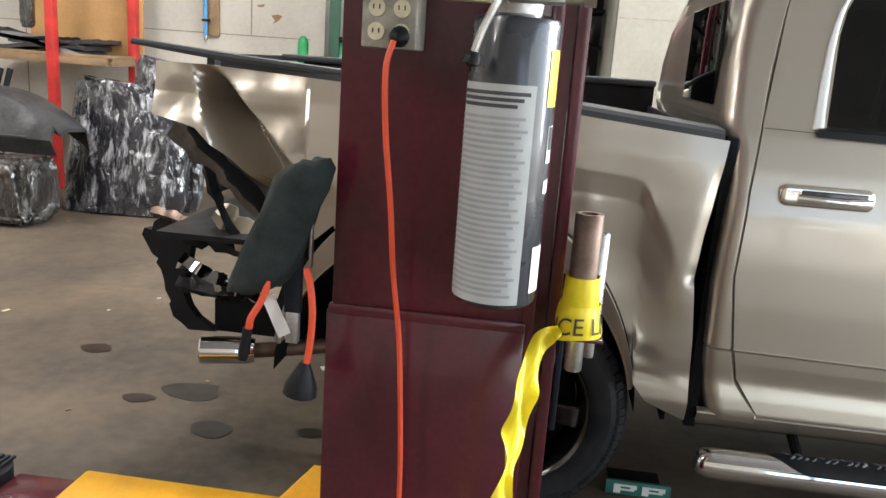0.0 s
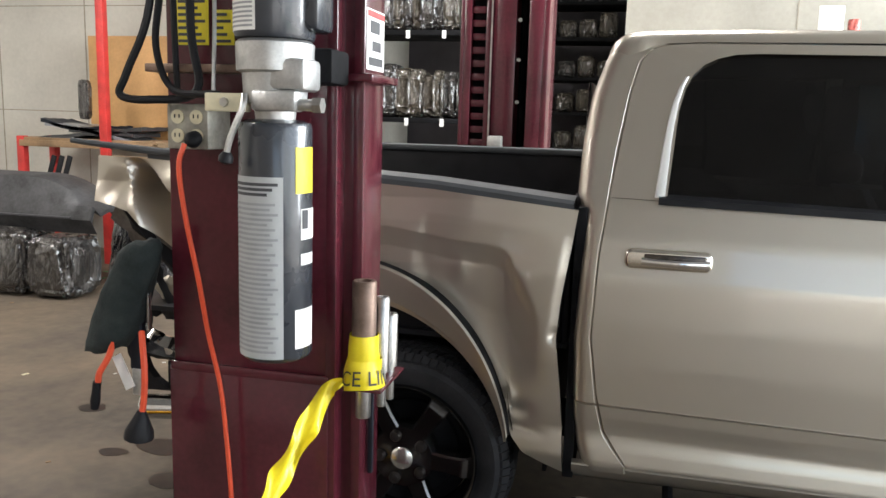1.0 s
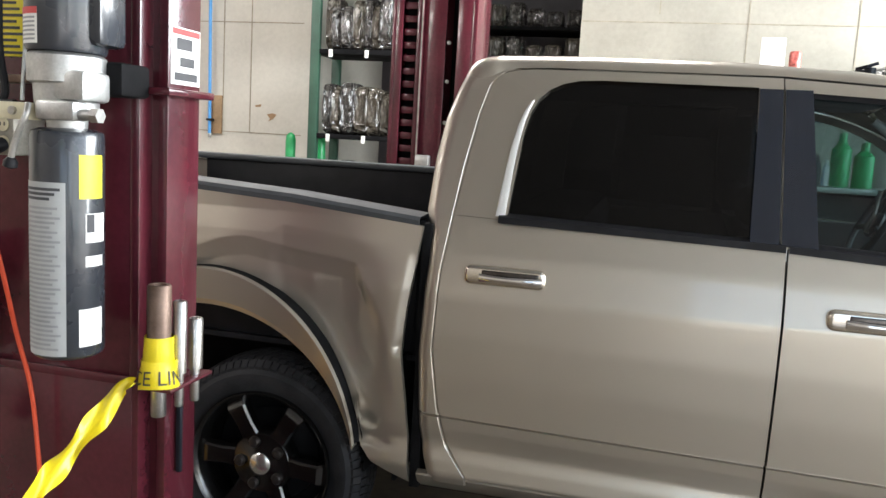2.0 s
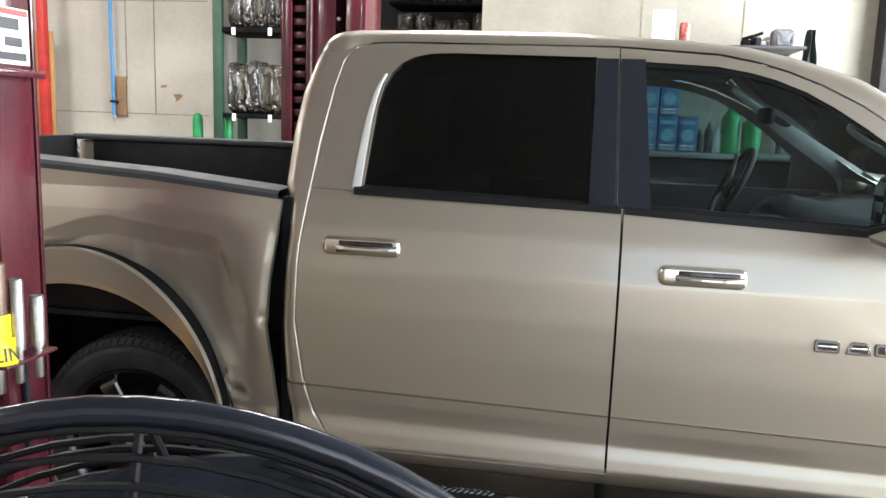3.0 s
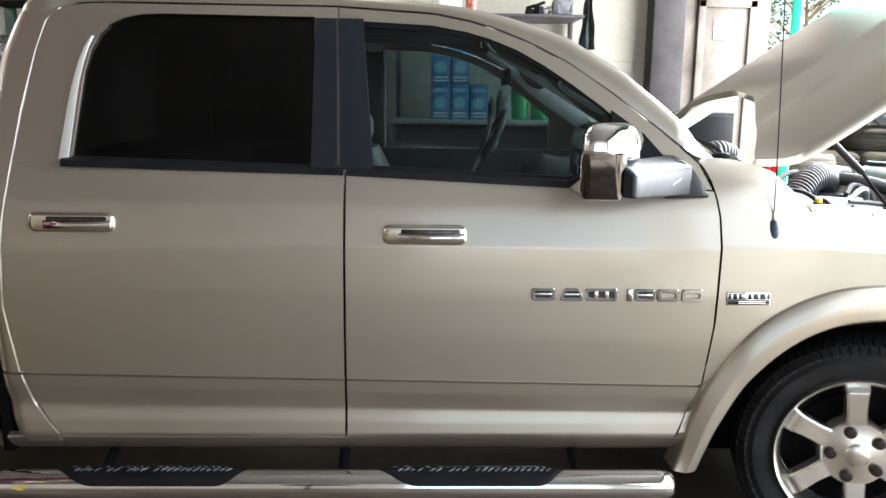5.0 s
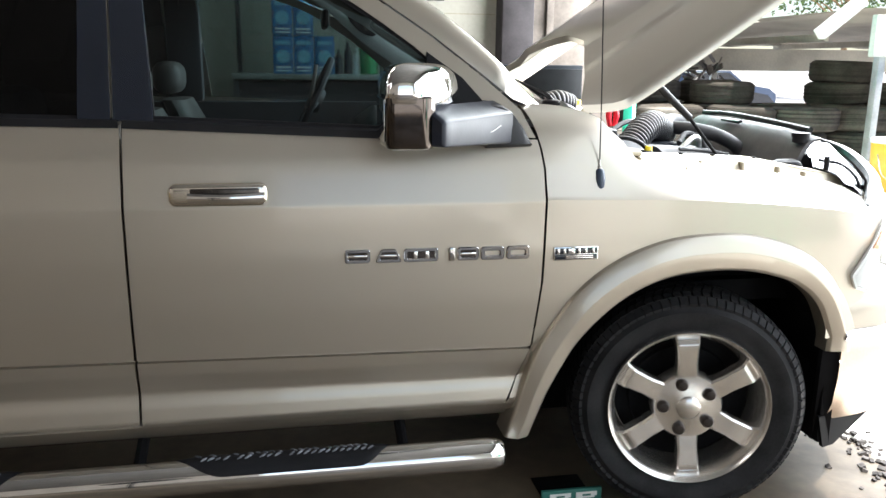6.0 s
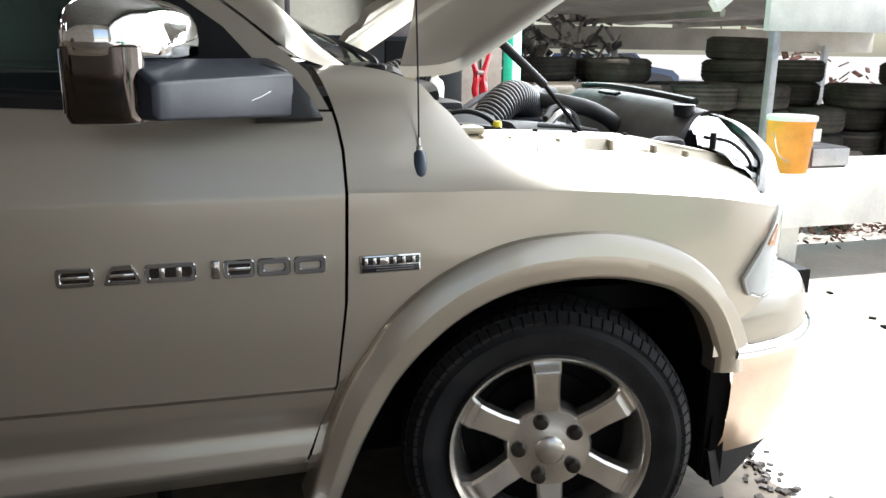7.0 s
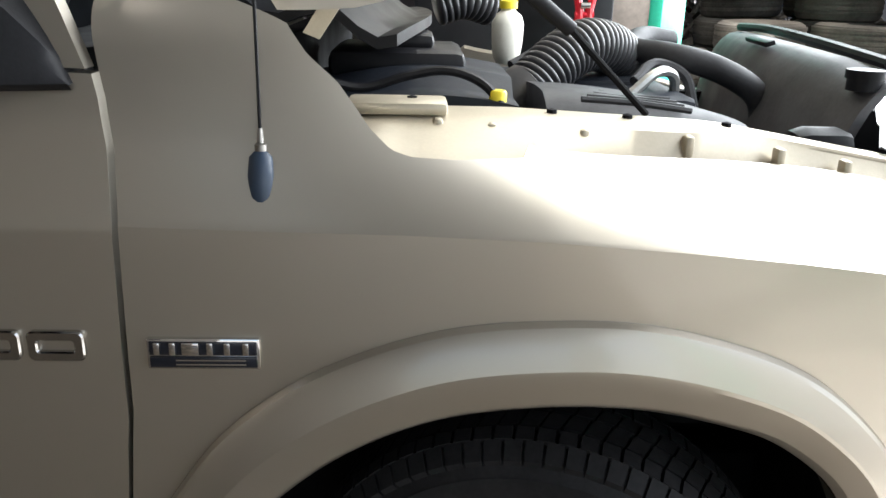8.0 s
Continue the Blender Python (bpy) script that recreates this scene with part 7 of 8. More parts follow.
for z in (1.78, 2.05, 2.30):
    part("bolt", lathe(B(), (-0.01, 2.655, z), (0, -1, 0), [(0, 0.013), (0.012, 0.013), (0.014, 0.001)], 8), STEEL, flift)

# ---- back wall: joints, pipe, marks ----
LINE = mat("joint_shadow_grime", (0.30, 0.26, 0.20), 0.9, 0, 0.2, 10, 60)
BLUE_PIPE = mat("blue_air_pipe", (0.06, 0.28, 0.62), 0.35, 0, 0.08, 10, 60)
WOOD = mat("brown_wood", (0.30, 0.19, 0.10), 0.65, 0, 0.25, 3, 40, 0.001)
PLY = mat("plywood", (0.50, 0.28, 0.11), 0.6, 0, 0.15, 2, 40, 0.001)


def groove(name, x0, x1, z0, z1, y):
    return solo(name, box(B(), x0, x1, y - 0.0045, y + 0.01, z0, z1), LINE, "grimy joint in the cream wall", "joint", kind="structure", smooth=False)


for z in (1.63, 2.85):
    groove("trim_joint", -9.0, -2.45, z - 0.005, z + 0.005, WALL_L)
for x, z0 in ((-3.08, 1.64), (-3.42, 2.0), (-5.6, 0), (-6.8, 0)):
    groove("trim_joint", x - 0.006, x + 0.006, z0, 4.5, WALL_L)
for z in (1.35, 2.02, 2.872, 3.4):
    groove("trim_joint", 0.60, 4.15, z - 0.004, z + 0.004, WALL_R)
for x, z0 in ((1.31, 2.95), (3.02, 2.40), (2.1, 2.02)):
    groove("trim_joint", x - 0.004, x + 0.004, z0, 3.4 if z0 < 2.9 else 4.5, WALL_R)
pipe = thing("air_pipe", (-3.55, 5.70, 1.55), "blue air pipe down the wall on a wooden strip", "pipe")
part("strip", box(B(), -3.56, -3.42, 5.715, 5.745, 1.60, 2.03, 0.004), WOOD, pipe, "brown wooden strip")
part("tube", cyl(B(), (-3.545, 5.68, 1.60), (-3.575, 5.68, 4.5), 0.018, n=14), BLUE_PIPE, pipe)
part("clip", box(B(), -3.58, -3.51, 5.655, 5.72, 1.74, 1.765, 0.004), BLACK_PLASTIC, pipe)
part("valve", lathe(B(), (-3.545, 5.68, 1.52), (0, 0, 1), [(0, 0.006), (0.03, 0.008), (0.04, 0.02), (0.08, 0.02)], 12), STEEL, pipe)
for pts in ([(-2.87, 1.845), (-2.80, 1.86), (-2.75, 1.845), (-2.79, 1.80), (-2.85, 1.765), (-2.83, 1.80)], [(-3.02, 1.94), (-2.94, 1.955), (-2.95, 1.925), (-3.01, 1.92)]):
    solo("wall_chip", prism(B(), [(x, WALL_L - 0.003, z) for x, z in pts], (0, 0.004, 0)), WOOD, "brown chipped mark in the wall paint", "mark", kind="structure", smooth=False)
for x in (-2.43, -2.02):
    solo("green_bollard", lathe(B(), (x, 5.30 if x > -2.2 else 5.45, 0.0), (0, 0, 1), [(0, 0.0), (0, 0.055), (1.58, 0.055), (1.63, 0.045), (1.655, 0.02), (1.66, 0)], 20), BRIGHT_GREEN, "green plastic rounded guard post by the shelves", "guard post", "green guard posts")

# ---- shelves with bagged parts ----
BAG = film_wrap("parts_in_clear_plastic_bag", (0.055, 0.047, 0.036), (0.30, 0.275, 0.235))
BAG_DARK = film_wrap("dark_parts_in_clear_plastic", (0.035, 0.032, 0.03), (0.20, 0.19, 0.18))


def bag(x, y, z, w, d, h, seed, name="bagged_part", label="car part in a crumpled clear plastic bag", material=None, group="bagged parts"):
    """A crumpled bag: a rounded block with sharp random creases."""
    r = random.Random(seed)
    bm = bmesh.new()
    bmesh.ops.create_icosphere(bm, subdivisions=4, radius=1.0)
    for v in bm.verts:
        c = v.co.copy()
        p = Vector([math.copysign(abs(a) ** 0.42, a) for a in c])
        n1 = noise.ridged_multi_fractal(Vector((c.x * 3.4 + seed, c.y * 3.4, c.z * 1.6)), 0.9, 2.2, 5, 1.0, 2.0)
        k = 0.72 + 0.15 * n1
        v.co = Vector((x + p.x * w / 2 * k, y + p.y * d / 2 * k, z + h / 2 + p.z * h / 2 * (0.97 + 0.03 * n1)))
        v.co.z = max(v.co.z, z)
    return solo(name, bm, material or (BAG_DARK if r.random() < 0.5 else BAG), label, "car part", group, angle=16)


shelf = thing("shelf_unit", (-1.5, 5.4, 0.0), "dark green steel shelf unit filled with bagged parts", "shelf")
for x in (-2.06, -0.80):
    for y in (5.05, 5.62):
        part("post", box(B(), x, x + 0.095, y, y + 0.06, 0, 3.9, 0.004), GREEN_SHELF, shelf)
SHELF_Z = (0.82, 1.62, 2.46, 3.28)
for z in SHELF_Z:
    part("board", box(B(), -2.04, -0.76, 5.06, 5.66, z, z + 0.05, 0.004), DARK_METAL, shelf, "dark shelf board")
    for x in (-1.86, -1.48, -1.12):
        part("price_tag", box(B(), x, x + 0.04, 5.052, 5.056, z - 0.03, z + 0.045), LABEL_WHITE, shelf, "small white tag")
rnd = random.Random(3)
for z in SHELF_Z:
    x = -1.94
    while x < -0.95:
        w = rnd.uniform(0.07, 0.20)
        bag(x + w / 2, 5.28 + rnd.uniform(-0.05, 0.05), z + 0.05, w * 1.25, 0.42, rnd.uniform(0.40, 0.54), rnd.randint(0, 9999))
        x += w * 0.85
for z in (1.3, 1.75, 2.15, 2.6, 3.0):
    s = solo("store_shelf", box(B(), -0.72, 0.56, 6.9, 7.5, z, z + 0.04, 0.004), DARK_METAL, "dark shelf in the unlit store", "shelf", "store shelves")
    for k in range(5):
        bag(-0.56 + 0.23 * k, 7.15, z + 0.04, 0.22, 0.3, rnd.uniform(0.18, 0.33), 100 + k + int(z * 10))

# ---- red rack, plywood, wrapped panels, dashboard ----
rack = thing("storage_rack", (-5.0, 5.2, 0.0), "red steel rack with boards against the wall", "rack")
for x, y in ((-4.74, 4.88), (-4.20, 5.42), (-5.85, 4.95), (-5.85, 5.45)):
    part("post", box(B(), x - 0.045, x + 0.045, y - 0.04, y + 0.04, 0, 3.6 if x > -5 else 1.35, 0.006), RED_PAINT, rack)
for z in (1.24, 0.55):
    part("beam", box(B(), -5.85, -4.2, 4.90, 4.95, z, z + 0.07, 0.005), WOOD, rack, "brown wooden beam")
    part("beam", box(B(), -4.235, -4.165, 4.95, 5.42, z, z + 0.07, 0.005), WOOD, rack, "brown wooden beam")
    part("board", box(B(), -5.9, -4.16, 4.92, 5.5, z + 0.07, z + 0.10, 0.004), WOOD, rack, "brown board")
solo("plywood_sheet", box(B(), -5.35, -4.12, 5.46, 5.49, 1.342, 2.48, 0.003), PLY, "tan plywood sheet leaning behind the rack", "plywood")
DUSTY_BLACK = mat("dusty_black_plastic", (0.045, 0.045, 0.047), 0.55, 0, 0.4, 5, 40, 0.003)
for k, (x, z, w, tilt) in enumerate(((-5.1, 1.36, 1.3, 4), (-5.0, 1.42, 1.1, -5), (-4.8, 1.47, 0.9, 8), (-5.2, 1.52, 0.8, -3))):
    rows = [[(x + w * (u - 0.5), 5.2 + 0.5 * (v - 0.5), z + 0.05 * math.sin(3 * u + k) + math.tan(radians(tilt)) * w * (u - 0.5) + 0.02 * noise.noise((u * 4, v * 4, k))) for u in np.linspace(0, 1, 14)] for v in np.linspace(0, 1, 8)]
    solo("stacked_panel", sheet(B(), rows, 0.04, (0, 0, -1)), DUSTY_BLACK if k % 2 == 0 else PLASTIC_SHEET if k == 1 else GREY_PLASTIC, "dark car trim panel stacked on the rack", "car part", "stacked panels")
bag(-5.05, 4.98, 1.55, 0.14, 0.1, 0.42, 55, "wrapped_bumper_end", "clear wrapped strip standing on the rack")
for k in range(3):
    solo("leaning_trim", box(B(), -0.03, 0.03, -0.01, 0.01, 0, 0.55, 0.006, pose(-5.55 + 0.10 * k, 4.86, 0.62, -6, 14, 0)), BLACK_PLASTIC, "black trim strip leaning on the rack", "car part", "leaning strips")


def wrapped_panel(cx, cy, w, h, seed, lean, yaw, name, label):
    """A car panel shrink-wrapped in clear film, leaning back."""
    m = pose(cx, cy, 0, lean, 0, yaw)
    outline = [(-0.48, 0.0), (0.44, 0.0), (0.5, 0.10), (0.49, 0.5), (0.30, 0.80), (0.10, 0.98), (-0.30, 1.0), (-0.40, 0.96)]
    front, back = [], []
    rows = []
    for v in np.linspace(0, 1, 30):
        xs = []
        for (a, b) in zip(outline, outline[1:] + outline[:1]):
            if (a[1] - v) * (b[1] - v) <= 0 and a[1] != b[1]:
                xs.append(lerp(a[0], b[0], (v - a[1]) / (b[1] - a[1])))
        if not xs:
            xs = [-0.3, 0.1]
        lo, hi = min(xs), max(xs)
        r = []
        for u in np.linspace(0, 1, 34):
            x = lerp(lo, hi, u) * w
            z = v * h
            n = noise.ridged_multi_fractal(Vector((x * 5 + seed, z * 5, 0.3)), 1.0, 2.1, 4, 1.0, 2.0)
            y = -0.10 * math.sin(math.pi * u) ** 0.5 - 0.022 * n
            r.append(m @ Vector((x, y, z)))
        rows.append(r)
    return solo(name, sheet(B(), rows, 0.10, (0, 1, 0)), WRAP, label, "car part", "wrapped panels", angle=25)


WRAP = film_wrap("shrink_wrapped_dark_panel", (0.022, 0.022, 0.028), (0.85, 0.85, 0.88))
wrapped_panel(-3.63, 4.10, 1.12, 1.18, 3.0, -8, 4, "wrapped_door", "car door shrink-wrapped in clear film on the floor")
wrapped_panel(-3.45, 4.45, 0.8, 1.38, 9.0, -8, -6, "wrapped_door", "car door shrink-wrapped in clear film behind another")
rows = []
for i in range(25):
    u = i / 24
    x = lerp(-5.4, -3.80, u)
    hgt = 1.08 - 0.30 * max(0, (u - 0.55) / 0.45) ** 2
    rows.append([(x, 3.42, 0.60), (x, 3.36, 0.70), (x, 3.37, 0.74), (x, 3.40, 0.82), (x, 3.48, hgt - 0.03), (x, 3.60, hgt), (x, 3.85, hgt - 0.02), (x, 3.9, hgt - 0.2)])
dash = thing("loose_dashboard", (-4.6, 3.6, 0.0), "dark grey removed dashboard lying on wrapped parts", "car part")
part("shell", sheet(B(), rows, 0.04, (0, 0.6, -0.8)), DUSTY_BLACK, dash)
part("vent_slot", box(B(), -4.9, -4.0, 3.352, 3.37, 0.705, 0.722, 0.003), PRINT, dash, "black slot")
for k, (x, w, h) in enumerate(((-4.15, 0.5, 0.55), (-4.65, 0.6, 0.6), (-5.15, 0.55, 0.6))):
    bag(x, 3.45, 0.0, w, 0.55, h, 70 + k, "wrapped_part", "clear-wrapped bundle of parts on the floor", BAG_DARK, "wrapped bundles")
bag(-4.05, 4.45, 0.0, 0.25, 0.3, 0.65, 91, "brown_box", "dark brown parts bundle by the rack", WOOD, "wrapped bundles")

# ---- bench wall on the far side ----
BLUE_BOX = mat("blue_printed_carton", (0.03, 0.14, 0.32), 0.4, 0, 0.12, 10, 60)
CYAN_PRINT = mat("pale_blue_print", (0.20, 0.42, 0.52), 0.5, 0, 0.1, 10, 60)
bench = thing("wall_bench", (2.6, 5.0, 0.0), "dark steel bench with shelves along the wall", "bench")
for z, d in ((1.42, 0.75), (2.36, 0.62)):
    part("board", box(B(), 1.75 if z < 2 else 1.95, 3.95 if z < 2 else 3.43, 5.32 - d, 5.32, z, z + (0.045 if z < 2 else 0.025), 0.004), ALU if z < 2 else DARK_POST, bench, "grey shelf board")
for x in (1.78, 3.41):
    for y in (4.62, 5.28):
        part("leg", box(B(), x - 0.02, x + 0.02, y - 0.02, y + 0.02, 0, 1.42, 0.003), DARK_POST, bench)
    part("upright", box(B(), x - 0.02, x + 0.02, 5.24, 5.30, 1.465, 2.36, 0.003), DARK_POST, bench)
part("cabinet", box(B(), 1.82, 3.86, 4.68, 5.3, 0.1, 1.40, 0.01), DARK_POST, bench, "dark cabinet under the bench")
for x, z in ((2.09, 1.467), (2.26, 1.467), (2.43, 1.467), (2.09, 1.775), (2.26, 1.775)):
    t = thing("blue_carton", (x + 0.08, 4.68, z), "blue printed carton stacked on the bench", "box", "blue cartons")
    part("carton", box(B(), x, x + 0.16, 4.60, 4.80, z, z + 0.305, 0.004), BLUE_BOX, t)
    part("emblem", lathe(B(), (x + 0.08, 4.60, z + 0.14), (0, -1, 0), [(0, 0.055), (0.002, 0.055), (0.002, 0.035), (0.001, 0.035)], 20), CYAN_PRINT, t, "pale ring emblem")
    for a, b in ((0.235, 0.265), (0.045, 0.06), (0.02, 0.03)):
        part("print_bar", box(B(), x + 0.02, x + 0.14, 4.596, 4.60, z + a, z + b), CYAN_PRINT if a > 0.2 else LABEL_WHITE, t)
for x, h, m_, lbl in ((2.64, 0.20, DARK_POST, "dark spray can"), (2.72, 0.26, DARK_POST, "dark bottle"), (2.80, 0.22, LABEL_WHITE, "white-labelled bottle"), (2.90, 0.45, BRIGHT_GREEN, "green jug"), (3.08, 0.38, BRIGHT_GREEN, "green jug")):
    r = 0.035 if h < 0.3 else 0.08
    solo("bottle", lathe(B(), (x, 4.85, 1.467), (0, 0, 1), [(0, 0), (0, r), (h * 0.7, r), (h * 0.82, r * 0.4), (h, r * 0.4), (h, 0)], 16), m_, lbl + " on the bench", "bottle", "bench bottles")
solo("paper_card", box(B(), 2.155, 2.345, 4.70, 4.71, 2.386, 2.668, 0.002), LABEL_WHITE, "white paper card standing on the upper shelf", "card")
solo("drink_can", lathe(B(), (2.435, 4.74, 2.386), (0, 0, 1), [(0, 0), (0, 0.042), (0.012, 0.048), (0.16, 0.048), (0.178, 0.040), (0.178, 0)], 20), mat("red_can", (0.5, 0.12, 0.10), 0.3, 0.3, 0.4, 30, 60), "pinkish-red can on the upper shelf", "can")
for k, (x, w, h) in enumerate(((2.97, 0.07, 0.09), (3.05, 0.05, 0.12), (3.11, 0.06, 0.08))):
    bm = B()
    box(bm, -w / 2, w / 2, -0.05, 0.05, 0, h * 0.7, 0.012, pose(x, 4.90, 2.386, 0, 0, 25 * k))
    cyl(bm, (x - 0.03, 4.90, 2.386 + h * 0.75), (x + 0.05, 4.86, 2.386 + h), 0.014, n=10)
    solo("workshop_tool", bm, [DARK_METAL, GREY_PLASTIC, ALU][k], "small grey tool on the upper shelf", "tool", "shelf tools")
bag(3.26, 4.86, 2.386, 0.20, 0.16, 0.15, 412, "cloth_bundle", "grey crumpled cloth bundle on the upper shelf", mat("grey_cloth", (0.16, 0.16, 0.175), 0.9, 0, 0.2, 12, 90, 0.002), "shelf bundles")
rows = [[(3.50 + (0.025 + 0.045 * v) * u + 0.006 * math.sin(9 * v + 3 * u), 4.87 + 0.02 * math.sin(u * 5), 2.54 - 0.44 * v) for u in np.linspace(-1, 1, 9)] for v in np.linspace(0, 1, 11)]
solo("hung_jacket", sheet(B(), rows, 0.05, (0, 1, 0)), CLOTH, "dark cloth hung from the shelf end", "cloth")
# boarded wall with a door frame
dfr = thing("door_frame", (4.95, 5.43, 0.0), "grey-beige wooden door frame in the boarded wall", "door", kind="")
for x0, x1, z0, z1 in ((4.68, 4.75, 0, 2.62), (5.18, 5.25, 0, 2.62), (4.68, 5.25, 2.55, 2.64)):
    part("casing", box(B(), x0, x1, 5.40, 5.45, z0, z1, 0.006), BOARDS, dfr)
part("door_leaf", box(B(), 4.75, 5.18, 5.435, 5.448, 0.02, 2.55, 0.003), BOARDS, dfr, "weathered grey door leaf")
part("notice", box(B(), 4.84, 5.10, 5.425, 5.434, 2.25, 2.45, 0.004), PRINT_GREY, dfr, "dark mottled notice")
# debris on the floor
for k in range(26):
    rr = random.Random(900 + k)
    x, y = rr.uniform(-4.5, -0.7), rr.uniform(0.2, 4.5)
    s = rr.uniform(0.008, 0.03)
    solo("floor_scrap", box(B(), -s, s, -s * 0.5, s * 0.5, 0.0005, 0.004, 0.0, pose(x, y, 0, 0, 0, rr.uniform(0, 180))), [LABEL_WHITE, CREAM, BRIGHT_GREEN, WOOD][k % 4], "small scrap lying on the concrete floor", "litter", "floor scraps")
STAIN = mat("oil_stain", (0.025, 0.02, 0.016), 0.35, 0, 0.3, 9, 60)
for k, (x, y, r) in enumerate(((-1.20, 0.42, 0.07), (-1.42, 0.75, 0.10), (-1.62, 0.62, 0.05), (-2.1, 1.1, 0.06), (-0.8, 0.5, 0.05))):
    pts = [(x + r * (1 + 0.35 * noise.noise((k, a, 0.5))) * math.cos(a) * 1.3, y + r * (1 + 0.35 * noise.noise((k, a + 5, 0.5))) * math.sin(a), 0.0015) for a in [2 * math.pi * j / 22 for j in range(22)]]
    solo("oil_stain", prism(B(), pts, (0, 0, 0.001)), STAIN, "dark oil stain on the concrete floor", "stain", kind="structure", smooth=False)

# red clamp left on the far fender
clamp = thing("spring_clamp", (3.91, 1.77, 1.255), "red plastic spring clamp on the far fender", "clamp")
bm = B()
for sgn in (-1, 1):
    tube(bm, [(3.91 + 0.012 * sgn, 1.77, 1.245), (3.91 + 0.022 * sgn, 1.77, 1.30), (3.91 + 0.016 * sgn, 1.77, 1.36), (3.91 + 0.045 * sgn, 1.77, 1.46)], [0.012, 0.017, 0.014, 0.011], 8)
cyl(bm, (3.88, 1.77, 1.345), (3.94, 1.77, 1.345), 0.012, n=10)
part("clamp_body", bm, RED_PLASTIC, clamp)
part("spring", cyl(B(), (3.895, 1.758, 1.375), (3.925, 1.758, 1.375), 0.010, n=10), STEEL, clamp, "small steel spring")

# black cabinet by the bay jamb, added to fill a dark area and hide the bright wall
cabinet = thing("tool_cabinet", (4.0, 4.1, 0.0), "black cabinet shape added to fill the dark area by the bay jamb", "cabinet")
part("body", box(B(), 3.35, 4.50, 3.85, 4.35, 0.06, 1.56, 0.012), GREY_PLASTIC, cabinet)
for k in range(2):
    door = part("door", box(B(), 3.36 + 0.57 * k, 3.92 + 0.57 * k, 3.835, 3.849, 0.10, 1.53, 0.005), BLACK_PLASTIC, cabinet)
    part("handle", box(B(), 3.885 + 0.08 * k, 3.90 + 0.08 * k, 3.81, 3.834, 0.8, 0.95, 0.004), DARK_METAL, door)
part("plinth", box(B(), 3.38, 4.47, 3.88, 4.33, 0.0, 0.06), DARK_METAL, cabinet)

# ---- yard ----
WHITE_WASH = mat("whitewashed_concrete", (0.86, 0.85, 0.82), 0.8, 0, 0.1, 4, 40, 0.003)
TARP = mat("beige_canopy_sheet", (0.74, 0.71, 0.63), 0.7, 0, 0.15, 2, 30, 0.002)
GALV = mat("galvanised_post", (0.62, 0.63, 0.64), 0.45, 0.5, 0.15, 6, 60)
MULCH = mat("red_brown_debris", (0.16, 0.075, 0.055), 0.9, 0, 0.4, 14, 60, 0.01, island=0.4)
BUCKET = mat("orange_bucket", (0.85, 0.36, 0.04), 0.45, 0, 0.1, 8, 60)
LEAF = mat("leaf_green", (0.10, 0.17, 0.04), 0.6, 0, 0.3, 5, 40, island=0.4)
SCRAP = mat("mixed_scrap_metal", (0.42, 0.40, 0.38), 0.45, 0.5, 0.4, 4, 40, 0.002, island=0.7)

# broken edge of the workshop floor
bm = B()
rr = random.Random(21)
for k in range(600):
    y = rr.uniform(-1.5, 2.6)
    x = FLOOR_EDGE - 0.10 + 0.10 * math.sin(y * 2.3) + rr.gauss(0, 0.07)
    s = rr.uniform(0.004, 0.017)
    box(bm, -s, s, -s * 0.8, s * 0.8, -s * 0.5, s * 0.45, 0.0, pose(x, y, 0.004, rr.uniform(-25, 25), rr.uniform(-25, 25), rr.uniform(0, 180)), 1)
tagged(solo("edge_rubble", bm, mat("dark_rubble", (0.10, 0.09, 0.085), 0.9, 0, 0.4, 20, 60, 0.004, island=0.5), "dark broken rubble along the floor edge", "rubble"), kind="stuff")
solo("yard_apron", box(B(), FLOOR_EDGE + 0.01, 30, -25, 25, -0.204, -0.012), mat("pale_concrete_apron", (0.74, 0.71, 0.67), 0.85, 0, 0.12, 1.2, 20, 0.004), "sun-bleached pale concrete apron outside", "pavement", kind="structure", smooth=False)
for k in range(30):
    rr = random.Random(500 + k)
    s = rr.uniform(0.01, 0.03)
    solo("yard_scrap", box(B(), -s, s, -s * 0.6, s * 0.6, 0.0, 0.01, 0.0, pose(rr.uniform(4.8, 7.5), rr.uniform(-1.0, 2.4), -0.012, 0, 0, rr.uniform(0, 180))), DARK_METAL, "small dark scrap on the pale apron", "litter", "yard scraps")

# ledge with bucket and crate
ledge = thing("white_ledge", (8.0, 2.9, -0.012), "whitewashed concrete ledge on blocks in the yard", "ledge")
part("slab", box(B(), 6.05, 12.0, 2.42, 3.2, 0.38, 0.72, 0.02), WHITE_WASH, ledge)
for x in (6.3, 8.5, 10.7):
    part("block", box(B(), x, x + 0.3, 2.7, 3.1, -0.012, 0.38, 0.015), WHITE_WASH, ledge)
bm = B()
rr = random.Random(8)
for k in range(1400):
    x, y = rr.uniform(6.0, 12), rr.gauss(3.6, 0.16)
    s = rr.uniform(0.008, 0.032)
    z = 0.25 * max(0.0, 1 - abs(y - 3.7) / 0.5) * rr.random()
    box(bm, -s, s, -s * 0.3, s * 0.3, -s * 0.2, s * 0.2, 0, pose(x, y, z + 0.0, rr.uniform(-40, 40), rr.uniform(-40, 40), rr.uniform(0, 180)))
tagged(solo("debris_heap", bm, MULCH, "red-brown bark and debris heaped on the ground", "debris", smooth=False), kind="stuff")
bucket = thing("bucket", (6.36, 2.62, 0.72), "orange plastic bucket with pale lid on the white ledge", "bucket")
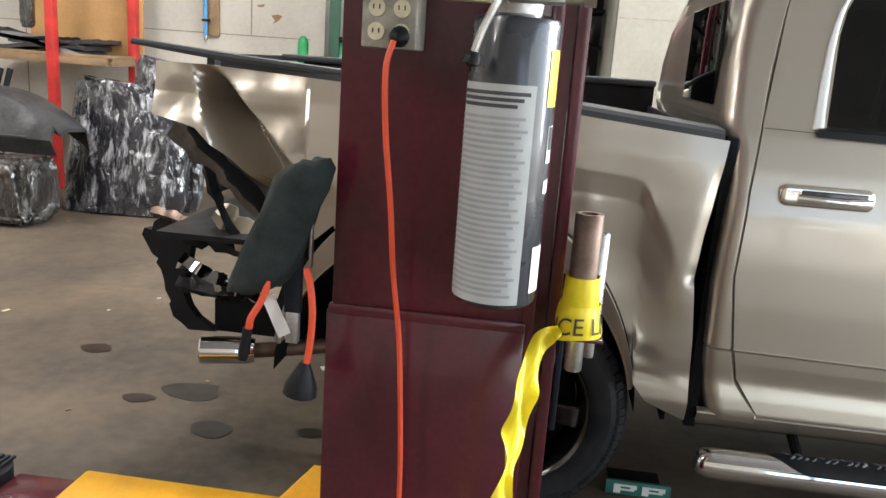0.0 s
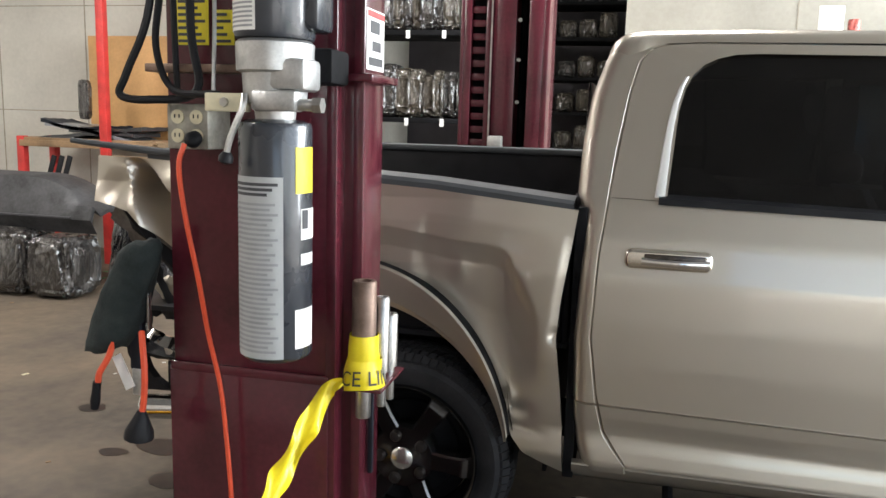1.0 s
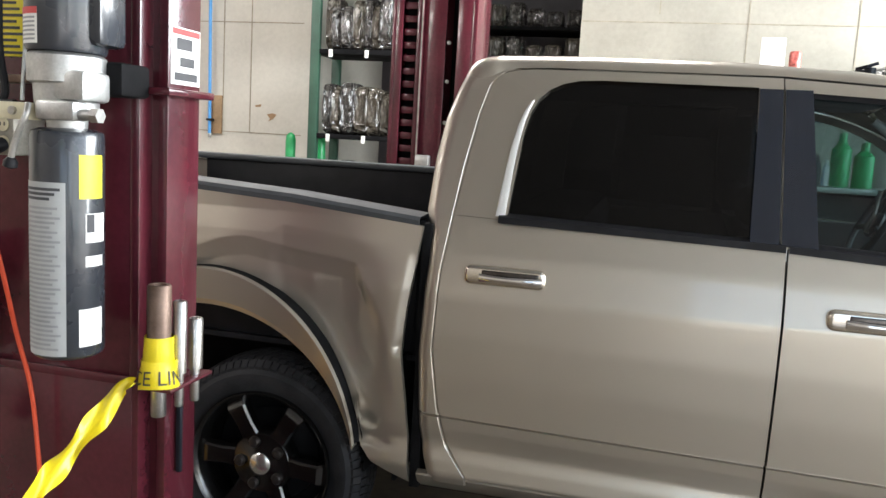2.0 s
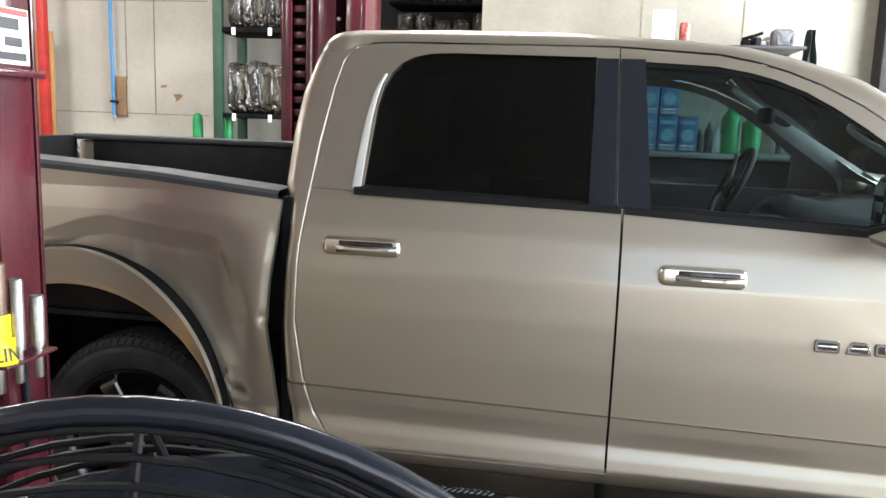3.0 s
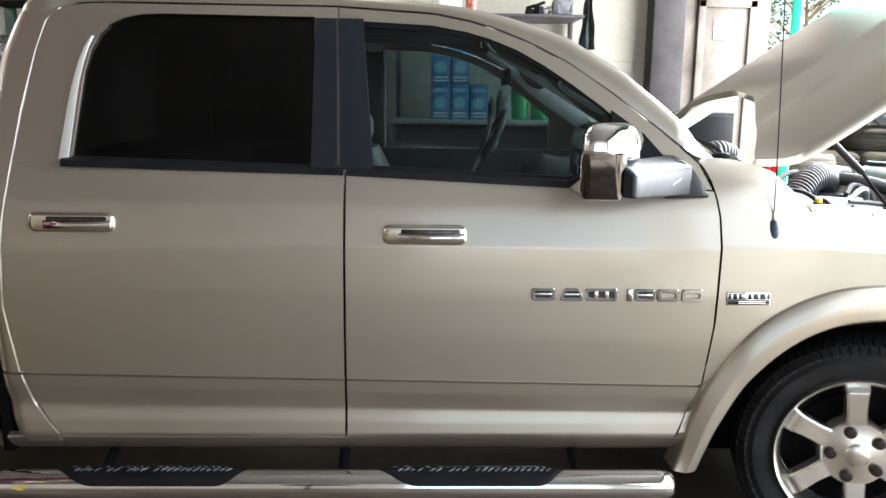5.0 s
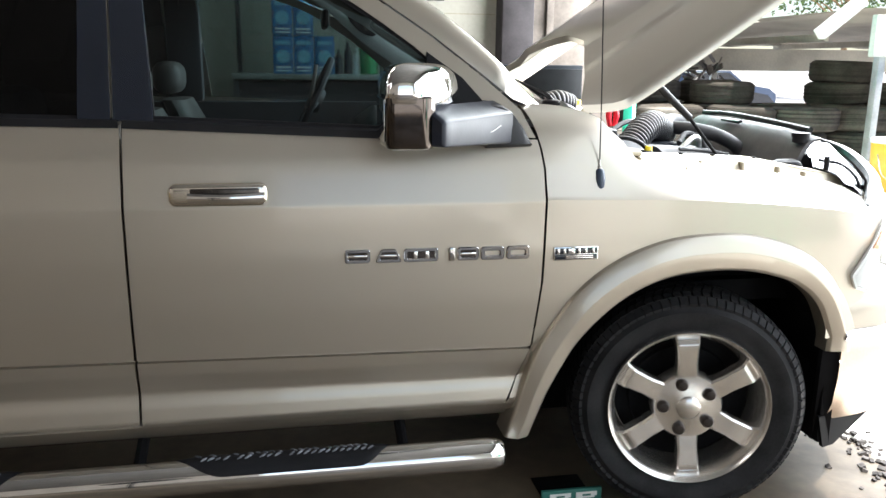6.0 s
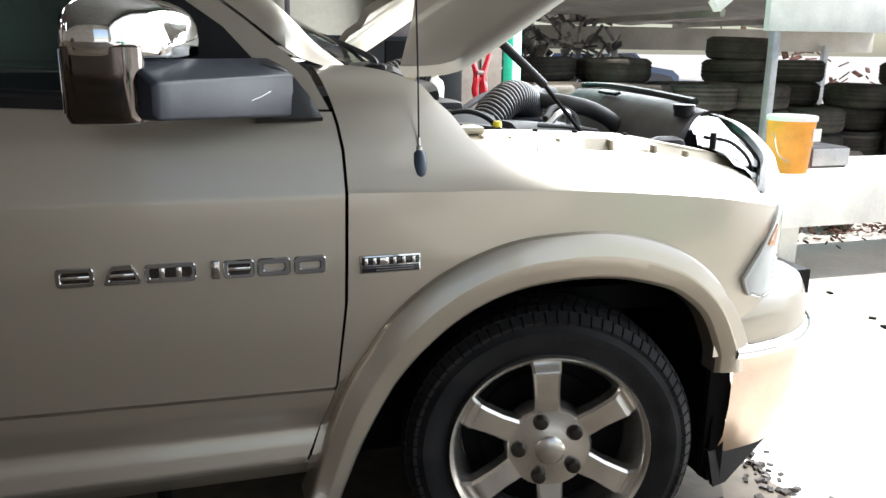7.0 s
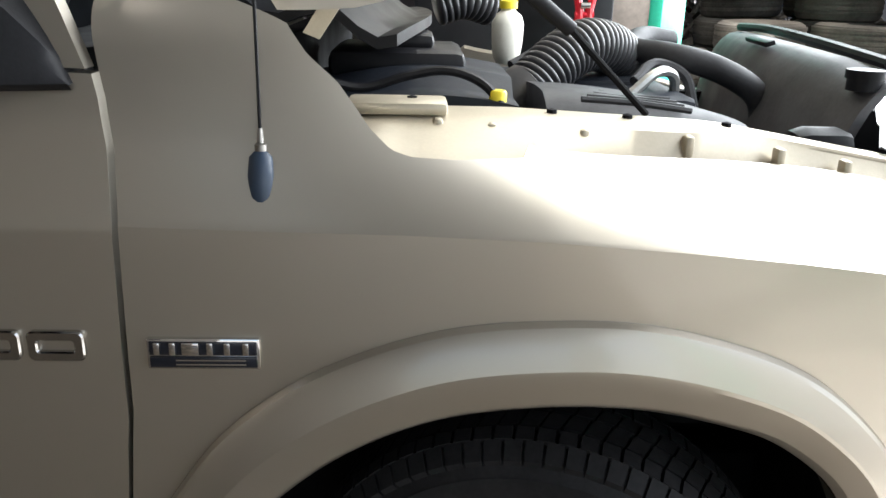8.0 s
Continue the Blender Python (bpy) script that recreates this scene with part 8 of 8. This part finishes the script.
part("pail", lathe(B(), (6.36, 2.62, 0.72), (0, 0, 1), [(0, 0.0), (0, 0.125), (0.17, 0.138), (0.175, 0.142), (0.33, 0.150), (0.34, 0.150)], 32, False), BUCKET, bucket)
part("lid", lathe(B(), (6.36, 2.62, 1.055), (0, 0, 1), [(0, 0.158), (0.025, 0.158), (0.032, 0.150), (0.032, 0.0)], 32), LABEL_WHITE, bucket, "pale lid")
part("bail", tube(B(), [(6.20, 2.58, 0.98), (6.18, 2.50, 0.86), (6.24, 2.46, 0.80)], 0.004, 6), STEEL, bucket)
part("label_patch", box(B(), 6.41, 6.47, 2.468, 2.476, 0.93, 1.01), LABEL_WHITE, bucket, "white label patch")
crate = thing("parts_crate", (6.73, 2.85, 0.72), "dark red and grey parts crate on the ledge", "crate")
part("crate_body", box(B(), 6.54, 6.92, 2.70, 3.05, 0.72, 0.86, 0.01), mat("dusty_grey_crate", (0.16, 0.16, 0.17), 0.4, 0, 0.2, 8, 40), crate)
part("crate_end", box(B(), 6.535, 6.60, 2.68, 3.06, 0.72, 0.865, 0.01), mat("dark_red_plastic", (0.20, 0.02, 0.03), 0.4, 0, 0.2, 8, 40), crate, "dark red crate end")
part("crate_front", box(B(), 6.62, 6.92, 2.685, 2.70, 0.735, 0.85, 0.004), GALV, crate, "grey crate front")

# stacks of tyres
bm = B()
lathe(bm, (0, 0, 0), (0, 0, 1), [(0.03, 0.20), (0.01, 0.25), (0.0, 0.29), (0.02, 0.325), (0.06, 0.338), (0.18, 0.338), (0.22, 0.325), (0.24, 0.29), (0.23, 0.25), (0.21, 0.20), (0.12, 0.23), (0.03, 0.20)], 40, False)
for k in range(4):
    h = 0.06 + 0.04 * k
    lathe(bm, (0, 0, 0), (0, 0, 1), [(h, 0.336), (h + 0.003, 0.343), (h + 0.027, 0.343), (h + 0.03, 0.336)], 40, False)
used = new("used_tyre", finish(bm, DUSTY_RUBBER, "used_tyre", 30))
tagged(used, "dusty worn black tyre in an outdoor stack", "tyre", "stacked tyres")
rr = random.Random(77)
first = True
for sx, sy, n in ((5.45, 5.9, 4), (6.05, 5.5, 5), (6.7, 5.25, 5), (7.35, 5.2, 5), (6.2, 6.3, 6), (6.9, 6.0, 6), (7.6, 5.9, 5), (8.0, 5.15, 5), (8.6, 5.1, 4), (8.35, 6.0, 7), (9.35, 5.3, 5), (10.05, 5.2, 6), (9.7, 4.6, 5), (10.75, 5.3, 7), (9.05, 5.9, 6), (7.2, 6.75, 6), (11.5, 5.2, 7), (12.2, 5.4, 6)):
    for k in range(n):
        m = pose(sx + rr.uniform(-0.05, 0.05), sy + rr.uniform(-0.05, 0.05), -0.012 + 0.235 * k, rr.uniform(-2, 2), rr.uniform(-2, 2), rr.uniform(0, 360))
        if first:
            used.matrix_basis, first = m, False
        else:
            copy_thing(used, m)
# one tyre standing on edge
copy_thing(used, pose(7.9, 3.9, 0.33, 90, 0, 35))

# canopy on posts
canopy = thing("canopy", (8.5, 7.5, -0.012), "beige sheet canopy on galvanised posts over the tyres", "canopy")
for x, y in ((7.45, 4.25), (10.4, 4.3), (6.9, 9.8), (8.9, 9.8), (10.9, 9.8), (12.9, 9.8), (5.0, 9.8)):
    near = y < 5
    part("post", box(B(), x - (0.034 if near else 0.05), x + (0.034 if near else 0.05), y - 0.04, y + 0.04, -0.012, 1.72 if near else 1.6, 0.008), GALV, canopy)
part("front_fascia", box(B(), 7.3, 14.0, 4.15, 4.22, 1.66, 2.02, 0.006), WHITE_WASH, canopy, "sunlit white front fascia")
part("rear_fascia", box(B(), 2.0, 14.0, 9.9, 9.96, 1.50, 1.85, 0.006), TARP, canopy, "beige rear fascia")
part("tube_beam", cyl(B(), (3.0, 9.7, 1.93), (14, 9.7, 1.93), 0.04, n=10), TARP, canopy)
rows = [[(lerp(2.0, 14.0, u), lerp(4.2, 10.0, v) + (1.6 if u < 0.43 and v == 0 else 0), lerp(2.05, 1.90, v) + 0.03 * math.sin(u * 60)) for u in np.linspace(0, 1, 121)] for v in np.linspace(0, 1, 5)]
part("roof_sheet", sheet(B(), rows), thin_sheet("translucent_canopy_sheet", (0.42, 0.385, 0.33), 0.08), canopy, "beige ribbed roof sheet")
for x in (4.0, 6.0, 8.0, 10.0, 12.0):
    part("rafter", box(B(), x - 0.03, x + 0.03, 5.8, 9.9, 1.84, 1.92, 0.004), TARP, canopy)
part("gutter_end", box(B(), -0.25, 0.25, -0.05, 0.05, -0.05, 0.05, 0.005, pose(7.05, 4.3, 2.0, 0, -38, 0)), WHITE_WASH, canopy, "loose white gutter end")
coil = thing("cable_coil", (6.0, 9.6, 1.2), "dark cable coil hung under the canopy", "cable")
for k in range(5):
    a = 0.25 + 0.03 * k
    pts = [(6.2 + 0.10 * k + a * 0.5 * math.cos(t), 9.6 + 0.02 * k, 1.60 + a * math.sin(t) * (1 + 0.15 * k)) for t in np.linspace(0, 2 * math.pi, 15)]
    part("loop", tube(B(), pts, 0.010, 6, 3), BLACK_PLASTIC, coil)

# scrap heaps, far cars, trees
def heap(name, cx, cy, lx, ly, h, n, seed, material, label):
    bm = B()
    r = random.Random(seed)
    for k in range(n):
        a, b = r.uniform(-1, 1), r.uniform(-1, 1)
        top = h * max(0.05, (1 - a * a)) * max(0.05, (1 - b * b)) ** 0.5
        p = pose(cx + a * lx, cy + b * ly, -0.012 + r.uniform(0, top), r.uniform(-60, 60), r.uniform(-60, 60), r.uniform(0, 180))
        s = r.uniform(0.03, 0.12)
        if r.random() < 0.55:
            box(bm, -s, s, -s * 0.5, s * 0.5, -0.012, 0.012, 0, p)
        else:
            q0, q1 = p @ Vector((-s * 2, 0, 0)), p @ Vector((s * 2, 0, 0))
            cyl(bm, q0, q1, r.uniform(0.01, 0.03), n=6)
    ob = solo(name, bm, material, label, "scrap", smooth=False)
    ob["kind"] = "stuff"
    return ob


heap("scrap_heap", 5.9, 7.4, 1.1, 0.45, 2.6, 1300, 41, SCRAP, "tangled dark and pale scrap metal heap")
heap("scrap_heap", 6.0, 7.6, 0.9, 0.4, 2.3, 150, 42, MULCH, "rusty red scrap among the heap")
heap("scrap_heap", 7.6, 8.6, 1.5, 0.5, 2.2, 900, 43, SCRAP, "tangled pale scrap metal heap under the canopy")
heap("scrap_heap", 5.4, 9.0, 1.6, 0.8, 1.9, 420, 31, SCRAP, "tangled grey and pale scrap metal heap")
heap("scrap_heap", 9.5, 14.0, 3.0, 1.0, 1.3, 300, 32, SCRAP, "mixed scrap metal heap behind the canopy")
heap("scrap_heap", 14.0, 12.0, 3.0, 1.2, 1.8, 300, 33, MULCH, "red-brown scrap heap in the yard")
heap("scrap_heap", 7.6, 12.5, 2.6, 0.9, 1.9, 520, 35, SCRAP, "tangled pale scrap metal heap behind the canopy")
heap("scrap_heap", 6.6, 11.4, 1.4, 0.5, 1.5, 120, 36, MULCH, "rusty red scrap among the heap")
heap("scrap_heap", 4.2, 12.0, 2.5, 1.0, 2.0, 350, 34, SCRAP, "tangled scrap metal heap in the yard")


def far_car(x, y, yaw, material, label):
    t = thing("parked_car", (x, y, -0.012), label, "car", "parked cars")
    m = pose(x, y, 0, 0, 0, yaw)
    prof = [(-2.1, 0.35), (-2.15, 0.75), (-1.9, 0.9), (-1.2, 0.95), (-0.7, 1.4), (0.5, 1.42), (1.05, 0.98), (1.9, 0.85), (2.15, 0.65), (2.15, 0.35)]
    rings = [[m @ Vector((px, yy, pz)) for px, pz in prof] for yy in (-0.82, 0.82)]
    part("body", ring_loft_bm(rings), material, t)
    for wx in (-1.35, 1.35):
        for wy in (-0.84, 0.84):
            part("wheel", lathe(B(), m @ Vector((wx, wy, 0.33)), m.to_3x3() @ Vector((0, math.copysign(1, wy), 0)), [(-0.18, 0.2), (-0.18, 0.33), (0, 0.33), (0.01, 0.22), (0, 0.2), (-0.03, 0.0)], 20), RUBBER, t)
    part("side_glass", prism(B(), [m @ Vector((a, -0.835, b)) for a, b in ((-1.1, 0.97), (-0.65, 1.34), (0.45, 1.36), (0.95, 1.0))], m.to_3x3() @ Vector((0, 0.005, 0))), GLOSS_BLACK, t)


far_car(12.5, 17.5, 12, GLOSS_BLACK, "dark car parked far across the yard")
far_car(16.5, 24.0, -8, mat("blue_grey_paint", (0.10, 0.13, 0.2), 0.3, 0.6, 0.05, 3, 50), "blue-grey car parked far across the yard")


def tree(x, y, h, seed):
    t = thing("tree", (x, y, -0.2), "leafy green tree far beyond the yard", "tree", "far trees")
    r = random.Random(seed)
    bm = B()
    tube(bm, [(x, y, -0.2), (x + 0.1, y, h * 0.3), (x - 0.1, y + 0.1, h * 0.7)], [0.22, 0.16, 0.07], 8)
    tips = []
    for k in range(9):
        a = r.uniform(0, 2 * math.pi)
        z = h * r.uniform(0.3, 0.65)
        e = Vector((x + math.cos(a) * h * 0.28, y + math.sin(a) * h * 0.28, z + h * r.uniform(0.12, 0.3)))
        tube(bm, [(x, y, z), (Vector((x, y, z)) + e) / 2 + Vector((0, 0, 0.2)), e], [0.07, 0.05, 0.02], 6)
        tips.append(e)
    part("trunk", bm, WOOD, t)
    vs, fs = [], []
    for e in tips + [Vector((x, y, h * 0.9))]:
        for k in range(170):
            c = e + Vector((r.gauss(0, h * 0.11), r.gauss(0, h * 0.11), r.gauss(0, h * 0.08)))
            u = Vector((r.gauss(0, 1), r.gauss(0, 1), r.gauss(0, 1))).normalized() * 0.16
            w = u.cross(Vector((r.gauss(0, 1), r.gauss(0, 1), r.gauss(0, 1)))).normalized() * 0.08
            n = len(vs)
            vs += [c - u, c + w, c + u, c - w]
            fs.append((n, n + 1, n + 2, n + 3))
    base = BASE[t]
    me = bpy.data.meshes.new("crown")
    me.from_pydata([v - base for v in vs], [], fs)
    me.materials.append(LEAF)
    ob = new("crown", me)
    ob.parent = t
    BASE[ob] = base


for k, (x, y, h) in enumerate(((2, 42, 8), (9, 45, 10), (16, 40, 9), (24, 44, 11), (32, 38, 9), (40, 30, 10), (46, 20, 9), (-5, 46, 9))):
    tree(x, y, h, 300 + k)
